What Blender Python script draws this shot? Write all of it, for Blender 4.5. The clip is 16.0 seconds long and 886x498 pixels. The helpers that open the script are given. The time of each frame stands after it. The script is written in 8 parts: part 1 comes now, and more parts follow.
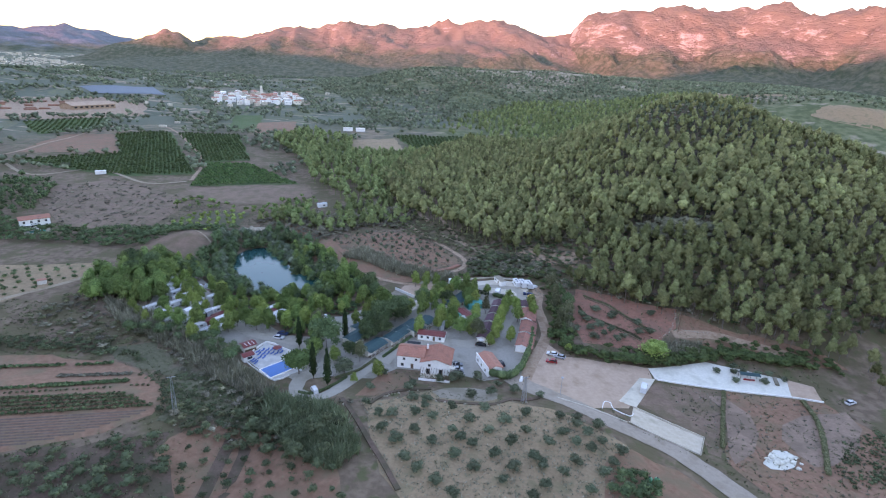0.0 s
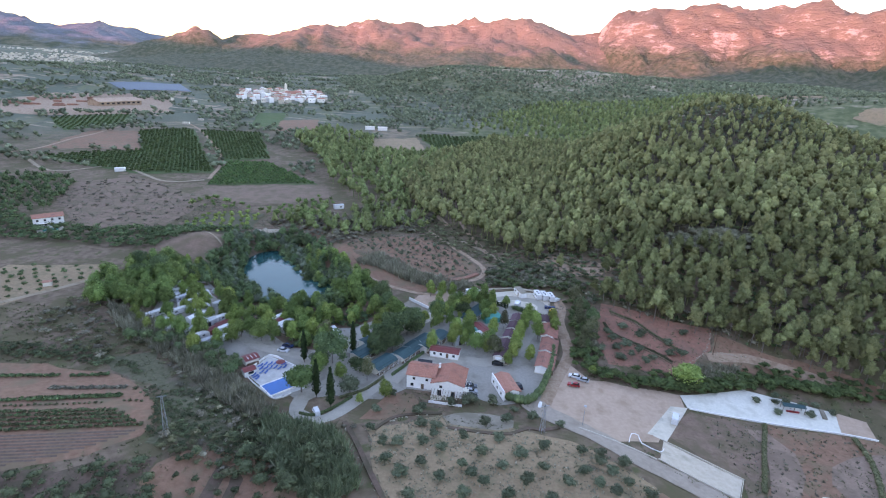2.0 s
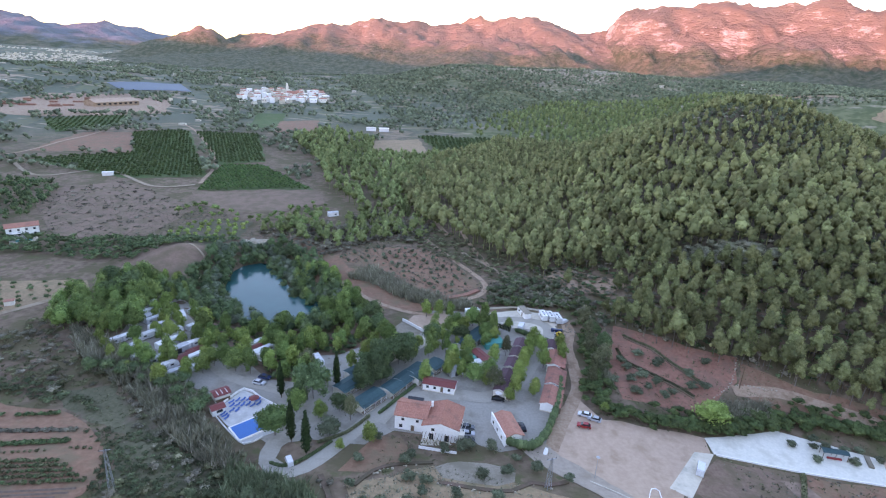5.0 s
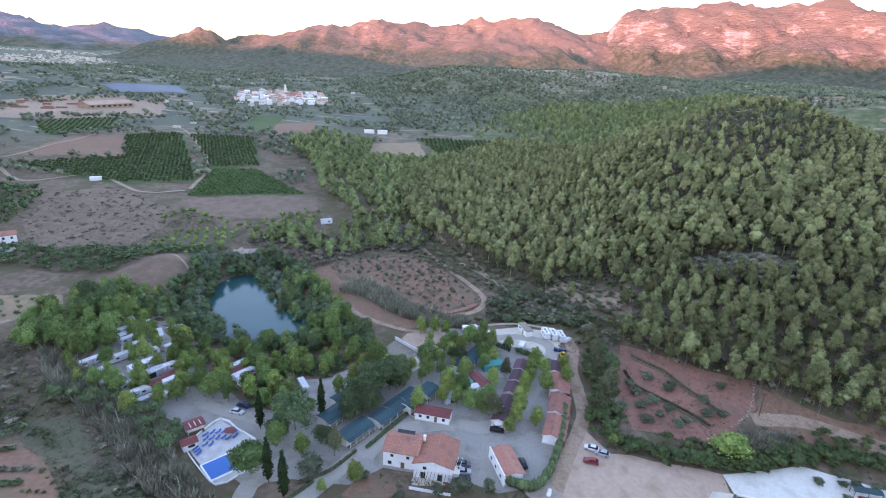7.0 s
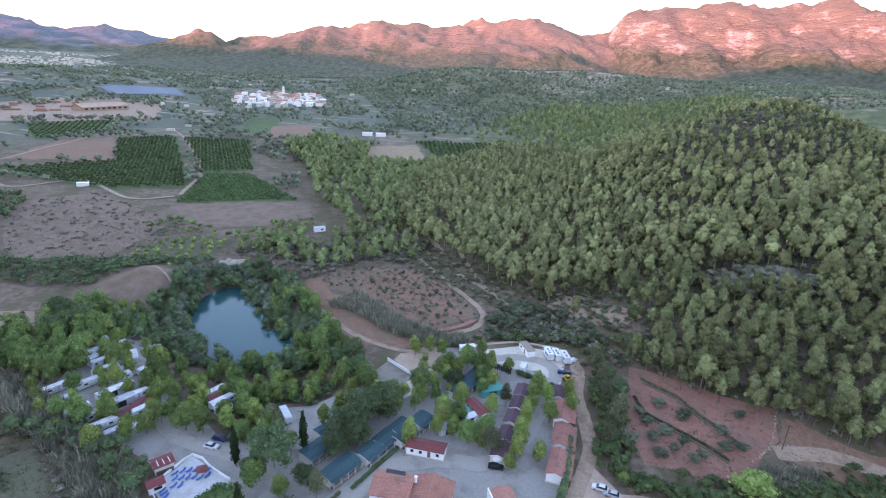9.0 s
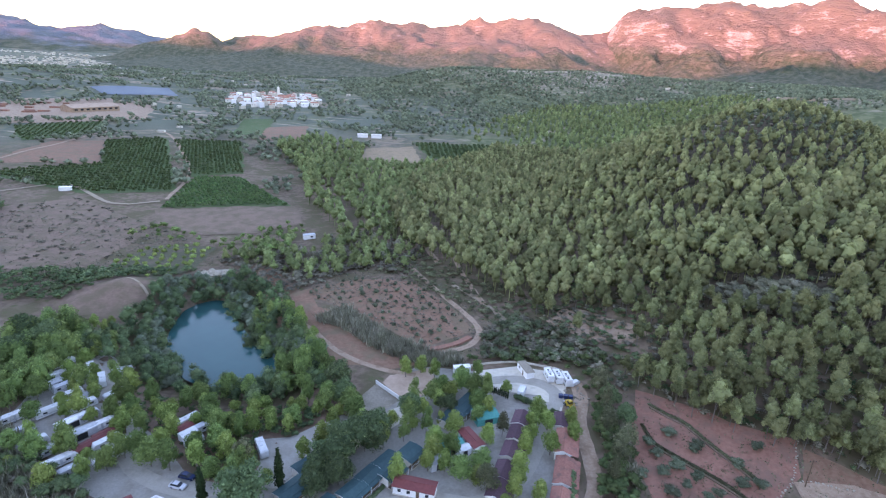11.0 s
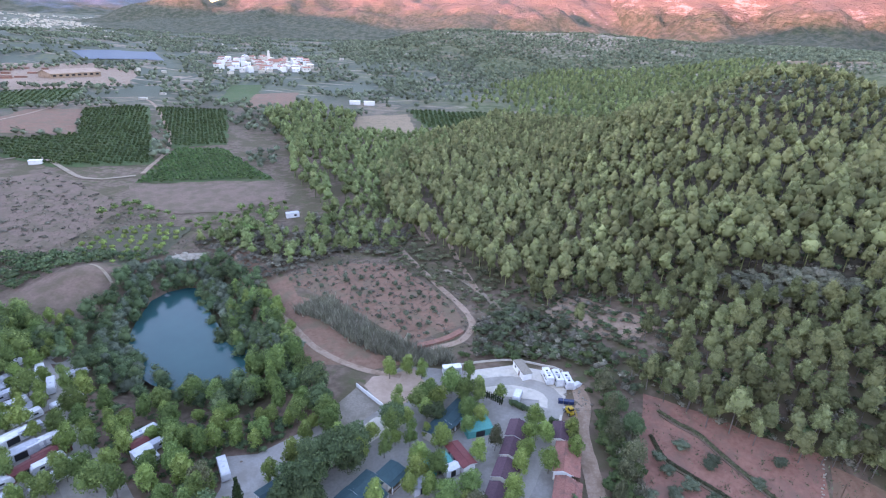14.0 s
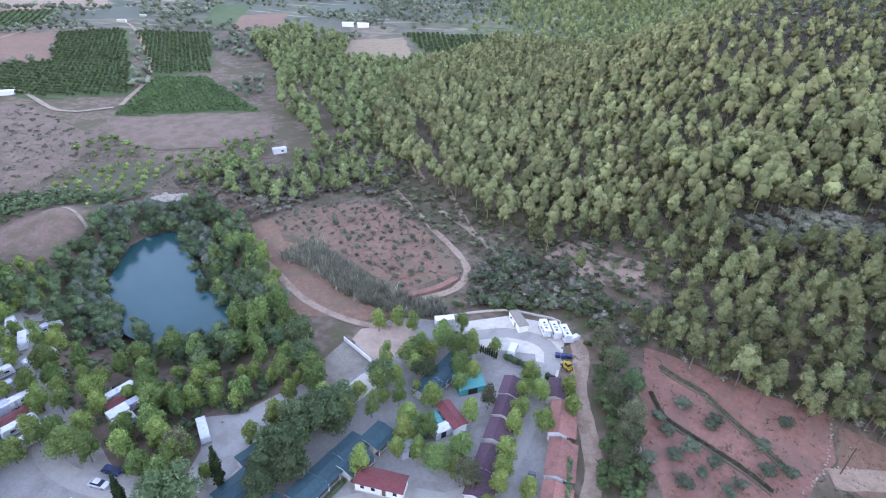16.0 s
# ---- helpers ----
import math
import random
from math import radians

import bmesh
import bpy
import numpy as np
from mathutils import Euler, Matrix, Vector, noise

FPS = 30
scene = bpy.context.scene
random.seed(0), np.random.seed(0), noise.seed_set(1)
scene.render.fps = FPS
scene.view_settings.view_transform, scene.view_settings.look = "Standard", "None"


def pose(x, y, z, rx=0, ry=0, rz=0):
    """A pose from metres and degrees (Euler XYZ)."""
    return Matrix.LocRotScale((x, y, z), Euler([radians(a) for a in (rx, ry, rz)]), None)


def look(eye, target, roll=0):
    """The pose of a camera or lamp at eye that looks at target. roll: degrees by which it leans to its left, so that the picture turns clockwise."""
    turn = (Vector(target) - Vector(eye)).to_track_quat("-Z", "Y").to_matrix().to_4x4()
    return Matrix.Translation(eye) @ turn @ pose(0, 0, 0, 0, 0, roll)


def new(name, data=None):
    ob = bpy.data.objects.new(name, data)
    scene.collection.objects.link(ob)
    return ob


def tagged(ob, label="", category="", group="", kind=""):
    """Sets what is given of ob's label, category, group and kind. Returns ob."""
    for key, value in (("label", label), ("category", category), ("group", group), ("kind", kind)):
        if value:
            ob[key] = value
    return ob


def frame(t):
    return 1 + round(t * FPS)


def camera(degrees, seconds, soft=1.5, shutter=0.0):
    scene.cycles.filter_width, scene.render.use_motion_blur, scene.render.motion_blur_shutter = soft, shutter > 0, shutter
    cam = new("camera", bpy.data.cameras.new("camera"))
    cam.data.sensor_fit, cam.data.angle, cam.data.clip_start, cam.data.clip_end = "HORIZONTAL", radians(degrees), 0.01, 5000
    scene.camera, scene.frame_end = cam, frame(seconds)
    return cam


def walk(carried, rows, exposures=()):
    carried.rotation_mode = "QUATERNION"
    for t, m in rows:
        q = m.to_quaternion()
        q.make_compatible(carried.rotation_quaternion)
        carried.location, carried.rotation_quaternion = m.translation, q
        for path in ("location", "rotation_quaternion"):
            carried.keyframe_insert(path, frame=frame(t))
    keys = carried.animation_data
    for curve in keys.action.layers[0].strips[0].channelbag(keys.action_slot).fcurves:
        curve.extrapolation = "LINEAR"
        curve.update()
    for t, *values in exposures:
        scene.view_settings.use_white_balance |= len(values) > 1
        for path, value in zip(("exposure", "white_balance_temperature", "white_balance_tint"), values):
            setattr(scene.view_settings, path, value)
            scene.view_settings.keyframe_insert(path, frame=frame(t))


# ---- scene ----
cam = camera(78.6, 16.0, 1.15)
# seconds, eye, target, roll
PATH = [
    (0, (-6.187, -48.039, 100.327), (-6.0922, -46.1507, 99.6754), 2.84),
    (0.5, (-5.373, -44.388, 100.278), (-5.3226, -42.4990, 99.6236), 2.95),
    (1, (-4.603, -40.707, 100.239), (-4.5728, -38.8186, 99.5820), 3.04),
    (1.5, (-3.875, -37.000, 100.208), (-3.8556, -35.1112, 99.5493), 3.09),
    (2, (-3.186, -33.267, 100.184), (-3.1749, -31.3796, 99.5238), 3.13),
    (2.5, (-2.532, -29.513, 100.168), (-2.5282, -27.6257, 99.5068), 3.17),
    (3, (-1.912, -25.740, 100.159), (-1.9112, -23.8529, 99.4954), 3.14),
    (3.5, (-1.322, -21.949, 100.156), (-1.3239, -20.0630, 99.4910), 3.12),
    (4, (-0.760, -18.145, 100.157), (-0.7642, -16.2591, 99.4916), 3.10),
    (6.5, (1.730, 0.997, 100.224), (1.7155, 2.8845, 99.5629), 2.95),
    (7, (2.183, 4.831, 100.244), (2.1691, 6.7187, 99.5830), 2.95),
    (7.5, (2.628, 8.661, 100.265), (2.6137, 10.5490, 99.6049), 2.91),
    (8, (3.067, 12.485, 100.287), (3.0528, 14.3725, 99.6269), 2.89),
    (8.5, (3.503, 16.299, 100.307), (3.4867, 18.1869, 99.6490), 2.89),
    (9, (3.940, 20.101, 100.327), (3.9213, 21.9892, 99.6696), 2.84),
    (11.5, (6.215, 38.840, 100.388), (6.2029, 40.7291, 99.7306), 2.82),
    (12, (6.708, 42.516, 100.387), (6.6964, 44.4047, 99.7305), 2.76),
    (12.5, (7.221, 46.161, 100.382), (7.2107, 48.0503, 99.7255), 2.78),
    (13, (7.755, 49.774, 100.370), (7.7468, 51.6567, 99.6961), 2.78),
    (13.5, (8.314, 53.351, 100.351), (8.3078, 55.2177, 99.6335), 2.79),
    (14, (8.901, 56.890, 100.325), (8.8969, 58.7350, 99.5529), 2.82),
    (14.5, (9.518, 60.389, 100.291), (9.5174, 62.2085, 99.4613), 2.89),
    (15, (10.167, 63.844, 100.247), (10.1695, 65.6359, 99.3593), 2.88),
    (15.5, (10.853, 67.253, 100.195), (10.8566, 69.0143, 99.2467), 2.87),
    (16, (11.577, 70.615, 100.132), (11.5801, 72.3422, 99.1248), 2.80),
]
walk(cam, [(t, look(eye, target, roll)) for t, eye, target, roll in PATH], exposures=[(0.0, 3.22, 7560, 37), (6.5, 3.38, 7500, 38.5), (12.8, 3.49, 7350, 41), (15.0, 3.85, 7480, 46.5), (16.0, 3.91, 7540, 46.5)])

# ---- light: sun just above the ridge behind the camera, open sky ----
SUN_ELEVATION = 6.0
SUN_FROM = Vector((-0.62, -0.78, 0)).normalized()
world = bpy.data.worlds.new("dusk_sky")
scene.world = world
world.use_nodes = True
wn = world.node_tree.nodes
sky = wn.new("ShaderNodeTexSky")
sky.sky_type = "NISHITA"
sky.sun_disc = False
sky.sun_elevation = radians(SUN_ELEVATION)
sky.sun_rotation = math.atan2(SUN_FROM.x, SUN_FROM.y)
sky.altitude = 300
sky.air_density, sky.dust_density, sky.ozone_density = 1.0, 0.3, 2.0
wn["Background"].inputs["Strength"].default_value = 0.15
world.node_tree.links.new(sky.outputs[0], wn["Background"].inputs[0])
lamp = bpy.data.lights.new("sun", "SUN")
lamp.energy, lamp.angle, lamp.color = 1.12, radians(0.6), (1.0, 0.43, 0.42)
sun = new("sun", lamp)
sun.matrix_world = look((0, 0, 0), -SUN_FROM * math.cos(radians(SUN_ELEVATION)) - Vector((0, 0, math.sin(radians(SUN_ELEVATION)))))

# ---- materials ----
def mat(name, c1, c2, size, rough=0.9, relief=0.3, c3=None, size3=0.0, share=0.5, rnd=0.0, metal=0.0, cover=None):
    """A surface of two mottled colours, a third in larger patches; size in metres. rnd: how far single pieces differ in brightness."""
    m = bpy.data.materials.new(name)
    m.use_nodes = True
    nt, b = m.node_tree, m.node_tree.nodes["Principled BSDF"]
    add, link = nt.nodes.new, nt.links.new
    geo = add("ShaderNodeNewGeometry")

    def grain(s, detail=5.0, rough_=0.6):
        n = add("ShaderNodeTexNoise")
        n.inputs["Scale"].default_value, n.inputs["Detail"].default_value, n.inputs["Roughness"].default_value = 1.0 / s, detail, rough_
        link(geo.outputs["Position"], n.inputs["Vector"])
        return n

    def ramp(src, lo, hi):
        r = add("ShaderNodeMapRange")
        r.inputs["From Min"].default_value, r.inputs["From Max"].default_value = lo, hi
        link(src, r.inputs["Value"])
        return r.outputs[0]

    def blend(f, a, c):
        x = add("ShaderNodeMix")
        x.data_type = "RGBA"
        link(f, x.inputs[0])
        for k, v in ((6, a), (7, c)):
            if isinstance(v, tuple):
                x.inputs[k].default_value = (*v, 1)
            else:
                link(v, x.inputs[k])
        return x.outputs[2]

    fine = grain(size)
    col = blend(ramp(fine.outputs[0], 0.35, 0.65), c1, c2)
    if c3:
        col = blend(ramp(grain(size3).outputs[0], share - 0.08, share + 0.08), col, c3)
    if rnd:
        info, hsv = add("ShaderNodeObjectInfo"), add("ShaderNodeHueSaturation")
        r = add("ShaderNodeMapRange")
        r.inputs["To Min"].default_value, r.inputs["To Max"].default_value = 1 - rnd, 1 + rnd
        link(info.outputs["Random"], r.inputs["Value"])
        link(r.outputs[0], hsv.inputs["Value"])
        link(col, hsv.inputs["Color"])
        col = hsv.outputs[0]
    link(col, b.inputs["Base Color"])
    b.inputs["Roughness"].default_value, b.inputs["Metallic"].default_value = rough, metal
    b.inputs["Specular IOR Level"].default_value = 0.3
    if relief:
        bp = add("ShaderNodeBump")
        bp.inputs["Strength"].default_value, bp.inputs["Distance"].default_value = relief, size * 0.5
        link(fine.outputs[0], bp.inputs["Height"])
        link(bp.outputs[0], b.inputs["Normal"])
    return m


def leaf_mat(name, c1, c2, c3=None, rnd=0.25):
    """Foliage: every spray of leaves its own shade, every plant its own brightness."""
    m = bpy.data.materials.new(name)
    m.use_nodes = True
    nt, b = m.node_tree, m.node_tree.nodes["Principled BSDF"]
    add, link = nt.nodes.new, nt.links.new
    geo, info = add("ShaderNodeNewGeometry"), add("ShaderNodeObjectInfo")
    at = add("ShaderNodeAttribute")
    at.attribute_name = "plant"
    cr = add("ShaderNodeValToRGB")
    cr.color_ramp.elements[0].color, cr.color_ramp.elements[1].color = (*c1, 1), (*c2, 1)
    if c3:
        e = cr.color_ramp.elements.new(0.9)
        e.color = (*c2, 1)
        cr.color_ramp.elements[2].color = (*c3, 1)
    link(geo.outputs["Random Per Island"], cr.inputs[0])
    s = add("ShaderNodeMath")
    s.operation = "ADD"
    link(info.outputs["Random"], s.inputs[0])
    link(at.outputs["Fac"], s.inputs[1])
    f = add("ShaderNodeMath")
    f.operation = "FRACT"
    link(s.outputs[0], f.inputs[0])
    r = add("ShaderNodeMapRange")
    r.inputs["To Min"].default_value, r.inputs["To Max"].default_value = 1 - rnd, 1 + rnd
    link(f.outputs[0], r.inputs["Value"])
    h = add("ShaderNodeMapRange")
    h.inputs["From Min"].default_value, h.inputs["To Min"].default_value, h.inputs["To Max"].default_value = 0.0, 0.485, 0.515
    k = add("ShaderNodeMath")
    k.operation = "PINGPONG"
    k.inputs[1].default_value = 0.31
    link(f.outputs[0], k.inputs[0])
    h.inputs["From Max"].default_value = 0.31
    link(k.outputs[0], h.inputs["Value"])
    hsv = add("ShaderNodeHueSaturation")
    link(r.outputs[0], hsv.inputs["Value"])
    link(h.outputs[0], hsv.inputs["Hue"])
    link(cr.outputs[0], hsv.inputs["Color"])
    link(hsv.outputs[0], b.inputs["Base Color"])
    b.inputs["Roughness"].default_value, b.inputs["Specular IOR Level"].default_value = 0.75, 0.1
    tr, mx = add("ShaderNodeBsdfTranslucent"), add("ShaderNodeMixShader")
    mx.inputs[0].default_value = 0.12
    link(hsv.outputs[0], tr.inputs["Color"])
    link(b.outputs[0], mx.inputs[1])
    link(tr.outputs[0], mx.inputs[2])
    link(mx.outputs[0], nt.nodes["Material Output"].inputs["Surface"])
    return m


def plain(name, c, rough=0.5, metal=0.0):
    m = mat(name, c, tuple(v * 0.82 for v in c), 0.35, rough, 0.05, metal=metal)
    return m


PINE = leaf_mat("pine_needles", (0.160, 0.164, 0.070), (0.231, 0.235, 0.096), (0.294, 0.295, 0.123), 0.42)
PINE_NEAR = leaf_mat("pine_needles_near", (0.14, 0.148, 0.066), (0.213, 0.222, 0.093), (0.278, 0.284, 0.121), 0.42)
# greyed green with added blue: haze of distance is in the leaf colour
PINE_HAZY = leaf_mat("pine_needles_hazy", (0.115, 0.138, 0.085), (0.19, 0.218, 0.135), None, 0.4)
BROAD = leaf_mat("broad_leaves", (0.088, 0.135, 0.045), (0.172, 0.245, 0.075), (0.245, 0.325, 0.108), 0.32)
FIELDGREEN = leaf_mat("field_tree_leaves", (0.054, 0.101, 0.036), (0.108, 0.18, 0.0612), None, 0.2)
STREAMPINE = leaf_mat("stream_pine_needles", (0.145, 0.175, 0.07), (0.20, 0.24, 0.092), (0.26, 0.305, 0.12), 0.34)
LIME = leaf_mat("lime_leaves", (0.13, 0.18, 0.05), (0.245, 0.315, 0.088), (0.335, 0.40, 0.135), 0.28)
DEEP = leaf_mat("deep_leaves", (0.055, 0.085, 0.042), (0.115, 0.165, 0.072), (0.17, 0.225, 0.10), 0.32)
WILLOW = leaf_mat("willow_leaves", (0.085, 0.108, 0.072), (0.15, 0.18, 0.118), (0.21, 0.238, 0.165), 0.3)
HEATH = leaf_mat("grey_bush_leaves", (0.125, 0.125, 0.08), (0.20, 0.196, 0.13), (0.26, 0.25, 0.175), 0.34)
BUSH = leaf_mat("bush_leaves", (0.062, 0.078, 0.042), (0.105, 0.128, 0.066), (0.15, 0.17, 0.09), 0.35)
CANE = leaf_mat("green_cane_blades", (0.095, 0.125, 0.066), (0.185, 0.225, 0.13), (0.29, 0.31, 0.20), 0.3)
CYPRESS = leaf_mat("cypress_leaves", (0.0153, 0.0298, 0.0119), (0.034, 0.0553, 0.0204), None, 0.15)
OLIVE = leaf_mat("olive_leaves", (0.072, 0.09, 0.0504), (0.151, 0.173, 0.108), (0.216, 0.238, 0.158), 0.25)
SCRUB = leaf_mat("scrub_leaves", (0.075, 0.08, 0.042), (0.16, 0.162, 0.085), (0.26, 0.235, 0.15), 0.4)
REED = leaf_mat("reed_blades", (0.15, 0.145, 0.095), (0.29, 0.275, 0.195), (0.46, 0.41, 0.32), 0.3)
GREYSCRUB = leaf_mat("grey_scrub_leaves", (0.115, 0.105, 0.075), (0.22, 0.20, 0.145), (0.32, 0.28, 0.21), 0.35)
ORCHARD = leaf_mat("orchard_leaves", (0.0432, 0.0648, 0.0252), (0.0864, 0.119, 0.0432), None, 0.2)
BARK = mat("bark", (0.137, 0.112, 0.09), (0.209, 0.176, 0.148), 0.15, 0.95, 0.6)
SOIL = mat("red_soil", (0.202, 0.104, 0.0634), (0.262, 0.144, 0.0915), 1.6, 0.95, 0.35, (0.18, 0.122, 0.0729), 9.0, 0.56)
SOIL_DARK = mat("brown_soil", (0.164, 0.104, 0.0729), (0.225, 0.144, 0.101), 1.2, 0.95, 0.4, (0.138, 0.101, 0.0602), 7.0, 0.52)
SOIL_DEEP = mat("deep_brown_soil", (0.112, 0.07, 0.05), (0.155, 0.098, 0.071), 1.2, 0.95, 0.4, (0.0899, 0.0684, 0.0412), 6.0, 0.5)
TAN = mat("dry_grass_soil", (0.25, 0.168, 0.098), (0.315, 0.218, 0.13), 1.0, 0.95, 0.3, (0.2, 0.155, 0.085), 5.0, 0.58)
FURROW = mat("ploughed_soil", (0.13, 0.092, 0.07), (0.18, 0.128, 0.1), 0.9, 0.95, 0.4)
PINKSOIL = mat("bare_pink_soil", (0.225, 0.148, 0.107), (0.285, 0.192, 0.14), 1.4, 0.95, 0.25, (0.19, 0.128, 0.09), 6.0, 0.53)
DUST = mat("dusty_road", (0.29, 0.232, 0.18), (0.345, 0.28, 0.22), 1.2, 0.95, 0.2, (0.255, 0.2, 0.15), 7.0, 0.57)
PALEPAD = mat("pale_earth_pad", (0.45, 0.375, 0.285), (0.52, 0.44, 0.34), 1.6, 0.92, 0.15, (0.36, 0.31, 0.225), 5.0, 0.6)
DIRT = mat("dirt_road", (0.285, 0.216, 0.146), (0.344, 0.266, 0.184), 1.1, 0.95, 0.2, (0.248, 0.18, 0.114), 6.0, 0.58)
REDDIRT = mat("red_dirt_road", (0.305, 0.2, 0.132), (0.37, 0.258, 0.178), 0.9, 0.95, 0.2, (0.239, 0.151, 0.095), 4.0, 0.58)
ASPHALT = mat("worn_asphalt", (0.307, 0.277, 0.228), (0.352, 0.32, 0.263), 0.6, 0.9, 0.15, (0.262, 0.234, 0.19), 5.0, 0.6)
CONCRETE = mat("pale_concrete", (0.487, 0.429, 0.341), (0.566, 0.501, 0.397), 1.5, 0.85, 0.1, (0.354, 0.332, 0.269), 4.0, 0.62)
CAMPPATH = mat("pale_camp_gravel", (0.325, 0.298, 0.252), (0.375, 0.345, 0.295), 0.8, 0.95, 0.25, (0.27, 0.242, 0.198), 6.0, 0.58)
CAMPGROUND = mat("worn_grey_gravel", (0.262, 0.238, 0.2), (0.315, 0.288, 0.244), 0.7, 0.95, 0.25, (0.215, 0.19, 0.152), 7.0, 0.58)
WEEDY = mat("weedy_ground", (0.078, 0.08, 0.042), (0.125, 0.112, 0.066), 1.4, 0.95, 0.4, (0.155, 0.113, 0.08), 8.0, 0.6)
GRAVEL = mat("grey_gravel", (0.213, 0.18, 0.136), (0.286, 0.24, 0.18), 0.5, 0.95, 0.3, (0.18, 0.151, 0.107), 6.0, 0.54)
SAND = mat("sand", (0.389, 0.266, 0.19), (0.449, 0.317, 0.228), 1.4, 0.95, 0.2, (0.33, 0.223, 0.152), 6.0, 0.58)
REDSOIL = mat("deep_red_soil", (0.248, 0.108, 0.0729), (0.314, 0.148, 0.101), 1.2, 0.95, 0.35, (0.225, 0.119, 0.0824), 6.0, 0.56)
PALEPAVING = mat("pale_paving", (0.43, 0.425, 0.40), (0.50, 0.49, 0.46), 0.9, 0.85, 0.12, (0.37, 0.36, 0.335), 4.0, 0.6)
WHITEGRAVEL = mat("white_gravel", (0.548, 0.527, 0.449), (0.636, 0.603, 0.516), 0.8, 0.95, 0.2, (0.495, 0.468, 0.389), 5.0, 0.62)
GREENFIELD = mat("green_field", (0.0504, 0.0864, 0.0252), (0.072, 0.115, 0.036), 1.5, 0.95, 0.3, (0.0936, 0.108, 0.0432), 12.0, 0.6)
ROCK = mat("pale_rock", (0.314, 0.266, 0.196), (0.412, 0.353, 0.266), 1.0, 0.9, 0.6)
WHITE = mat("white_render", (0.74, 0.72, 0.68), (0.8, 0.78, 0.74), 0.8, 0.85, 0.08, (0.66, 0.63, 0.58), 2.5, 0.66)
OFFWHITE = mat("cream_render", (0.62, 0.57, 0.49), (0.7, 0.65, 0.56), 0.8, 0.85, 0.08)
TILE = mat("clay_tiles", (0.345, 0.138, 0.094), (0.445, 0.2, 0.14), 0.5, 0.85, 0.3, (0.26, 0.128, 0.094), 2.5, 0.6, 0.15)
TILE_OLD = mat("old_clay_tiles", (0.265, 0.098, 0.07), (0.345, 0.148, 0.108), 0.5, 0.85, 0.3, (0.19, 0.095, 0.072), 2.5, 0.58, 0.15)
TILE_RED = mat("red_sheet_roof", (0.158, 0.036, 0.0324), (0.202, 0.0504, 0.0432), 0.7, 0.6, 0.1, None, 0, 0.5, 0.15)
PURPLE = mat("mauve_shingles", (0.0864, 0.0432, 0.054), (0.122, 0.0648, 0.0756), 0.5, 0.85, 0.2, None, 0, 0.5, 0.15)
TEAL = mat("green_awning", (0.018, 0.0576, 0.0612), (0.0288, 0.0756, 0.0792), 0.9, 0.7, 0.1, None, 0, 0.5, 0.12)
TEALNET = mat("turquoise_netting", (0.0255, 0.238, 0.212), (0.0425, 0.306, 0.264), 0.5, 0.85, 0.2)
PANEL = mat("caravan_panel", (0.60, 0.60, 0.585), (0.68, 0.68, 0.665), 1.0, 0.4, 0.02, (0.50, 0.49, 0.46), 1.5, 0.6, 0.12)
CANVAS = mat("grey_canvas", (0.4, 0.41, 0.42), (0.5, 0.51, 0.52), 0.7, 0.85, 0.15, None, 0, 0.5, 0.2)
DARK = plain("dark_rubber", (0.0255, 0.0255, 0.0272), 0.7)
GLASS = plain("dark_glass", (0.0255, 0.0298, 0.034), 0.08)
STEEL = plain("galvanised_steel", (0.383, 0.391, 0.399), 0.45, 0.6)
TIMBER = mat("brown_timber", (0.115, 0.072, 0.0432), (0.173, 0.108, 0.0648), 0.3, 0.8, 0.2)
BLUE = plain("blue_plastic", (0.0255, 0.119, 0.357), 0.4)
POOLBLUE = plain("pool_water", (0.0127, 0.145, 0.408), 0.06)
REDP = plain("red_paint", (0.34, 0.0255, 0.0255), 0.3)
TANKGREEN = plain("green_plastic", (0.05, 0.26, 0.13), 0.45)
TANKS = ((57.5, 66.2, 0.95), (60.0, 66.6, 0.8))
YELLOW = plain("yellow_paint", (0.468, 0.306, 0.0255), 0.4)
LAKEWATER = mat("lake_water", (0.012, 0.068, 0.066), (0.016, 0.078, 0.074), 20.0, 0.1, 0.0)
PAINTS = [plain("car_paint_" + n, c, 0.25) for n, c in (("white", (0.612, 0.62, 0.629)), ("black", (0.017, 0.017, 0.0187)), ("silver", (0.357, 0.374, 0.391)), ("grey", (0.102, 0.111, 0.119)), ("navy", (0.0255, 0.0425, 0.102)))]


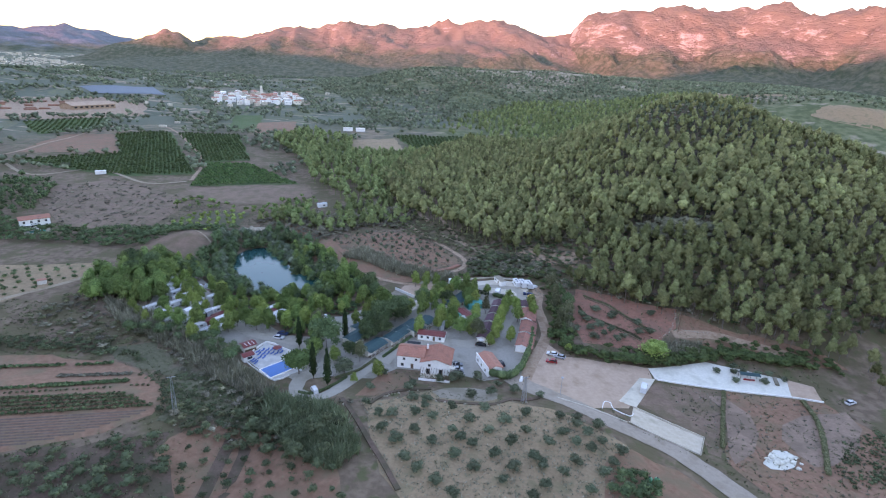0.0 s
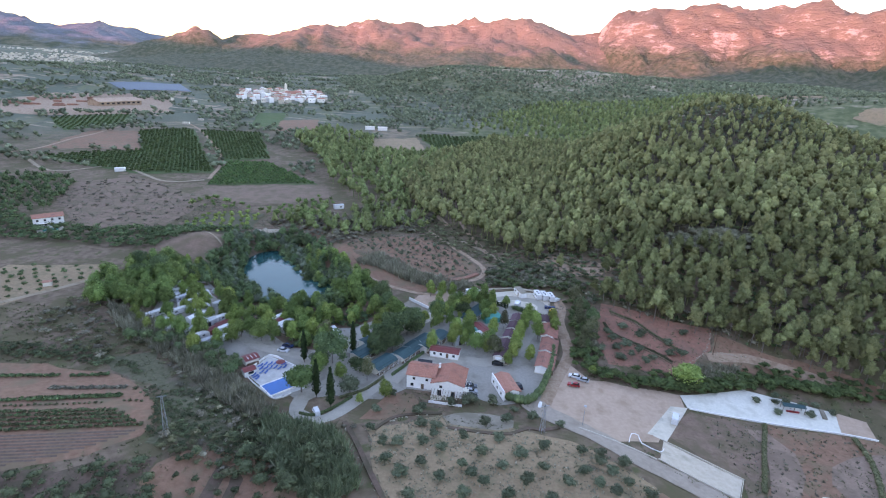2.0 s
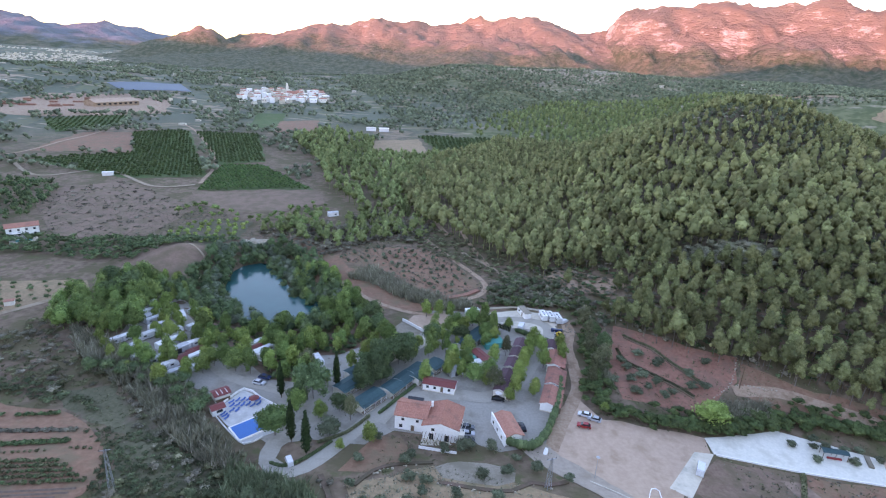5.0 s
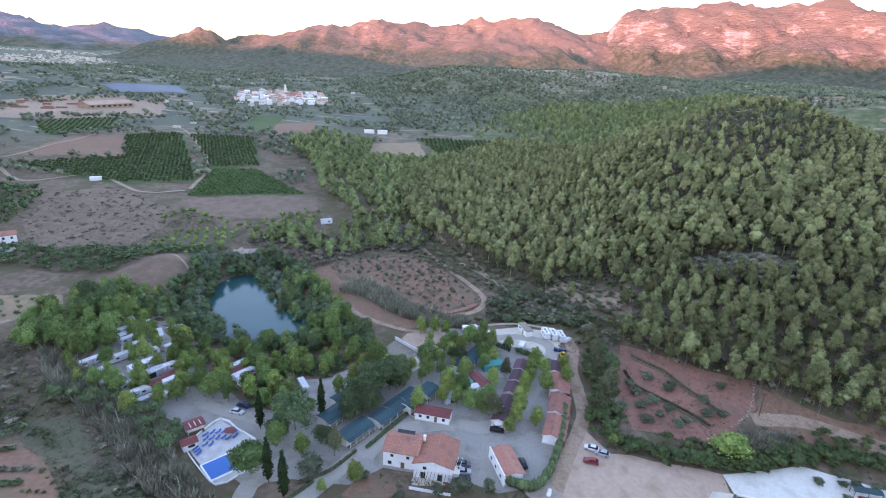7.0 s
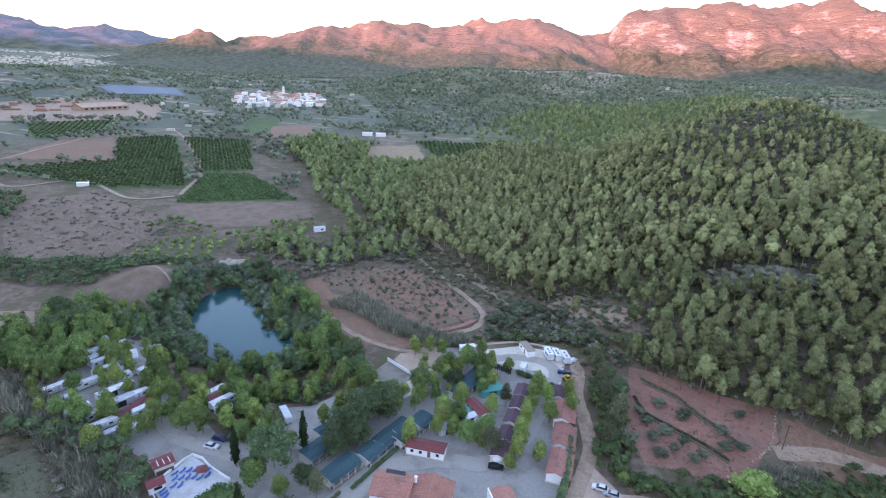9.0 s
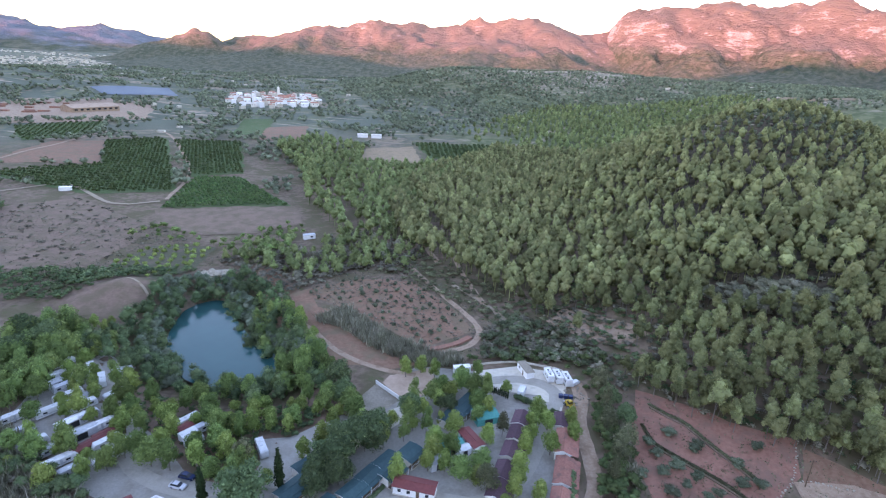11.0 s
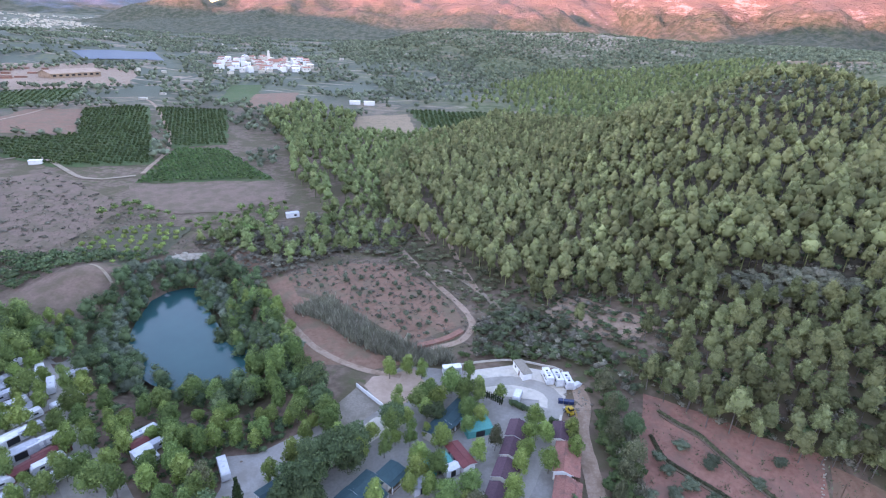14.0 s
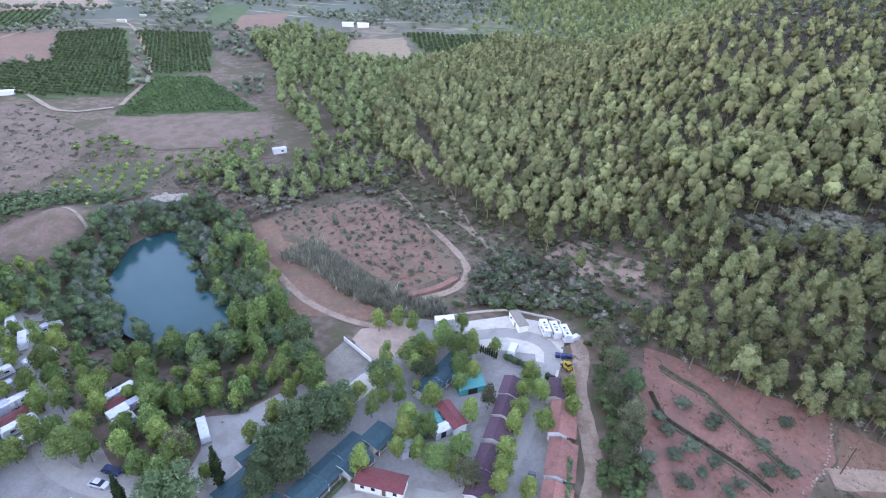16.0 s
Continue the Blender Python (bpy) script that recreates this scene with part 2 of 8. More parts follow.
def rock_face(name, rock1, rock2, scrub, share, size, strata=0.35, trees=-30.0):
    """Bare limestone ribs between dark scrub; the scrub holds where the slope is gentle."""
    m = bpy.data.materials.new(name)
    m.use_nodes = True
    nt, b = m.node_tree, m.node_tree.nodes["Principled BSDF"]
    add, link = nt.nodes.new, nt.links.new
    geo, sep = add("ShaderNodeNewGeometry"), add("ShaderNodeSeparateXYZ")
    link(geo.outputs["Normal"], sep.inputs[0])
    mp = add("ShaderNodeMapping")
    mp.inputs["Scale"].default_value = (1, 1, 3.0)
    link(geo.outputs["Position"], mp.inputs["Vector"])

    def noise_(s, d, mapped=True):
        n = add("ShaderNodeTexNoise")
        n.inputs["Scale"].default_value, n.inputs["Detail"].default_value, n.inputs["Roughness"].default_value = 1.0 / s, d, 0.65
        link(mp.outputs[0] if mapped else geo.outputs["Position"], n.inputs["Vector"])
        return n

    def mth(op, a, c):
        n = add("ShaderNodeMath")
        n.operation = op
        for k, v in enumerate((a, c)):
            if isinstance(v, float):
                n.inputs[k].default_value = v
            else:
                link(v, n.inputs[k])
        return n.outputs[0]

    n1, n2, n3 = noise_(size, 8), noise_(size * 0.22, 6), noise_(size * 4, 3, False)
    f = mth("ADD", mth("MULTIPLY", sep.outputs[2], 0.55), mth("ADD", mth("MULTIPLY", n1.outputs[0], 0.9), mth("MULTIPLY", n3.outputs[0], 0.5)))
    f = mth("ADD", f, mth("MULTIPLY", n2.outputs[0], 0.5))
    r = add("ShaderNodeMapRange")
    r.inputs["From Min"].default_value, r.inputs["From Max"].default_value = share - 0.07, share + 0.07
    link(f, r.inputs["Value"])
    rk, mx = add("ShaderNodeMix"), add("ShaderNodeMix")
    rk.data_type = mx.data_type = "RGBA"
    link(n2.outputs[0], rk.inputs[0])
    rk.inputs[6].default_value, rk.inputs[7].default_value = (*rock1, 1), (*rock2, 1)
    link(r.outputs[0], mx.inputs[0])
    link(rk.outputs[2], mx.inputs[6])
    mx.inputs[7].default_value = (*scrub, 1)
    # woods on the lower slopes, thinning upwards
    pos, gr, low = add("ShaderNodeSeparateXYZ"), add("ShaderNodeMix"), add("ShaderNodeMapRange")
    link(geo.outputs["Position"], pos.inputs[0])
    line = mth("ADD", pos.outputs[2], mth("ADD", mth("MULTIPLY", n3.outputs[0], -170.0), mth("MULTIPLY", n1.outputs[0], -90.0)))
    low.inputs["From Min"].default_value, low.inputs["From Max"].default_value = trees - 25.0, trees + 25.0
    link(line, low.inputs["Value"])
    gr.data_type = "RGBA"
    link(low.outputs[0], gr.inputs[0])
    wd, wr = add("ShaderNodeMix"), add("ShaderNodeMapRange")
    wd.data_type = "RGBA"
    wr.inputs["From Min"].default_value, wr.inputs["From Max"].default_value = 0.42, 0.60
    link(noise_(size * 0.5, 9, False).outputs[0], wr.inputs["Value"])
    link(wr.outputs[0], wd.inputs[0])
    wd.inputs[6].default_value, wd.inputs[7].default_value = (0.072, 0.088, 0.054, 1), (0.15, 0.138, 0.095, 1)
    link(wd.outputs[2], gr.inputs[6])
    link(mx.outputs[2], gr.inputs[7])
    link(gr.outputs[2], b.inputs["Base Color"])
    b.inputs["Roughness"].default_value, b.inputs["Specular IOR Level"].default_value = 0.95, 0.1
    bp = add("ShaderNodeBump")
    bp.inputs["Strength"].default_value, bp.inputs["Distance"].default_value = strata, size * 0.35
    link(n1.outputs[0], bp.inputs["Height"])
    bq = add("ShaderNodeBump")
    bq.inputs["Strength"].default_value, bq.inputs["Distance"].default_value = 1.0, size * 0.14
    link(noise_(size * 0.3, 8).outputs[0], bq.inputs["Height"])
    link(bp.outputs[0], bq.inputs["Normal"])
    link(bq.outputs[0], b.inputs["Normal"])
    return m


MOUNT = rock_face("mountain_rock", (0.34, 0.27, 0.22), (0.46, 0.375, 0.325), (0.215, 0.155, 0.115), 1.23, 34.0, 0.9, 10.0)
MOUNT_E = rock_face("mountain_cliffs", (0.37, 0.29, 0.235), (0.48, 0.385, 0.33), (0.2, 0.147, 0.11), 1.23, 46.0, 1.0, 55.0)
# grey-blue rock and scrub tones put the haze of distance into the colour
MOUNT_HAZY = rock_face("hazy_distant_range", (0.192, 0.196, 0.208), (0.224, 0.228, 0.24), (0.152, 0.164, 0.18), 1.4, 90.0, 0.4)


# ---- the lie of the land ----
def sstep(a, b, v):
    k = np.clip((v - a) / (b - a), 0.0, 1.0)
    return k * k * (3 - 2 * k)


def bump(x, y, x0, y0, sx, sy, rot=0.0, power=2.0):
    c, s = math.cos(rot), math.sin(rot)
    u = ((x - x0) * c + (y - y0) * s) / sx
    v = (-(x - x0) * s + (y - y0) * c) / sy
    return np.exp(-np.sqrt(u * u + v * v + 1e-9) ** power)


def wobble(x, y, size, seed=0.0):
    """Cheap smooth relief, about -1 to 1, from crossed waves."""
    a, b = x / size + seed, y / size - 1.7 * seed
    return (np.sin(a * 1.9 + 1.3 * np.sin(b * 1.1 + seed)) * np.cos(b * 2.3 - 0.9 * np.sin(a * 0.7))
            + 0.5 * np.sin(a * 4.1 + b * 3.3 + 2 * np.sin(b * 1.9)) + 0.25 * np.sin(9.1 * a - 3 * b) * np.cos(7.7 * b + 2 * a)) / 1.6


LAKE = (-84.0, 226.0)
LAKE_Z = -10.5


def height(x, y):
    """The lie of the land, z in metres, for arrays of x and y."""
    x, y = np.asarray(x, float), np.asarray(y, float)
    far = np.hypot(x, y)
    z = -5.5 + 0.019 * np.maximum(0, far - 420) * sstep(420, 800, far)
    z = z + 60 * sstep(3900, 4800, far)
    # the wooded hill
    hill = 52.5 * bump(x, y, 225.5, 480, 104.7, 145.7, -0.71, 3.0) + 39.9 * bump(x, y, 236, 333.4, 113.5, 178, -0.66, 4.0)
    z = z + (hill + 6 * bump(x, y, 198, 393, 32, 36) + 19 * bump(x, y, 285, 338, 50, 62)) * sstep(118, 190, y + 0.25 * (x - 80))
    # fall towards the stream, and the olive slope under the first stretch
    z = z - 3.0 * sstep(45, 100, x) * (1 - sstep(120, 165, y)) * sstep(30, 80, y)
    z = z + 4.5 * (1 - sstep(84, 118, y)) * (1 - sstep(40, 80, x)) * sstep(-60, -25, x)
    z = z + 4.0 * (1 - sstep(90, 125, y)) * (1 - sstep(-75, -50, x))
    # pit of the lake and the spoil mound beside it
    z = z - 9.0 * bump(x, y, LAKE[0], LAKE[1], 30, 52, 0.42, 3.5)
    z = z + 7.0 * bump(x, y, -138, 254, 19, 16, 0.3, 1.7)
    # shoulders in front of the mountains
    z = z + 62 * bump(x, y, 300, 1450, 330, 320, 0.0, 2.0) + 48 * bump(x, y, 640, 900, 260, 260)
    z = z + 60 * bump(x, y, 900, 1350, 420, 420) + 14 * bump(x, y, -60, 1750, 420, 300) + 38 * bump(x, y, -35, 1400, 180, 230) + 32 * bump(x, y, -900, 1150, 300, 260)
    # scarp of the earth cutting on the far slope
    out, turn = np.hypot(x + 6, y + 48), np.degrees(np.arctan2(x + 6, y + 48))
    z = z + 16 * (sstep(995, 1040, out + 6 * wobble(x, y, 40.0, 0.7)) - sstep(1120, 1300, out)) * bump(turn, 0, 39.5, 0, 4.6, 1.0)
    z = z + wobble(x, y, 55.0, 0.3) * 0.5 * sstep(60, 300, far) + wobble(x, y, 170.0, 2.1) * 2.6 * sstep(300, 900, far)
    return z


# ---- building helpers ----
class Geo:
    """Collects vertices and faces for one mesh."""

    def __init__(self):
        self.v, self.f = [], []

    def add(self, verts, faces):
        n = len(self.v)
        self.v.extend(tuple(map(float, p)) for p in verts)
        self.f.extend(tuple(i + n for i in q) for q in faces)
        return self

    def box(self, x, y, z, sx, sy, sz, turn=0.0, taper=1.0):
        """A box on z, its middle at x, y; taper narrows the top."""
        c, s = math.cos(turn), math.sin(turn)
        pts = []
        for k, h in ((1.0, z), (taper, z + sz)):
            for a, b in ((-1, -1), (1, -1), (1, 1), (-1, 1)):
                u, w = a * sx / 2 * k, b * sy / 2 * k
                pts.append((x + u * c - w * s, y + u * s + w * c, h))
        return self.add(pts, [(3, 2, 1, 0), (4, 5, 6, 7), (0, 1, 5, 4), (1, 2, 6, 5), (2, 3, 7, 6), (3, 0, 4, 7)])

    def gable(self, x, y, z, sx, sy, rise, thick=0.16, ridge_along_x=True):
        """A pitched roof slab with eaves at z."""
        a, b = sx / 2, sy / 2
        prof = [(-1, 0), (0, rise), (1, 0), (1, -thick), (0, rise - thick), (-1, -thick)]
        pts = []
        for e in (-1, 1):
            for p, h in prof:
                pts.append((x + e * a, y + p * b, z + h) if ridge_along_x else (x + p * a, y + e * b, z + h))
        q = [(0, 1, 7, 6), (1, 2, 8, 7), (2, 3, 9, 8), (3, 4, 10, 9), (4, 5, 11, 10), (5, 0, 6, 11), (5, 4, 1, 0), (4, 3, 2, 1), (6, 7, 10, 11), (7, 8, 9, 10)]
        return self.add(pts, q)

    def walls_gable(self, x, y, z, sx, sy, sz, rise, ridge_along_x=True):
        """A house body with two gable ends."""
        a, b = sx / 2, sy / 2
        base = [(-a, -b), (a, -b), (a, b), (-a, b)]
        pts = [(x + u, y + w, z) for u, w in base] + [(x + u, y + w, z + sz) for u, w in base]
        pts += [(x - a, y, z + sz + rise), (x + a, y, z + sz + rise)] if ridge_along_x else [(x, y - b, z + sz + rise), (x, y + b, z + sz + rise)]
        q = [(3, 2, 1, 0), (0, 1, 5, 4), (1, 2, 6, 5), (2, 3, 7, 6), (3, 0, 4, 7)]
        q += [(4, 5, 9, 8), (6, 7, 8, 9), (7, 4, 8), (5, 6, 9)] if ridge_along_x else [(5, 6, 9, 8), (7, 4, 8, 9), (4, 5, 8), (6, 7, 9)]
        return self.add(pts, q)

    def tube(self, a, b, r0, r1, n=6):
        a, b = Vector(a), Vector(b)
        d = (b - a).normalized()
        u = d.orthogonal().normalized()
        w = d.cross(u)
        pts = []
        for p, r in ((a, r0), (b, r1)):
            pts += [p + (u * math.cos(6.2832 * i / n) + w * math.sin(6.2832 * i / n)) * r for i in range(n)]
        q = [(i, (i + 1) % n, n + (i + 1) % n, n + i) for i in range(n)] + [tuple(range(n - 1, -1, -1)), tuple(range(n, 2 * n))]
        return self.add(pts, q)

    def disc(self, x, y, z, r, h, n=14, top=1.0):
        pts = [(x + r * k * math.cos(6.2832 * i / n), y + r * k * math.sin(6.2832 * i / n), zz) for k, zz in ((1, z), (top, z + h)) for i in range(n)]
        q = [(i, (i + 1) % n, n + (i + 1) % n, n + i) for i in range(n)] + [tuple(range(n - 1, -1, -1)), tuple(range(n, 2 * n))]
        return self.add(pts, q)

    def mesh(self, name, material, smooth=False):
        me = bpy.data.meshes.new(name)
        me.from_pydata(self.v, [], self.f)
        if smooth:
            me.polygons.foreach_set("use_smooth", [True] * len(me.polygons))
        me.materials.append(material)
        me.update()
        return me


def part(name, geo, material, parent, label="", at=None):
    """One mesh object under a thing or a part."""
    ob = new(name, geo.mesh(name, material) if isinstance(geo, Geo) else geo)
    ob.parent = parent
    if at:
        ob.location = at
    return tagged(ob, label)


def thing(name, label, category, group="", kind="", m=None):
    ob = new(name)
    ob.empty_display_size = 0.3
    if m is not None:
        ob.matrix_basis = m
    return tagged(ob, label, category, group, kind)


def fast_mesh(name, verts, faces, material, plant=None, smooth=False):
    """A mesh from arrays; faces all with the same number of corners."""
    me = bpy.data.meshes.new(name)
    verts, faces = np.asarray(verts, np.float32), np.asarray(faces, np.int32)
    k = faces.shape[1]
    me.vertices.add(len(verts))
    me.vertices.foreach_set("co", verts.ravel())
    me.loops.add(faces.size)
    me.loops.foreach_set("vertex_index", faces.ravel())
    me.polygons.add(len(faces))
    me.polygons.foreach_set("loop_start", np.arange(0, faces.size, k, dtype=np.int32))
    me.polygons.foreach_set("loop_total", np.full(len(faces), k, np.int32))
    if smooth:
        me.polygons.foreach_set("use_smooth", np.ones(len(faces), bool))
    if plant is not None:
        a = me.attributes.new("plant", "FLOAT", "POINT")
        a.data.foreach_set("value", np.asarray(plant, np.float32))
    me.materials.append(material)
    me.update(calc_edges=True)
    return me


def ground_z(x, y):
    return float(height(np.array([x]), np.array([y]))[0])


def smooth_line(pts, step):
    """A rounded line through pts, in even steps."""
    p = [Vector((*q, 0)) for q in pts]
    p = [2 * p[0] - p[1], *p, 2 * p[-1] - p[-2]]
    out = []
    for i in range(1, len(p) - 2):
        n = max(2, int((p[i + 1] - p[i]).length / step))
        for k in range(n):
            t = k / n
            out.append(0.5 * (2 * p[i] + (p[i + 1] - p[i - 1]) * t + (2 * p[i - 1] - 5 * p[i] + 4 * p[i + 1] - p[i + 2]) * t * t
                              + (3 * p[i] - p[i - 1] - 3 * p[i + 1] + p[i + 2]) * t ** 3))
    return out + [p[-2]]


def strip(name, pts, width, material, label, lift=0.14, step=3.0, cross=3, category="road", wander=0.06):
    """A road or path laid on the land."""
    line = smooth_line(pts, step)
    rng = np.random.default_rng(len(name) + int(abs(pts[0][0])))
    v, f = [], []
    for i, p in enumerate(line):
        d = (line[min(i + 1, len(line) - 1)] - line[max(i - 1, 0)]).normalized()
        s = Vector((d.y, -d.x, 0))
        w0, w1 = width * (1 + wander * rng.normal()), width * (1 + wander * rng.normal())
        for k in range(cross + 1):
            u = k / cross
            q = p + s * ((u - 0.5) * (w0 * (1 - u) + w1 * u))
            v.append((q.x, q.y, 0))
    v = np.array(v)
    v[:, 2] = height(v[:, 0], v[:, 1]) + lift
    for i in range(len(line) - 1):
        for k in range(cross):
            a = i * (cross + 1) + k
            f.append((a, a + 1, a + cross + 2, a + cross + 1))
    return tagged(new(name, fast_mesh(name, v, np.array(f)[:, ::-1], material, smooth=True)), label, category, kind="structure")


def outline(pts, rough, seed):
    """The outline with its long sides cut up and made a little uneven."""
    rng = np.random.default_rng(seed)
    out = []
    for i, a in enumerate(pts):
        b = pts[(i + 1) % len(pts)]
        n = max(1, int(math.dist(a, b) / 6)) if rough else 1
        for k in range(n):
            t = k / n
            j = rng.normal(0, rough, 2) if k else (0, 0)
            out.append((a[0] + (b[0] - a[0]) * t + j[0], a[1] + (b[1] - a[1]) * t + j[1]))
    return out


def patch(name, pts, material, label, lift=0.08, step=5.0, rough=0.5, category="ground"):
    """A piece of ground cover laid on the land."""
    bm = bmesh.new()
    pts = outline(pts, rough, len(pts) + int(abs(pts[0][1])))
    face = bm.faces.new([bm.verts.new((*p, 0)) for p in pts])
    face.normal_update()
    if face.normal.z < 0:
        face.normal_flip()
    bmesh.ops.triangulate(bm, faces=bm.faces[:])
    xs, ys = [p[0] for p in pts], [p[1] for p in pts]
    for lo, hi, no in ((min(xs), max(xs), (1, 0, 0)), (min(ys), max(ys), (0, 1, 0))):
        for k in range(1, int((hi - lo) / step) + 1):
            co = Vector(no) * (lo + k * step)
            bmesh.ops.bisect_plane(bm, geom=bm.verts[:] + bm.edges[:] + bm.faces[:], plane_co=co, plane_no=no)
    co = np.array([v.co for v in bm.verts])
    z = height(co[:, 0], co[:, 1])
    for v, h in zip(bm.verts, z):
        v.co.z = h + lift
    for f in bm.faces:
        f.smooth = True
    me = bpy.data.meshes.new(name)
    bm.to_mesh(me)
    bm.free()
    me.materials.append(material)
    return tagged(new(name, me), label, category, kind="structure")


def inside(pts, x, y):
    """Which of the places x, y lie within the outline."""
    x, y = np.asarray(x, float), np.asarray(y, float)
    hit = np.zeros(x.shape, bool)
    for i, (ax, ay) in enumerate(pts):
        bx, by = pts[i - 1]
        cross = ((ay > y) != (by > y)) & (x < (bx - ax) * (y - ay) / (by - ay + 1e-12) + ax)
        hit ^= cross
    return hit


def scatter(pts, n, seed, gap=0.0, keep_out=()):
    """n random places within the outline, at least gap apart, clear of the outlines in keep_out."""
    rng = np.random.default_rng(seed)
    xs, ys = [p[0] for p in pts], [p[1] for p in pts]
    c = np.column_stack([rng.uniform(min(xs), max(xs), n * 6), rng.uniform(min(ys), max(ys), n * 6)])
    ok = inside(pts, c[:, 0], c[:, 1])
    for o in keep_out:
        ok &= ~inside(o, c[:, 0], c[:, 1])
    c = c[ok]
    if gap:
        seen, out = {}, []
        for x, y in c:
            k = (int(x // gap), int(y // gap))
            if all(math.hypot(x - a, y - b) >= gap for i in (-1, 0, 1) for j in (-1, 0, 1) for a, b in seen.get((k[0] + i, k[1] + j), ())):
                seen.setdefault(k, []).append((x, y))
                out.append((x, y))
            if len(out) >= n:
                break
        c = np.array(out) if out else np.zeros((0, 2))
    return c[:n]


# ---- ground: one sheet to the horizon ----
def ground_sheet():
    a = np.concatenate([np.arange(-54, 54, 0.4), np.arange(54, 306, 3.6)])
    a = np.radians(90 - a)
    r = np.concatenate([[0.5], 6 * 1.022 ** np.arange(0, 309)])
    rr, aa = np.meshgrid(r, a, indexing="ij")
    x, y = rr * np.cos(aa), rr * np.sin(aa) - 10
    z = height(x, y)
    n, m = rr.shape
    i, j = np.meshgrid(np.arange(n - 1), np.arange(m), indexing="ij")
    k = (j + 1) % m
    f = np.stack([i * m + j, i * m + k, (i + 1) * m + k, (i + 1) * m + j], -1).reshape(-1, 4)
    me = fast_mesh("ground", np.stack([x, y, z], -1).reshape(-1, 3), f, GROUND, smooth=True)
    wood = 0.9 * sstep(8, 22, z) * (1 - sstep(500, 900, np.hypot(x, y)))
    far = sstep(560, 900, np.hypot(x, y))
    stony = np.clip(1.3 * bump(x, y, 320, 1480, 320, 280, 0, 3) + 0.6 * bump(x, y, 210, 440, 45, 40, 0, 3) + bump(x, y, 560, 920, 120, 60, 0, 3), 0, 1)
    turn = np.degrees(np.arctan2(x + 6, y + 48))
    reach = np.hypot(x + 6, y + 48)
    green = sstep(1, 8, turn + 5 * wobble(x, y, 120.0, 0.4)) * sstep(590, 680, reach) * (1 - sstep(1900, 2400, reach)) + 0.9 * bump(x, y, -35, 1400, 230, 260, 0, 3)
    for name, val in (("wood", wood), ("far", far), ("stony", stony), ("green", np.clip(green, 0, 1) * sstep(-60, -40, turn) * (1 - sstep(60, 90, turn)))):
        at = me.attributes.new(name, "FLOAT", "POINT")
        at.data.foreach_set("value", val.astype(np.float32).ravel())
    return tagged(new("ground", me), "dry valley floor of brown soil, grass and fields", "ground", kind="structure")


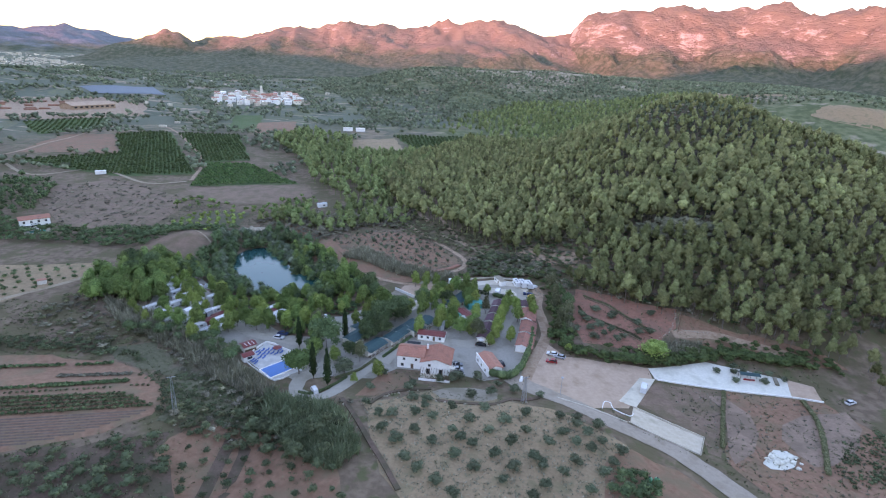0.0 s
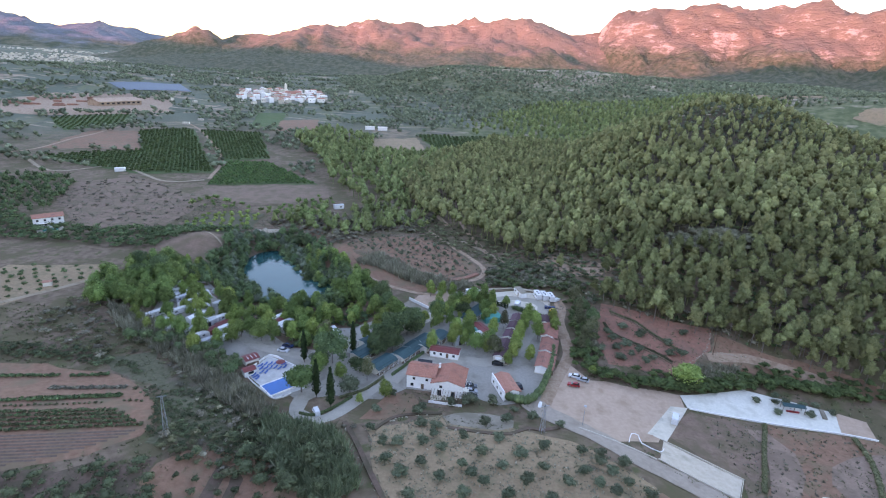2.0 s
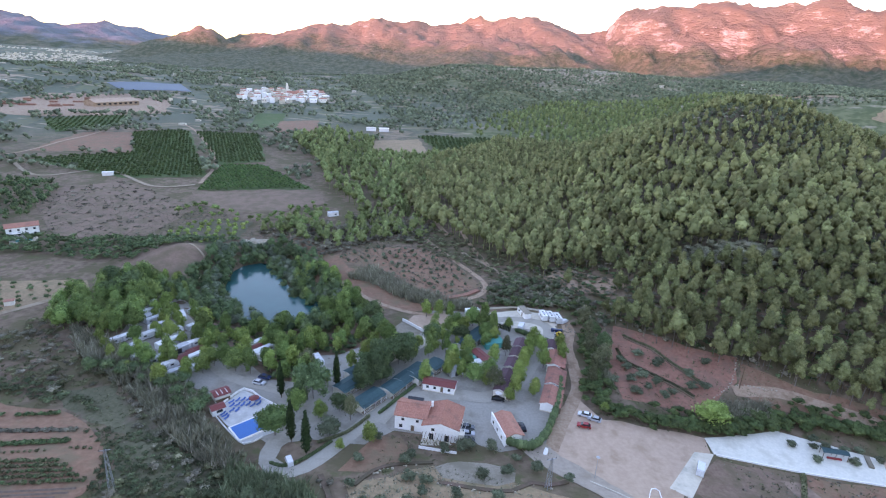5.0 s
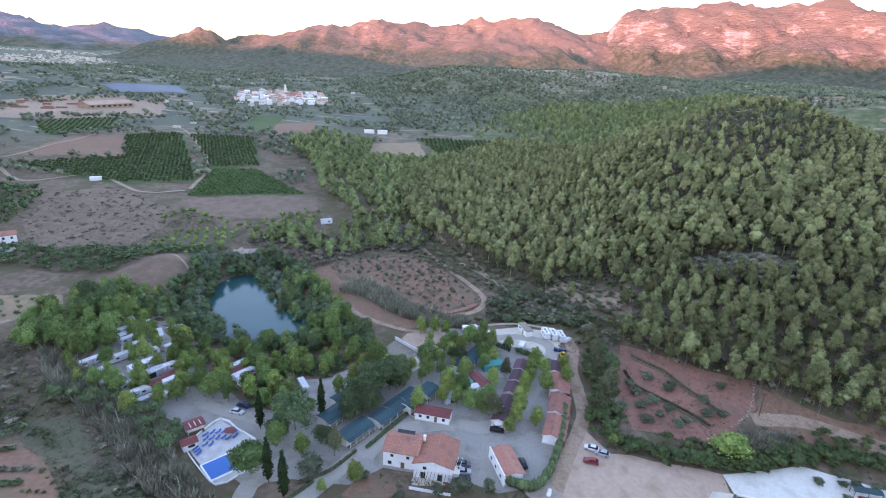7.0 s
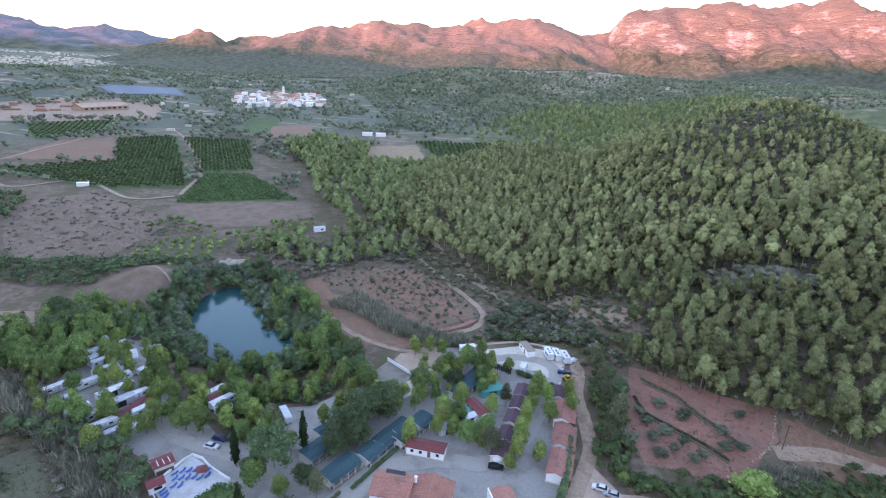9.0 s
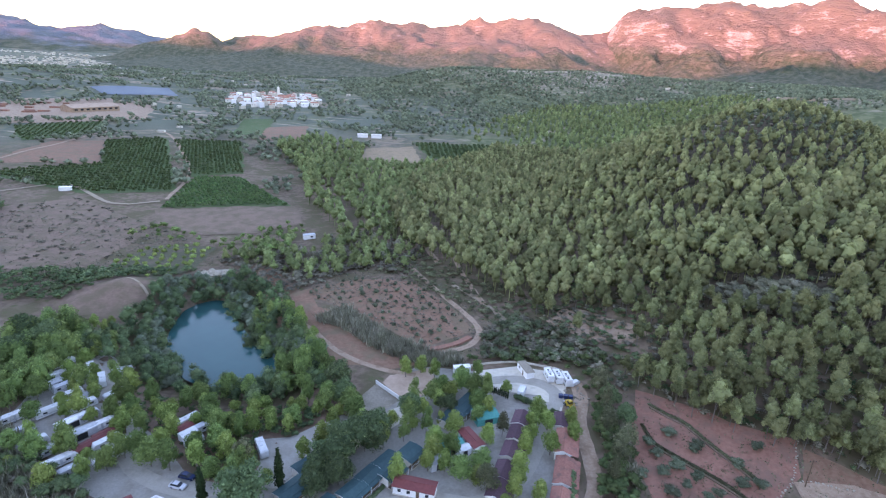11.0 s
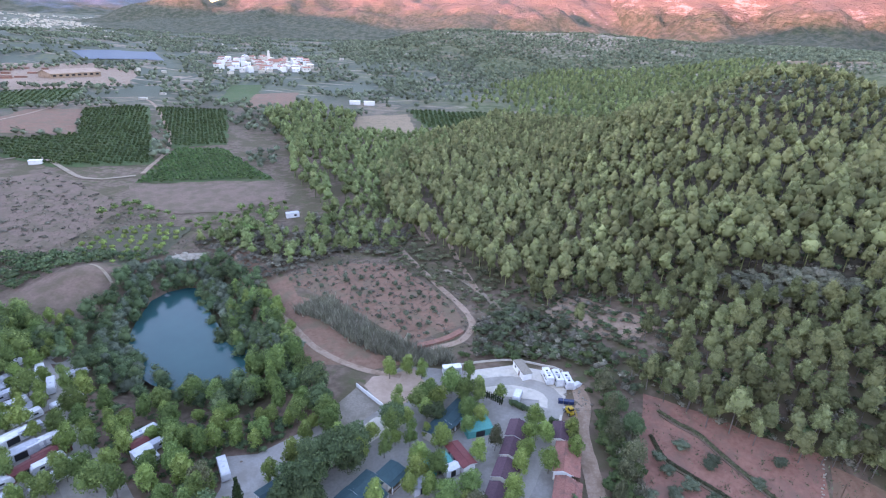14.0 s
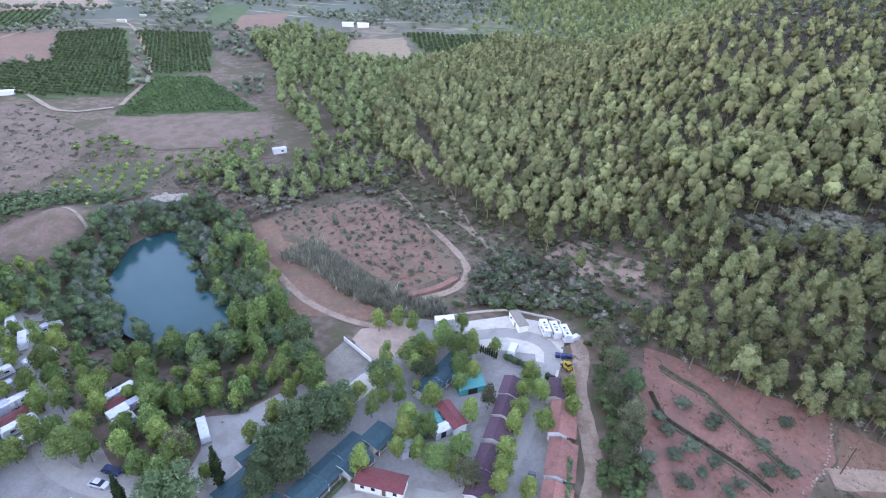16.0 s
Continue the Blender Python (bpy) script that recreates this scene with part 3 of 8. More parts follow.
def ground_material():
    """Brown-grey scrub land near, forest litter on the hill, a patchwork of plots and groves in the far valley."""
    m = bpy.data.materials.new("valley_ground")
    m.use_nodes = True
    nt, b = m.node_tree, m.node_tree.nodes["Principled BSDF"]
    add, link = nt.nodes.new, nt.links.new
    geo = add("ShaderNodeNewGeometry")

    def grain(s, d=6):
        n = add("ShaderNodeTexNoise")
        n.inputs["Scale"].default_value, n.inputs["Detail"].default_value = 1 / s, d
        link(geo.outputs["Position"], n.inputs["Vector"])
        return n.outputs[0]

    def ramp(src, lo, hi):
        r = add("ShaderNodeMapRange")
        r.inputs["From Min"].default_value, r.inputs["From Max"].default_value = lo, hi
        link(src, r.inputs["Value"])
        return r.outputs[0]

    def blend(f, a, c):
        x = add("ShaderNodeMix")
        x.data_type = "RGBA"
        link(f, x.inputs[0])
        for k, v in ((6, a), (7, c)):
            if isinstance(v, tuple):
                x.inputs[k].default_value = (*v, 1)
            else:
                link(v, x.inputs[k])
        return x.outputs[2]

    def mask(n):
        a = add("ShaderNodeAttribute")
        a.attribute_name = n
        return a.outputs["Fac"]

    near = blend(ramp(grain(3.0), 0.38, 0.62), (0.132, 0.092, 0.062), (0.2, 0.14, 0.096))
    near = blend(ramp(grain(14.0), 0.47, 0.58), near, (0.111, 0.09, 0.0495))
    near = blend(ramp(grain(5.0), 0.56, 0.66), near, (0.0964, 0.0936, 0.0433))
    litter = blend(ramp(grain(2.5), 0.4, 0.6), (0.056, 0.047, 0.031), (0.1, 0.08, 0.055))
    litter = blend(ramp(grain(22.0), 0.62, 0.7), litter, (0.15, 0.105, 0.072))
    vor = add("ShaderNodeTexVoronoi")
    vor.inputs["Scale"].default_value = 1 / 55.0
    mp = add("ShaderNodeMapping")
    mp.inputs["Scale"].default_value = (1.0, 0.6, 0.0)
    mp.inputs["Rotation"].default_value = (0, 0, 0.5)
    link(geo.outputs["Position"], mp.inputs["Vector"])
    link(mp.outputs[0], vor.inputs["Vector"])
    plots = add("ShaderNodeValToRGB")
    plots.color_ramp.interpolation = "CONSTANT"
    for k, c in ((0.0, (0.141, 0.14, 0.0836)), (0.22, (0.208, 0.18, 0.118)), (0.40, (0.118, 0.126, 0.0743)), (0.58, (0.252, 0.191, 0.13)), (0.70, (0.148, 0.155, 0.0869)), (0.86, (0.297, 0.216, 0.149))):
        e = plots.color_ramp.elements.new(k) if k else plots.color_ramp.elements[0]
        e.color = (*c, 1)
    sepc = add("ShaderNodeSeparateColor")
    link(vor.outputs["Color"], sepc.inputs[0])
    link(sepc.outputs[0], plots.inputs[0])
    edge = add("ShaderNodeTexVoronoi")
    edge.feature = "DISTANCE_TO_EDGE"
    edge.inputs["Scale"].default_value = 1 / 55.0
    link(mp.outputs[0], edge.inputs["Vector"])
    # hedge green lightened and blued, so that it carries the valley haze
    hedged = blend(ramp(edge.outputs["Distance"], 0.05, 0.09), (0.088, 0.102, 0.068), plots.outputs[0])
    # pale terrace walls that follow the slope
    wave = add("ShaderNodeTexWave")
    wave.bands_direction = "Y"
    wave.inputs["Scale"].default_value, wave.inputs["Distortion"].default_value = 0.011, 9.0
    wave.inputs["Detail"].default_value, wave.inputs["Detail Scale"].default_value = 3.0, 0.6
    link(geo.outputs["Position"], wave.inputs["Vector"])
    lines = add("ShaderNodeMath")
    lines.operation = "MULTIPLY"
    link(ramp(wave.outputs[1], 0.86, 0.96), lines.inputs[0])
    link(ramp(grain(60.0), 0.47, 0.55), lines.inputs[1])
    # both grove greens below have haze mixed in as extra blue
    farc = blend(ramp(grain(9.0), 0.45, 0.6), hedged, (0.12, 0.132, 0.094))
    farc = blend(lines.outputs[0], farc, (0.327, 0.259, 0.186))
    farc = blend(ramp(grain(90.0), 0.52, 0.56), farc, (0.115, 0.128, 0.09))
    stone = blend(ramp(grain(7.0), 0.5, 0.6), (0.135, 0.125, 0.075), (0.40, 0.315, 0.24))
    slope = blend(ramp(grain(14.0), 0.42, 0.6), (0.08, 0.1, 0.044), (0.145, 0.152, 0.076))
    slope = blend(ramp(grain(38.0), 0.58, 0.64), slope, (0.27, 0.225, 0.155))
    col = blend(mask("wood"), near, litter)
    col = blend(mask("far"), col, farc)
    col = blend(mask("green"), col, slope)
    col = blend(mask("stony"), col, stone)
    link(col, b.inputs["Base Color"])
    b.inputs["Roughness"].default_value, b.inputs["Specular IOR Level"].default_value = 0.95, 0.15
    bp = add("ShaderNodeBump")
    bp.inputs["Strength"].default_value, bp.inputs["Distance"].default_value = 0.5, 0.8
    link(grain(1.8), bp.inputs["Height"])
    link(bp.outputs[0], b.inputs["Normal"])
    return m


GROUND = ground_material()
ground_sheet()


# ---- mountains ----
def mountain(name, label, box, step, base, peaks, material, rough, power=1.35, size=300.0, cut=0.0):
    """A range over the given rectangle: the upper hull of its peaks (x, y, height over base, reach), carved by ridged noise."""
    x0, x1, y0, y1 = box
    xs, ys = np.arange(x0, x1, step), np.arange(y0, y1, step)
    x, y = np.meshgrid(xs, ys)
    warp_x, warp_y = 60 * wobble(x, y, 260.0, 3.3), 60 * wobble(x, y, 240.0, 5.1)
    top = np.zeros_like(x)
    for px, py, h, reach in peaks:
        d = np.hypot(x + warp_x - px, (y + warp_y - py))
        top = top ** 7 + (h * np.exp(-(d / reach) ** power)) ** 7
        top = top ** (1 / 7)
    rim = np.minimum(np.minimum(x - x0, x1 - x), np.minimum(y - y0, y1 - y))
    top = top * sstep(step * 1.5, 320, rim)
    z = height(x, y) - 7
    for i in range(x.shape[0]):
        for j in range(x.shape[1]):
            p, k = Vector((x[i, j] / size, y[i, j] / size, 0.3)), top[i, j]
            if k < 2:
                z[i, j] += k
                continue
            n = noise.fractal(p, 0.75, 2.1, 7)
            gully = 1 - abs(noise.fractal(Vector((p.x * 2.6, p.y * 1.1, 4.0)), 0.8, 2.0, 4))
            h = k * (1 + 0.07 * n) + rough * min(1.0, k / 90) * (0.9 * n + 0.8 * (gully - 0.8))
            if cut:
                h += cut * (math.tanh((h - 0.42 * k - 70) / 9.0) + 0.7 * math.tanh((h - 0.3 * k - 150) / 8.0)) * min(1.0, k / 120)
            z[i, j] += h
    n, m = x.shape
    i, j = np.meshgrid(np.arange(n - 1), np.arange(m - 1), indexing="ij")
    f = np.stack([i * m + j, i * m + j + 1, (i + 1) * m + j + 1, (i + 1) * m + j], -1).reshape(-1, 4)
    me = fast_mesh(name, np.stack([x, y, z], -1).reshape(-1, 3), f, material)
    return tagged(new(name, me), label, "mountain", kind="structure")


def crest(line, gap, reach):
    """Peaks strung along a crest line of (x, y, height)."""
    out = []
    for (ax, ay, ah), (bx, by, bh) in zip(line, line[1:]):
        n = max(1, round(math.hypot(bx - ax, by - ay) / gap))
        out += [(ax + (bx - ax) * k / n, ay + (by - ay) * k / n, ah + (bh - ah) * k / n, reach) for k in range(n)]
    return out + [(*line[-1], reach)]


MIDDLE = crest([(-900, 2660, 40), (-860, 2670, 85), (-780, 2690, 132), (-613, 2737, 180), (-480, 2760, 172), (-353, 2782, 214), (-250, 2790, 200), (-100, 2795, 192), (60, 2800, 215), (182, 2799, 256),
                (300, 2790, 225), (425, 2773, 212), (520, 2750, 185), (640, 2744, 165), (760, 2740, 190)], 75, 400) + [(60, 2250, 95, 330), (-420, 2330, 100, 360), (330, 2330, 130, 300), (-720, 2420, 80, 330), (130, 2480, 175, 260)]
EAST = crest([(560, 2720, 145), (680, 2690, 180), (770, 2670, 231), (855, 2672, 264), (960, 2630, 257), (1060, 2600, 268), (1140, 2560, 283), (1186, 2542, 310), (1240, 2510, 286), (1320, 2470, 280), (1441, 2407, 287),
              (1530, 2350, 264), (1613, 2295, 268), (1800, 2150, 286), (2000, 1950, 282)], 70, 430) + [(900, 2250, 165, 300), (1250, 2080, 195, 330), (1600, 1800, 190, 360), (1080, 2330, 225, 230)]
mountain("mountain_range", "rocky red-lit mountain ridge behind the valley", (-1500, 1100, 1750, 3300), 15, 38, MIDDLE, MOUNT, 26)
mountain("mountain_massif", "tall limestone massif with pale cliffs lit by low sun", (450, 2300, 1350, 3100), 14, 42, EAST, MOUNT_E, 33, 1.4, 330.0, 12.0)
mountain("mountain_peak", "lone rocky peak lit by low sun", (-1650, -700, 2150, 3000), 12, 32, [(-1140, 2565, 140, 190), (-1000, 2600, 95, 170), (-1270, 2540, 80, 210)], MOUNT, 18)
mountain("mountain_far_range", "distant mountain range in shade, tinted with blue haze", (-4100, 2600, 2750, 4300), 40, 45,
         [(-2900, 3150, 120, 520), (-2672, 3372, 135, 450), (-2546, 3468, 125, 420), (-2339, 3612, 92, 450), (-2208, 3694, 105, 420), (-1960, 3830, 55, 450), (-3300, 3000, 140, 600), (-1300, 4000, 70, 500), (-500, 4050, 70, 600), (500, 4050, 90, 700), (1500, 3900, 120, 700)], MOUNT_HAZY, 50)


def ridge_behind():
    """The ridge behind the camera, over which the low sun leaves only the far mountains lit."""
    along, n, m = Vector((-SUN_FROM.y, SUN_FROM.x, 0)), 140, 16
    v, f = [], []
    for i in range(n):
        s = (i / (n - 1) - 0.5) * 9000
        crest = 388 + 165 * float(sstep(-780.0, -330.0, s)) + 16 * math.sin(s / 410.0) + 10 * math.sin(s / 173.0 + 1) + 7 * math.sin(s / 71.0)
        for k in range(m):
            u = k / (m - 1) * 2 - 1
            p = SUN_FROM * (1300 + 520 * u) + along * s
            v.append((p.x, p.y, -20 + (crest + 20) * max(0.0, 1 - abs(u) ** 1.2)))
    for i in range(n - 1):
        for k in range(m - 1):
            f.append((i * m + k, i * m + k + 1, (i + 1) * m + k + 1, (i + 1) * m + k))
    return tagged(new("mountain_ridge", fast_mesh("mountain_ridge", v, f, MOUNT, smooth=True)), "long wooded ridge that shades the valley", "mountain", kind="structure")


ridge_behind()

# ---- water ----
lake = Geo()
shore = smooth_line([(-111, 256), (-97, 264), (-82, 243), (-66, 224), (-48, 214), (-46, 199), (-78, 196), (-98, 212), (-106, 230), (-111, 256)], 4)
lake.add([(p.x * 1.0, p.y, LAKE_Z) for p in shore[:-1]], [tuple(range(len(shore) - 1))[::-1]])
tagged(new("lake", lake.mesh("lake", LAKEWATER)), "still teal lake ringed by dense trees", "lake", kind="structure")


# ---- ground cover and roads ----
CAMP = [(-122, 168), (-132, 213), (-112, 205), (-98, 192), (-61, 178), (-46, 180), (-26, 174), (-3, 208), (20, 206), (53, 199), (43, 165), (35, 121), (19, 117), (10, 121), (-12, 124), (-20, 117), (-35, 118), (-47, 115), (-71, 135), (-93, 147)]
GROVE = [(-22, 99), (0, 109), (20, 104), (42, 94), (57, 81), (50, 55), (18, 48), (-1, 48), (-14, 66)]
TERRACE = [(-170, 124), (-151, 126.5), (-136, 128), (-130, 125.5), (-113, 124.8), (-101.5, 119), (-92, 110.5), (-85, 103.3), (-82, 96.6), (-82.4, 89), (-97.3, 78), (-109, 73.5), (-130, 66)]
REDLOW = [(-130, 66), (-77, 81), (-56, 84), (-31, 70), (-20, 40), (-120, 40)]
REDTERR = [(72, 194), (82, 187), (95, 177), (111, 169), (106, 157), (96, 149), (85, 141), (63, 147), (62, 165), (66, 178)]
ORCHMID = [(-63, 268), (-38, 286), (-11, 287), (11, 256), (19, 237), (-1, 221), (-23, 241)]
YARD = [(46, 149), (53, 135), (84, 131), (83, 124), (66, 103), (51, 99), (36, 112), (33, 119)]
LANE_W = [(-36, 131), (-46, 138.5), (-57, 142.5), (-68, 146), (-77, 152), (-84, 163.5), (-92, 173.5), (-101, 184), (-110, 192.5), (-120, 201)]
SQUARE = [(-46, 164), (-37, 165.5), (-28, 174), (-21.5, 169), (-30, 161), (-27.5, 151), (-32, 145.5), (-42.5, 145), (-42, 154)]
patch("pavement_square", SQUARE, CAMPPATH, "pale gravel square between the camp trees", 0.1, rough=0)
patch("ground_camp", CAMP, CAMPGROUND, "grey gravel ground of the campsite", 0.06)
PITCHES = [(-108, 194), (-97, 181), (-84, 169), (-75, 163), (-66, 155), (-57, 147), (-42, 146), (-36, 149), (-32, 158), (-27, 169), (-28, 180), (-48, 182), (-62, 180), (-98, 193)]
patch("ground_pitches", PITCHES, SOIL_DARK, "shaded leaf-strewn soil of the tree-grown pitches", 0.09)
patch("ground_lake_bank", [(-96, 300), (-80, 292), (-64, 270), (-44, 250), (-30, 236), (-14, 220), (2, 210), (-14, 204), (-30, 206), (-40, 208), (-50, 222), (-64, 240), (-80, 266)], SOIL, "reddish soil beside the lake track", 0.07, 4, 1.5)
patch("ground_weeds", [(-130, 133), (-104, 140), (-84, 126), (-64, 108), (-50, 98), (-34, 86), (-46, 85), (-60, 90), (-74, 86), (-80, 86), (-81, 100), (-96, 119), (-113, 126)], WEEDY, "dark weedy ground between field and camp", 0.1, 4, 2.0)
patch("ground_grove", GROVE, TAN, "dry grassy soil of the olive grove", 0.07)
patch("ground_terrace_field", TERRACE, SOIL, "ploughed brown terrace field", 0.07)
REDBANK = [(-73, 79), (-68, 85), (-60, 88), (-50, 86), (-40, 82), (-31, 74), (-24, 64), (-22, 54), (-60, 54), (-68, 68)]
patch("ground_red_bank", REDBANK, SOIL, "reddish soil of a planted bank", 0.13, 3, 1.6)
patch("ground_red_plot", REDLOW, SOIL_DEEP, "dark reddish soil of a scrubby plot", 0.07, rough=1.5)
patch("ground_red_terraces", REDTERR, REDSOIL, "red soil terraces below the woods", 0.09)
patch("ground_orchard", ORCHMID, SOIL, "brown-red soil of a small orchard", 0.07)
patch("ground_yard", YARD, SAND, "bare pinkish sandy yard", 0.08)
patch("ground_white_gravel", [(84, 131), (109, 136), (136, 126), (131, 115), (108, 119), (84, 124)], WHITEGRAVEL, "pale white gravel terrace", 0.12, rough=0.2)
patch("ground_sand_end", [(136, 126), (144, 122), (141, 113), (131, 115)], SAND, "sandy end of the gravel terrace", 0.12, rough=0.2)
patch("ground_van_pad", [(78, 124), (84, 124), (69, 104), (64, 107)], CONCRETE, "pale concrete pad", 0.13, rough=0)
patch("ground_walled_plot", [(68, 104), (86, 91), (81, 83), (63, 94)], PALEPAD, "pale walled earth plot", 0.12, rough=0)
patch("ground_brown_plot", [(84, 122), (106, 118), (87, 82), (84, 84), (86, 91), (71, 107)], SOIL_DARK, "brown weedy plot", 0.09)
patch("ground_brown_plot_far", [(108, 118), (131, 114), (141, 112), (150, 90), (130, 62), (95, 60), (88, 80)], SOIL, "brown-red plot with weeds", 0.08)
patch("ground_plot_bare", [(99, 115), (105, 114.5), (109, 104), (106, 94), (99, 85), (90, 79.5), (91, 85), (97, 97), (101, 107)], PINKSOIL, "bare pink soil in the middle of a plot", 0.14, 3, 1.3)
patch("ground_plot_east", [(117, 99), (127, 104), (145, 107), (139, 93), (128, 84), (114, 79), (112.5, 86)], PINKSOIL, "bare pinkish soil of a cleared plot", 0.14, 4, 1.6)
patch("ground_verge", [(47, 71), (58, 79.5), (70, 74), (80, 60), (88, 44), (60, 40), (42, 56)], SOIL, "reddish verge beside the dusty road", 0.1, 4, 1.2)
patch("ground_plaza", [(18, 206), (34, 210), (44, 207), (50, 199), (45, 182), (40, 183), (40, 192), (21, 195)], CONCRETE, "pale concrete plaza", 0.13, rough=0)
patch("ground_rubble", [(50, 199), (57, 193), (50, 180), (45, 182)], SOIL_DARK, "dark rubble-strewn ground", 0.12)
patch("ground_bocce", [(-16, 195), (-7, 186), (-17, 173), (-25, 178)], GRAVEL, "fenced sandy bowls court", 0.12, rough=0)
patch("ground_parking", [(-34, 144), (-33, 147), (-29, 158), (-22, 165), (-9, 181), (-5, 184), (-1, 181), (-12, 167), (-23, 155), (-28, 144)], CONCRETE, "pale gravel lane", 0.1)
patch("ground_beach", [(-12, 201), (1, 207), (6, 197), (-2, 187), (-7, 187), (-14, 196)], SAND, "sandy clearing", 0.1)
patch("ground_scrub", [(-304, 367), (-260, 412), (-172, 349), (-173, 290), (-217, 271)], SOIL_DARK, "brown dry scrub field", 0.15)
patch("ground_dry_grove", [(-213, 211), (-165, 218), (-159, 210), (-172, 189), (-183, 169), (-220, 150)], TAN, "tan soil of a young grove", 0.1)
for i, (nm, pts, mt, lb) in enumerate((
        ("field_orchard", [(-380, 464), (-314, 521), (-372, 623), (-320, 655), (-207, 443), (-265, 421)], GREENFIELD, "dark green orchard field"),
        ("field_orchard_bright", [(-215, 493), (-178, 500), (-109, 416), (-195, 395)], GREENFIELD, "bright green orchard field"),
        ("field_fallow", [(-401, 498), (-318, 522), (-373, 623), (-420, 606)], SOIL, "fallow brown field"),
        ("field_orchard_far", [(-313, 655), (-239, 665), (-180, 513), (-219, 493)], GREENFIELD, "green orchard field"),
        ("field_green_far", [(-305, 853), (-267, 871), (-228, 719), (-266, 702)], GREENFIELD, "far green field"),
        ("field_red", [(-197, 392), (-150, 406), (-107, 416), (-96, 396), (-90, 374), (-112, 350), (-140, 340), (-176, 356)], SOIL_DARK, "reddish bare field"),
        ("field_citrus", [(-165, 281), (-158, 318), (-124, 321), (-121, 288), (-132, 262)], WEEDY, "yellow-green citrus plot"),
        ("field_north", [(-44, 735), (54, 729), (41, 634), (-17, 636)], GREENFIELD, "green field below the woods"),
        ("field_plot", [(-95, 670), (-42, 709), (-18, 569), (-87, 573)], TAN, "pale dry plot"),
        ("field_pink", [(-249, 784), (-202, 823), (-175, 698), (-224, 683)], SOIL, "pinkish bare field"),
        ("field_west", [(-521, 683), (-441, 740), (-408, 660), (-445, 597)], GREENFIELD, "dark green field"),
        ("field_quarry", [(-700, 760), (-660, 900), (-566, 960), (-470, 920), (-420, 790), (-470, 720), (-530, 700), (-600, 690)], REDDIRT, "bare pink ground of a brickyard"))):
    patch(nm, pts, mt, lb, 0.25 + 0.01 * i, 12.0, 1.0, "field")
strip("road_entry", [(-13, 136), (-21, 127), (-28, 115), (-34, 105), (-39, 103), (-45, 108), (-45, 115), (-41, 121), (-36, 129)], 5.0, ASPHALT, "grey asphalt access road with a hairpin bend")
strip("road_camp", [(-18, 128), (-12, 138), (-4, 142), (7, 144), (15, 143), (23, 147), (32, 161), (39, 178), (43, 188)], 6.0, ASPHALT, "grey asphalt avenue of the campsite", 0.16)
strip("road_plaza", [(44, 186), (45, 193), (41, 199), (33, 201.5), (24, 200), (14, 199)], 4.6, ASPHALT, "grey asphalt lane curving over the plaza", 0.19)
strip("road_pitches", LANE_W, 4.4, ASPHALT, "grey asphalt lane between the caravan pitches", 0.17)
strip("road_track", [(53, 199), (53, 190), (50, 177), (49, 153), (40, 133), (34, 119)], 4.4, REDDIRT, "reddish dirt track beside the campsite", 0.17)
strip("road_lower", [(28, 122), (32, 116), (43, 105), (56, 92), (74, 82), (84, 66), (95, 45)], 7.6, DUST, "dusty pale road past the olive grove", 0.18)
strip("road_grove", [(-200, 150), (-185, 172), (-172, 189), (-161, 210)], 3.0, DIRT, "pale dirt track")
strip("road_valley", [(-450, 440), (-407, 484), (-402, 560), (-401, 672), (-349, 699), (-262, 573), (-221, 493), (-202, 418)], 3.2, REDDIRT, "pale dirt road through the orchards", 0.5, 8)
strip("road_valley_side", [(-390, 460), (-330, 413), (-297, 446), (-231, 400), (-204, 413)], 3.2, DIRT, "pale dirt farm track", 0.45, 8)
strip("road_bend", [(6, 218), (16, 224), (21, 235), (18, 248), (6, 270), (-8, 297), (-15, 312)], 2.7, REDDIRT, "pale winding dirt track", 0.16)
strip("road_hillside", [(-36, 433), (-19, 390), (-7, 342), (2, 314)], 3.4, REDDIRT, "reddish track up the gully", 0.2)
strip("road_hillside_upper", [(8, 338), (14, 304), (24, 264)], 2.6, REDDIRT, "reddish footpath on the slope", 0.2)
patch("ground_scree", [(50, 246), (58, 256), (70, 249), (80, 236), (86, 224), (76, 217), (64, 226)], REDDIRT, "pale stony clearing on the slope", 0.25, 4, 1.2)
patch("ground_wood_edge", [(104, 153), (111, 166), (125, 155), (160, 141), (165, 132), (150, 134), (130, 140), (112, 145)], SOIL, "pinkish bare soil below the wood", 0.12)
strip("road_path", [(34, 246), (23, 267), (10, 285)], 2.6, DIRT, "pale stony path", 0.16)
strip("road_terrace", [(103, 153), (118, 152), (129, 147), (150, 138)], 5.0, REDDIRT, "dirt track under the woods", 0.18)
strip("road_lake", [(-103, 319), (-81, 276), (-65, 254), (-48, 233), (-33, 215), (-17, 205), (-3, 202)], 2.5, REDDIRT, "dirt track past the lake", 0.16)


def bearing(turn, out):
    """A place by its bearing in degrees and its distance from the start of the flight."""
    return -6 + out * math.sin(radians(turn)), -48 + out * math.cos(radians(turn))


EASTROAD = [bearing(a, d) for a, d in ((29.6, 1030), (31.4, 1000), (33.2, 985), (34.6, 965), (35.6, 935), (36.4, 900), (37.2, 860))]
strip("road_east", EASTROAD, 8.0, DIRT, "pale road on the far slope", 0.8, 10)


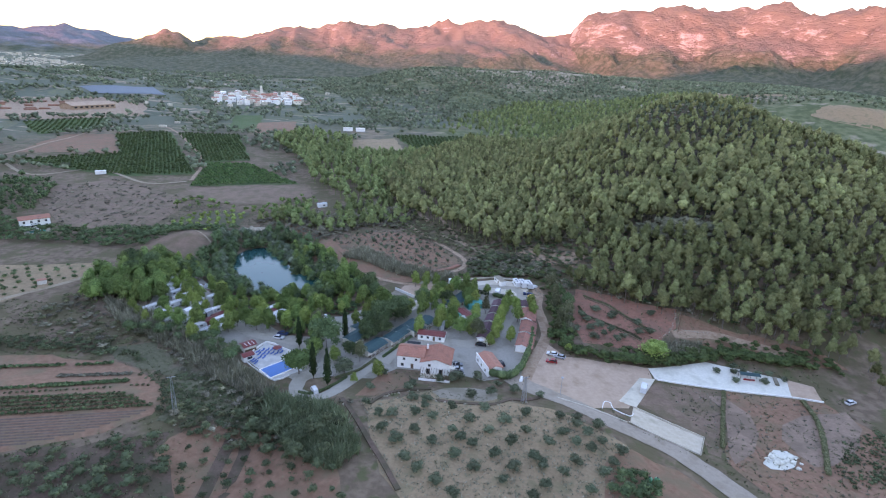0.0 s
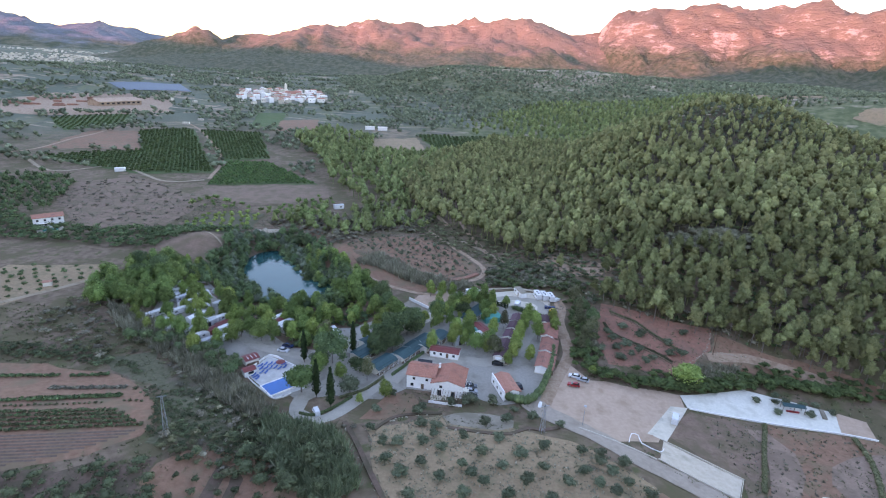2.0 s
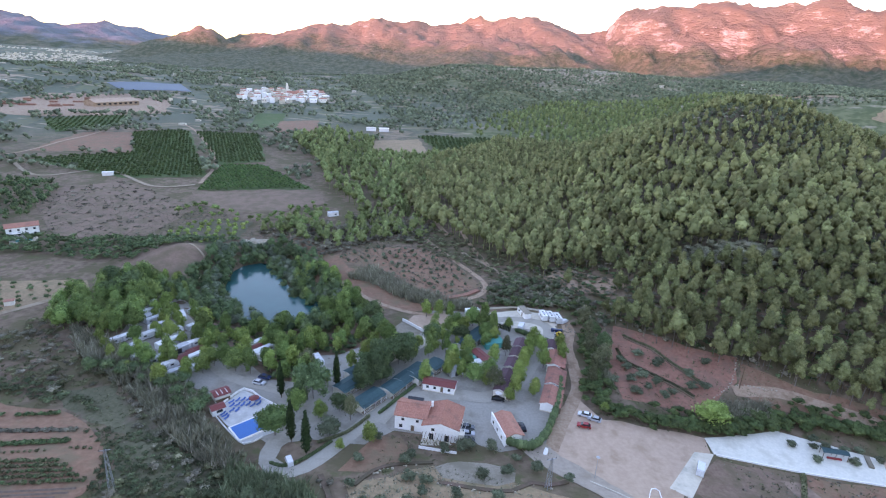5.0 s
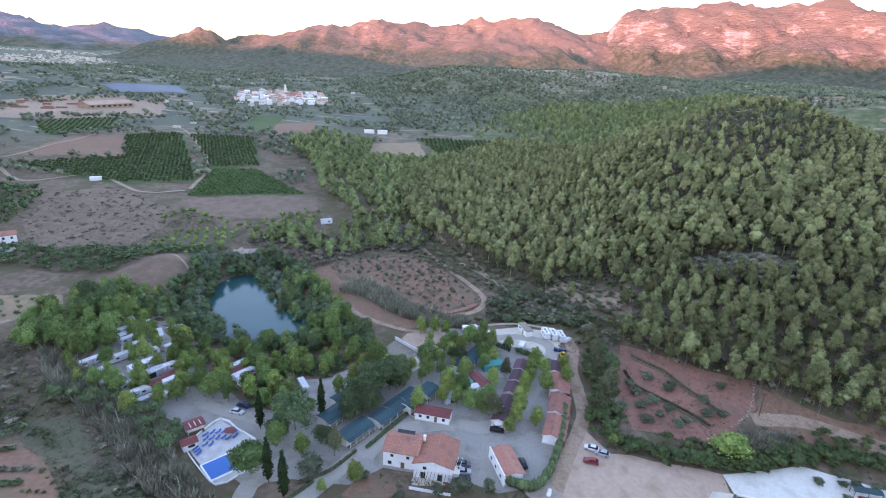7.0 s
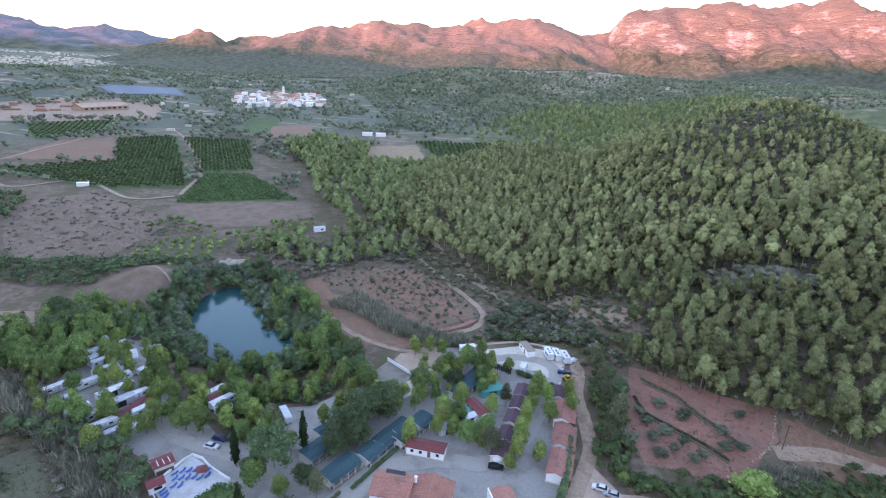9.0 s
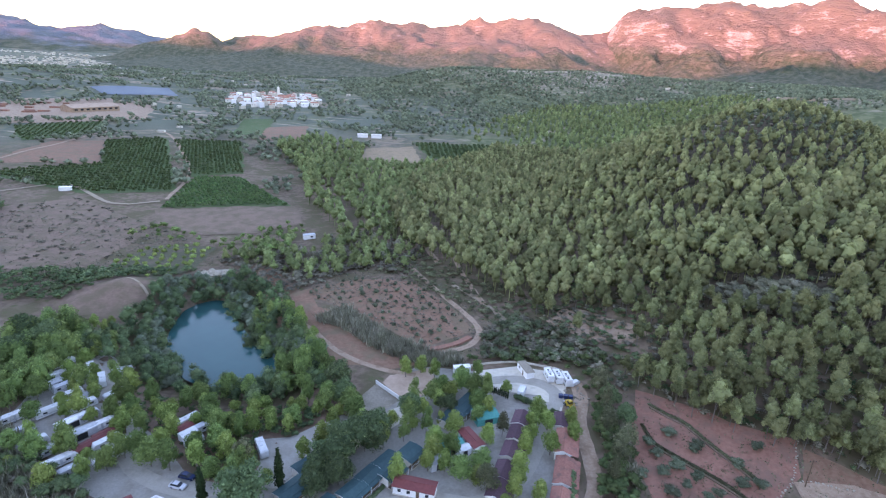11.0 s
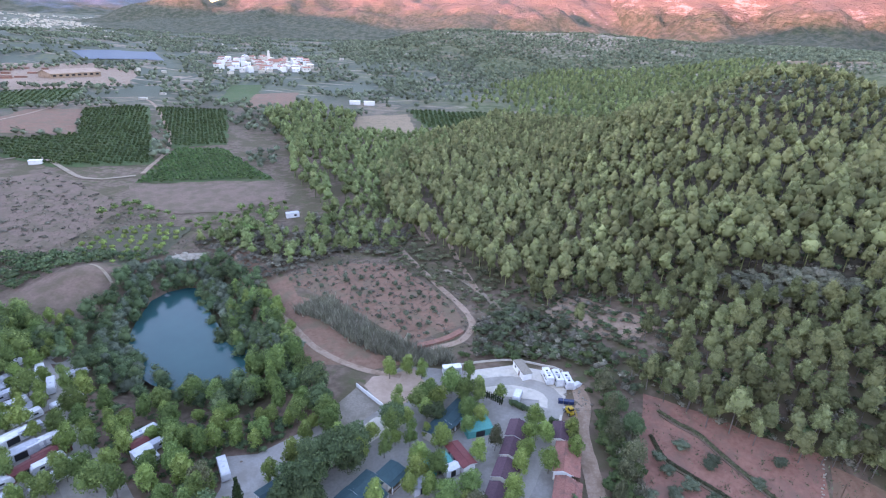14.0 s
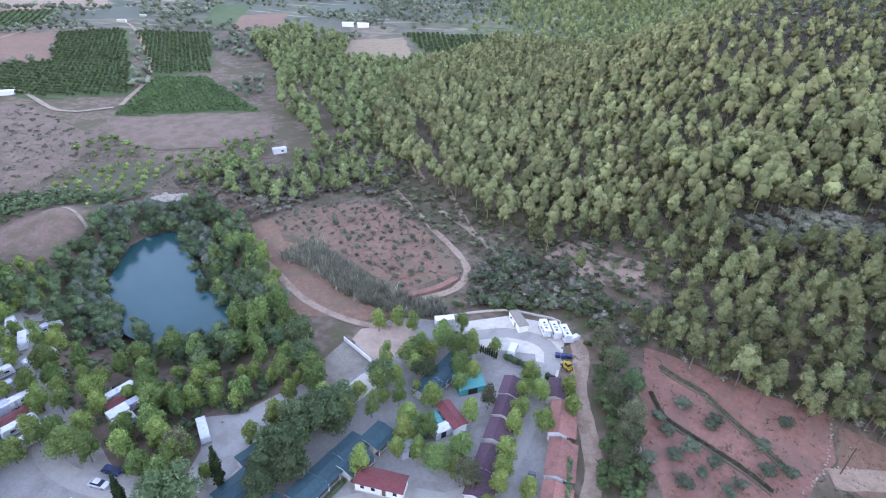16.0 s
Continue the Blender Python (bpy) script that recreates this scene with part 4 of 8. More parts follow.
# ---- plants ----
def ball(seed, rough=0.18):
    """A lumpy 20-faced core."""
    rng = np.random.default_rng(seed)
    g = (1 + 5 ** 0.5) / 2
    v = np.array([(-1, g, 0), (1, g, 0), (-1, -g, 0), (1, -g, 0), (0, -1, g), (0, 1, g), (0, -1, -g), (0, 1, -g), (g, 0, -1), (g, 0, 1), (-g, 0, -1), (-g, 0, 1)]) / math.hypot(1, g)
    v = v * (1 + rng.normal(0, rough, (12, 1)))
    f = np.array([(0, 11, 5), (0, 5, 1), (0, 1, 7), (0, 7, 10), (0, 10, 11), (1, 5, 9), (5, 11, 4), (11, 10, 2), (10, 7, 6), (7, 1, 8),
                  (3, 9, 4), (3, 4, 2), (3, 2, 6), (3, 6, 8), (3, 8, 9), (4, 9, 5), (2, 4, 11), (6, 2, 10), (8, 6, 7), (9, 8, 1)])
    return v, f


def fine_ball(seed, rough=0.1):
    """A lumpy 80-faced core."""
    rng = np.random.default_rng(seed)
    v, f = ball(seed, 0.0)
    pts, idx, out = [tuple(p) for p in v], {}, []

    def mid(a, b):
        k = (min(a, b), max(a, b))
        if k not in idx:
            m = (np.array(pts[a]) + np.array(pts[b])) / 2
            pts.append(tuple(m / np.linalg.norm(m)))
            idx[k] = len(pts) - 1
        return idx[k]

    for a, b, c in f:
        ab, bc, ca = mid(a, b), mid(b, c), mid(c, a)
        out += [(a, ab, ca), (b, bc, ab), (c, ca, bc), (ab, bc, ca)]
    return np.array(pts) * (1 + rng.normal(0, rough, (len(pts), 1))), np.array(out)


def octa(seed):
    """A small 8-faced core."""
    rng = np.random.default_rng(seed)
    v = np.array([(1, 0, 0), (0, 1, 0), (-1, 0, 0), (0, -1, 0), (0, 0, 1), (0, 0, -1)]) * (1.1 + rng.normal(0, 0.12, (6, 1)))
    f = np.array([(0, 1, 4), (1, 2, 4), (2, 3, 4), (3, 0, 4), (1, 0, 5), (2, 1, 5), (3, 2, 5), (0, 3, 5)])
    return v, f


def crown(seed, lobes, leaves, size, core=0.66, upright=0.0, spread=0.55, coarse=False):
    """Leaf sprays as tilted triangles round the lobes (x, y, z, rx, rz), over a lumpy core; returns vertices and triangles."""
    rng = np.random.default_rng(seed)
    vs, fs, n = [], [], 0
    lob = np.array(lobes, float)
    area = lob[:, 3] * (lob[:, 3] + lob[:, 4])
    for q, (lx, ly, lz, rx, rz) in enumerate(lob):
        if core:
            v, f = (fine_ball(seed * 31 + q) if q == 0 and leaves > 90 else octa(seed * 31 + q)) if coarse else ball(seed * 31 + q)
            vs.append(v * (rx * core, rx * core, rz * core) + (lx, ly, lz))
            fs.append(f + n)
            n += len(v)
        k = max(4, int(leaves * area[q] / area.sum()))
        d = rng.normal(size=(k, 3))
        d /= np.linalg.norm(d, axis=1)[:, None]
        d[:, 2] = np.where(d[:, 2] < -0.55, -d[:, 2], d[:, 2])
        c = d * (rx, rx, rz) * rng.uniform(0.84 if coarse else 0.72, 1.1, (k, 1)) + (lx, ly, lz)
        nrm = d + rng.normal(0, spread, (k, 3)) + (0, 0, 0.12)
        nrm /= np.linalg.norm(nrm, axis=1)[:, None]
        out = rng.random(k) < (0.16 if coarse else 0.35)
        ref = rng.normal(size=(k, 3)) + (0, 0, upright * 6)
        a = np.cross(nrm, ref)
        a /= np.linalg.norm(a, axis=1)[:, None] + 1e-9
        b = np.cross(nrm, a) * (-1 if upright else 1)
        # half of the sprays stand out from the bough, tips upwards
        tip = d + (0, 0, 0.45) + rng.normal(0, 0.45, (k, 3))
        tip /= np.linalg.norm(tip, axis=1)[:, None]
        b = np.where(out[:, None], tip, b)
        side = np.cross(b, rng.normal(size=(k, 3)))
        a = np.where(out[:, None], side / (np.linalg.norm(side, axis=1)[:, None] + 1e-9), a)
        s = size * rng.uniform(0.6, 1.4, (k, 1))
        lng = 1.0 + upright * 2.2
        tri = np.stack([c - a * s * 0.6 / lng ** 0.5 - b * s * 0.4 * lng, c + a * s * 0.6 / lng ** 0.5 - b * s * 0.35 * lng, c + b * s * 0.75 * lng], 1)
        vs.append(tri.reshape(-1, 3))
        fs.append(np.arange(3 * k).reshape(-1, 3) + n)
        n += 3 * k
    return np.concatenate(vs), np.concatenate(fs)


def pine_lobes(rng, h, w):
    """A puffy rounded crown on a bare lower trunk: body, top and side boughs."""
    lift = rng.uniform(-0.03, 0.05)
    out = [(0, 0, h * (0.62 + lift), w * 0.36, h * 0.23), (w * rng.normal(0, 0.05), w * rng.normal(0, 0.05), h * (0.83 + lift * 0.5), w * 0.25, h * 0.15)]
    n = rng.integers(4, 7)
    for i in range(n):
        a = 6.2832 * i / n + rng.uniform(-0.5, 0.5)
        o = w * rng.uniform(0.22, 0.34)
        out.append((o * math.cos(a), o * math.sin(a), h * (rng.uniform(0.46, 0.72) + lift), w * rng.uniform(0.15, 0.23), h * rng.uniform(0.09, 0.14)))
    return out


def ovate_lobes(rng, h, w):
    """An upright leafy crown: a broad egg with uneven boughs."""
    out = [(0, 0, h * 0.50, w * 0.40, h * 0.38), (w * rng.normal(0, 0.08), w * rng.normal(0, 0.08), h * 0.80, w * 0.26, h * 0.19)]
    for i in range(5):
        a = 6.2832 * i / 5 + rng.uniform(-0.5, 0.5)
        o = w * rng.uniform(0.2, 0.34)
        out.append((o * math.cos(a), o * math.sin(a), h * rng.uniform(0.26, 0.66), w * rng.uniform(0.17, 0.26), h * rng.uniform(0.14, 0.21)))
    return out


def round_lobes(rng, h, w, low=0.3, n=6):
    out = [(0, 0, h * (0.5 + low * 0.4), w * 0.36, h * (0.5 - low * 0.45))]
    for i in range(n):
        a = 6.2832 * i / n + rng.uniform(-0.4, 0.4)
        o = w * 0.27 * rng.uniform(0.7, 1.15)
        out.append((o * math.cos(a), o * math.sin(a), h * rng.uniform(low + 0.15, 0.82), w * rng.uniform(0.2, 0.29), h * rng.uniform(0.13, 0.2)))
    return out


def stems(rng, h, top, r, limbs):
    """A tapered trunk with limbs."""
    g = Geo()
    bend = Vector((rng.normal(0, 0.04), rng.normal(0, 0.04), 1)) * h * top
    g.tube((0, 0, -0.4), bend * 0.55, r, r * 0.75, 6)
    g.tube(bend * 0.55, bend, r * 0.75, r * 0.4, 5)
    for i in range(limbs):
        a, s = rng.uniform(0, 6.28), rng.uniform(0.4, 0.85)
        p = bend * s
        q = p + Vector((math.cos(a), math.sin(a), rng.uniform(0.5, 1.1))) * h * rng.uniform(0.14, 0.24)
        g.tube(p, q, r * 0.38, r * 0.15, 4)
    return g


def tree_kind(name, label, category, leaf, variants, seed):
    """Models of one kind of tree: (lobes, leaves, leaf size, core, trunk reach, trunk radius, height) each; returns a maker."""
    made = []
    for k, (lobes, leaves, size, core, top, rad, h) in enumerate(variants):
        rng = np.random.default_rng(seed + k)
        v, f = crown(seed + k, lobes, leaves, size, core)
        made.append((fast_mesh(name + "_crown", v, f, leaf, smooth=True), stems(rng, h, top, rad, 4).mesh(name + "_trunk", BARK)))

    def plant(x, y, s=1.0, turn=0.0, group="", label_=None, k=None, wide=1.0):
        i = (int(abs(x * 7.3 + y * 3.1)) if k is None else k) % len(made)
        t = thing(name, label_ or label, category, group, m=Matrix.LocRotScale((x, y, ground_z(x, y)), Euler((0, 0, turn)), (s * wide, s * wide, s)))
        part("trunk", made[i][1], BARK, t)
        part("crown", made[i][0], leaf, t)
        return t
    return plant


def forest(name, places, label, leaf, seed, kinds=6, leaves=120, size=0.58, h=(8.5, 12.5), w=(6.2, 8.4), maker=pine_lobes, core=0.66, lobes_max=9, trunk=True, category="trees", upright=0.0, grow=None):
    """Many trees in one mesh; grow scales each place's tree."""
    rng = np.random.default_rng(seed)
    models = []
    for k in range(kinds):
        hh, ww = 1.0, rng.uniform(*sorted((w[0] / h[0], w[1] / h[1])))
        v, f = crown(seed + k, maker(rng, 1.0, ww)[:lobes_max], leaves, size / h[1], core, upright, 0.28, True)
        if trunk:
            g = Geo().tube((0, 0, -0.05), (0, 0, 0.6), 0.018, 0.012, 4)
            tv, tf = np.array(g.v), [q for q in g.f if len(q) == 4]
            tri = np.array([t for a, b, c, d in tf[:4] for t in ((a, b, c), (a, c, d))])
            f = np.concatenate([f, tri + len(v)])
            v = np.concatenate([v, tv])
        models.append((v, f))
    x, y = places[:, 0], places[:, 1]
    z = height(x, y)
    vs, fs, ps, n = [], [], [], 0
    for i in range(len(places)):
        v, f = models[rng.integers(kinds)]
        s, a = rng.uniform(*h) * (1.0 if grow is None else grow[i]), rng.uniform(0, 6.28)
        c, d = math.cos(a), math.sin(a)
        q = v * s
        vs.append(np.column_stack([q[:, 0] * c - q[:, 1] * d + x[i], q[:, 0] * d + q[:, 1] * c + y[i], q[:, 2] + z[i]]))
        fs.append(f + n)
        ps.append(np.full(len(v), rng.uniform()))
        n += len(v)
    me = fast_mesh(name, np.concatenate(vs), np.concatenate(fs), leaf, np.concatenate(ps), smooth=True)
    return tagged(new(name, me), label, category, kind="stuff")


# ---- woods ----
SHRUBS = [(111, 244), (129, 240), (152, 228), (146, 216), (129, 219), (112, 226)]
SCREE = [(50, 246), (58, 256), (70, 249), (80, 236), (86, 224), (76, 217), (64, 226)]
ROADSIDE = [(-52, 100), (-30, 97), (-6, 131), (-18, 140), (-50, 128)]
HILL = [(40, 262), (55, 238), (64, 212), (72, 191), (82, 179), (93, 169), (106, 166), (122, 155), (150, 145), (240, 145), (330, 260), (400, 420), (380, 560), (250, 640), (60, 700), (-10, 560), (-40, 430), (-20, 340), (15, 300)]
TRAIL = [(-24, 440), (-12, 392), (-1, 344), (8, 316), (14, 318), (6, 346), (-5, 394), (-17, 442)]
GULLY = [(-106, 470), (-90, 436), (-68, 396), (-58, 352), (-50, 354), (-58, 398), (-80, 438), (-96, 470)]
hill_trees = scatter(HILL, 7000, 11, 4.7, [SHRUBS, SCREE, [(52, 242), (64, 226), (76, 217), (88, 222), (84, 208), (74, 198), (60, 214), (50, 232)], TRAIL, [(-6, 300), (30, 262), (44, 248), (36, 240), (8, 285)]])
order = np.argsort(hill_trees[:, 1] + 0.35 * hill_trees[:, 0])
front = hill_trees[order[:300]]
rest = hill_trees[order[300:]]
def stature(c):
    """Pines grow tall in the hollows and stunted towards the stony summit."""
    return 0.82 + 0.18 * sstep(180, 270, c[:, 1]) - 0.36 * sstep(38, 66, height(c[:, 0], c[:, 1])) + 0.08 * wobble(c[:, 0], c[:, 1], 30.0, 1.1)


forest("pine_wood", rest[:2400], "dense pine wood covering the hill", PINE, 21, kinds=12, leaves=96, size=0.68, w=(5.6, 7.6), h=(11.0, 16.5), core=0.86, grow=stature(rest[:2400]))
forest("pine_wood", rest[2400:], "dense pine wood over the top of the hill", PINE, 24, leaves=46, size=0.95, w=(5.4, 7.2), h=(11.0, 15.0), core=0.86, grow=stature(rest[2400:]))
UNDER = [(40, 262), (55, 238), (64, 212), (72, 196), (82, 186), (93, 176), (106, 170), (122, 158), (150, 150), (200, 150), (220, 220), (180, 290), (120, 300), (60, 300)]
forest("undergrowth", scatter(UNDER, 700, 63, 3.0, [SHRUBS]), "dark undergrowth beneath the pines", DEEP, 66, h=(1.0, 2.8), w=(2.4, 4.6), maker=round_lobes, leaves=44, size=0.5, lobes_max=3, trunk=False, category="bushes")
forest("pine_wood", scatter(UNDER, 330, 67, 5.4, [SHRUBS, SCREE, [(52, 242), (64, 226), (76, 217), (88, 222), (84, 208), (74, 198), (60, 214), (50, 232)]]), "younger pines on the lower slope", PINE_NEAR, 75, kinds=8, leaves=120, size=0.5, w=(3.6, 5.4), h=(5.5, 9.5), core=0.86)
forest("undergrowth", scatter(UNDER, 700, 64, 3.0, [SHRUBS]), "grey dry undergrowth beneath the pines", GREYSCRUB, 69, h=(1.0, 2.6), w=(2.4, 4.2), maker=round_lobes, leaves=44, size=0.5, lobes_max=3, trunk=False, category="bushes")
SUMMIT = [(150, 430), (170, 370), (215, 340), (270, 345), (290, 420), (240, 470), (180, 480)]
forest("summit_scrub", scatter(SUMMIT, 900, 65, 2.6), "low green-brown scrub on the stony hilltop", PINE_HAZY, 70, h=(1.4, 3.4), w=(2.2, 4.2), maker=ovate_lobes, leaves=30, size=0.8, lobes_max=2, trunk=False, category="bushes")
pine_variants = []
for k in range(7):
    rg = np.random.default_rng(300 + k)
    hh, ww = rg.uniform(12.5, 17.0), rg.uniform(5.6, 7.6)
    pine_variants.append((pine_lobes(rg, hh, ww), 800, 0.44, 0.82, 0.8, 0.19, hh))
plant_pine = tree_kind("pine_tree", "rounded green pine tree on the wooded slope", "tree", PINE_NEAR, pine_variants, 300)
rg = random.Random(5)
for x, y in front[:300]:
    plant_pine(x, y, rg.uniform(0.68, 0.98), rg.uniform(0, 6.28), "pines of the hill")
for p in smooth_line([(74, 197), (85, 185), (97, 172), (109, 167), (120, 160), (137, 152), (165, 146)], 3.2):
    plant_pine(p.x + rg.gauss(1.5, 1.6), p.y + rg.gauss(2.0, 1.6), rg.uniform(0.5, 0.8), rg.uniform(0, 6.28), "pines of the hill")
for x, y in ((134, 150), (139, 147), (143, 144), (147, 142.5), (151, 140), (155, 139.5), (160, 137.5), (164, 137), (169, 139), (172, 142), (168, 147), (161, 150), (155, 152), (149, 154), (144, 152), (157, 145), (165, 143), (172, 131), (170, 126), (167, 119), (171, 121)):
    plant_pine(x, y, rg.uniform(0.5, 0.72), rg.uniform(0, 6.28), "young pines by the track", "young bright green pine beside the dirt track")
forest("hill_shrubs", scatter(SHRUBS, 260, 18, 2.9), "grey shrubs in a hollow of the wood", HEATH, 48, h=(3.0, 5.6), w=(4.4, 6.4), maker=round_lobes, leaves=260, size=0.46, core=0.74, trunk=False, category="bushes")
STRIP = [(-98, 420), (-56, 352), (-34, 352), (-20, 430), (10, 560), (-60, 620), (-150, 700), (-190, 640), (-130, 520)]
forest("pine_wood", scatter(STRIP, 1000, 12, 5.2, [TRAIL, GULLY, [(-95, 670), (-42, 709), (-18, 569), (-87, 573)]]), "tall pines along the dry stream", STREAMPINE, 41, h=(9, 15), w=(5, 7), leaves=110, size=0.6, core=0.86)
GLEN = [(-62, 352), (-100, 328), (-112, 300), (-80, 290), (-62, 276), (-40, 298), (-10, 306), (-4, 340), (-20, 385)]
CABINVIEW = [(-88, 352), (-68, 352), (-64, 322), (-84, 322)]
forest("glen_trees", scatter(GLEN, 150, 23, 4.4, [CABINVIEW]), "mixed green trees and bushes above the orchard", STREAMPINE, 43, h=(4, 9.5), w=(3.4, 6), maker=ovate_lobes, leaves=150, size=0.55)
forest("glen_trees", scatter(GLEN, 70, 25, 4.4, [CABINVIEW]), "grey-leaved bushes above the orchard", GREYSCRUB, 44, h=(2.5, 6), w=(3, 5.4), maker=ovate_lobes, leaves=150, size=0.5)
RING = [(-125, 205), (-122, 262), (-95, 285), (-70, 270), (-60, 245), (-40, 215), (-30, 190), (-50, 182), (-85, 190)]
LAKESHORE = [(-111, 256), (-99, 264), (-85, 243), (-70, 222), (-54, 212), (-52, 198), (-78, 200), (-97, 213), (-106, 230)]
forest("lakeside_trees", scatter(RING, 230, 13, 3.8, [LAKESHORE]), "dense dark broadleaf trees round the lake", DEEP, 51, h=(5, 9), w=(4.5, 7), maker=ovate_lobes, leaves=520, size=0.36)
forest("lakeside_trees", scatter([(-80, 262), (-62, 250), (-52, 232), (-38, 212), (-30, 192), (-48, 184), (-52, 200), (-68, 222)], 90, 19, 4.2, [LAKESHORE]), "bright green trees on the lake bank", BROAD, 53, h=(5, 10), w=(4, 6.4), maker=ovate_lobes, leaves=520, size=0.36)
shore_ring = [(p.x + (p.x - LAKE[0]) * k + r_.gauss(0, 1.2), p.y + (p.y - LAKE[1]) * k + r_.gauss(0, 1.2)) for r_ in [random.Random(12)] for k in (0.10, 0.2, 0.3) for p in smooth_line([(-48, 216), (-66, 226), (-80, 245), (-95, 266), (-113, 260), (-109, 244), (-107, 230), (-100, 213), (-88, 203)], 2.6)]
forest("shore_bushes", np.array(shore_ring), "grey-green willows crowding the lake shore", WILLOW, 58, h=(3.2, 6.4), w=(3.6, 5.6), maker=ovate_lobes, leaves=170, size=0.42, core=0.84, trunk=False, category="bushes")
forest("tall_grove", scatter([(-160, 196), (-150, 172), (-124, 170), (-121, 190), (-126, 214), (-146, 226)], 70, 20, 4.2), "dense tall green trees west of the pitches", BROAD, 57, h=(8, 12), w=(6, 8.4), maker=ovate_lobes, leaves=800, size=0.44)
NORTH = [(30, 650), (420, 620), (560, 780), (520, 1040), (180, 1080), (20, 860)]
CLIFFS = ([bearing(t, d) for t, d in ((35.6, 1006), (37.2, 996), (39.2, 992), (41.6, 996), (43.2, 1004), (43.0, 1046), (40.6, 1052), (38.8, 1040), (37.4, 1050), (36.2, 1036))],
          [bearing(t, d) for t, d in ((26.2, 1150), (28.4, 1130), (29.6, 1140), (31.4, 1130), (31.2, 1180), (29.2, 1176), (28.0, 1190), (26.6, 1176))],
          [bearing(t, d) for t, d in ((31.6, 1150), (33.4, 1140), (33.2, 1178), (31.8, 1180))])
ROADCUT = [(x - 14, y - 10) for x, y in EASTROAD] + [(x + 14, y + 10) for x, y in EASTROAD[::-1]]
north = scatter(NORTH, 2300, 28, 6.0, [*CLIFFS, ROADCUT])
def open_valley(c):
    """Leaves the far road and cutting in open view."""
    turn, out = np.degrees(np.arctan2(c[:, 0] + 6, c[:, 1] + 48)), np.hypot(c[:, 0] + 6, c[:, 1] + 48)
    return c[~((turn > 28) & (out > 760) & (out < 1060))]


north = open_valley(north)
north = north[(north[:, 0] - 20) / 170 + 0.25 * wobble(north[:, 0], north[:, 1], 40.0, 2.2) > np.random.default_rng(9).random(len(north))]
forest("pine_wood", north, "pine wood on the slopes behind the hill", STREAMPINE, 49, leaves=16, size=1.9, lobes_max=2, trunk=False, h=(7, 11), w=(6, 8.5), maker=ovate_lobes, core=0.85)
FOOT = [(20, 214), (54, 213), (60, 203), (68, 192), (72, 196), (66, 215), (54, 238), (34, 250), (22, 236)]
for c_ in CLIFFS:
    patch("ground_cliff", c_, TAN, "pale tan earth scar on the far slope", 1.2, 10, 2.5)
forest("foot_thicket", scatter(FOOT, 120, 30, 2.0), "grey leafless scrub at the foot of the wood", GREYSCRUB, 55, h=(1.2, 3.6), w=(1.8, 3.6), maker=ovate_lobes, leaves=110, size=0.34, trunk=False, category="bushes")
forest("foot_thicket", scatter(FOOT, 130, 29, 2.0), "dark scrub at the foot of the wood", BUSH, 50, h=(1.2, 4.0), w=(2.2, 4.6), maker=round_lobes, leaves=110, size=0.4, trunk=False, category="bushes")
FLANK = [(330, 250), (410, 420), (390, 570), (300, 650), (620, 760), (640, 420), (470, 240)]
forest("pine_wood", open_valley(scatter(FLANK, 1500, 17, 6.2, [*CLIFFS, ROADCUT])), "pines on the back slope of the hill", PINE_HAZY, 46, leaves=24, size=1.3, lobes_max=2, trunk=False, maker=ovate_lobes, core=0.85)
WILD = [(-120, 165), (-150, 220), (-165, 150), (-110, 128), (-80, 105), (-75, 84), (-35, 74), (-25, 98), (-48, 112), (-72, 134), (-95, 147)]
POOLSIDE = [(-72, 144), (-44, 134), (-41, 117), (-53.5, 108.5), (-63, 117), (-73, 127)]
OPENWILD = [(-118, 134), (-104, 138), (-84, 116), (-70, 102), (-76, 92), (-92, 112)]
forest("scrub_thicket", scatter(WILD, 230, 14, 2.2, [ROADSIDE, OPENWILD, POOLSIDE]), "grey-brown scrub thicket", SCRUB, 61, h=(0.8, 2.4), w=(2.0, 4.2), maker=round_lobes, leaves=80, size=0.34, lobes_max=4, trunk=False, category="bushes")
forest("scrub_thicket", scatter(WILD, 230, 26, 2.2, [ROADSIDE, OPENWILD, POOLSIDE]), "pale grey scrub thicket", GREYSCRUB, 64, h=(0.8, 2.6), w=(1.8, 3.8), maker=round_lobes, leaves=80, size=0.34, lobes_max=4, trunk=False, category="bushes")
forest("gully_trees", scatter([(-122, 150), (-98, 150), (-76, 138), (-66, 124), (-74, 122), (-92, 140), (-120, 143)], 46, 27, 3.4), "green trees between the canes", DEEP, 67, h=(3, 6), w=(3.4, 5.4), maker=round_lobes, leaves=420, size=0.36)
STREAM = [(58, 150), (72, 140), (90, 136), (120, 140), (160, 128), (160, 140), (120, 148), (90, 139), (64, 158), (60, 190), (70, 215), (40, 222), (10, 214), (52, 208), (57, 190)]
band = [(p.x + r_.gauss(0, 1.5), p.y + r_.gauss(0, 1.3)) for r_ in [random.Random(8)] for q_ in range(3) for p in smooth_line([(58, 186), (57, 172), (57, 162), (53, 154), (53, 147), (56, 141), (62, 138), (70, 135), (80, 134.5), (92, 135), (104, 137.5), (118, 138.5), (132, 137), (150, 134)], 1.5)]
forest("stream_hedge", np.array(band), "dense dark hedge of brambles along the stream", ORCHARD, 74, h=(2.2, 3.6), w=(3.2, 4.8), maker=round_lobes, leaves=90, size=0.32, core=0.88, trunk=False, category="bushes")
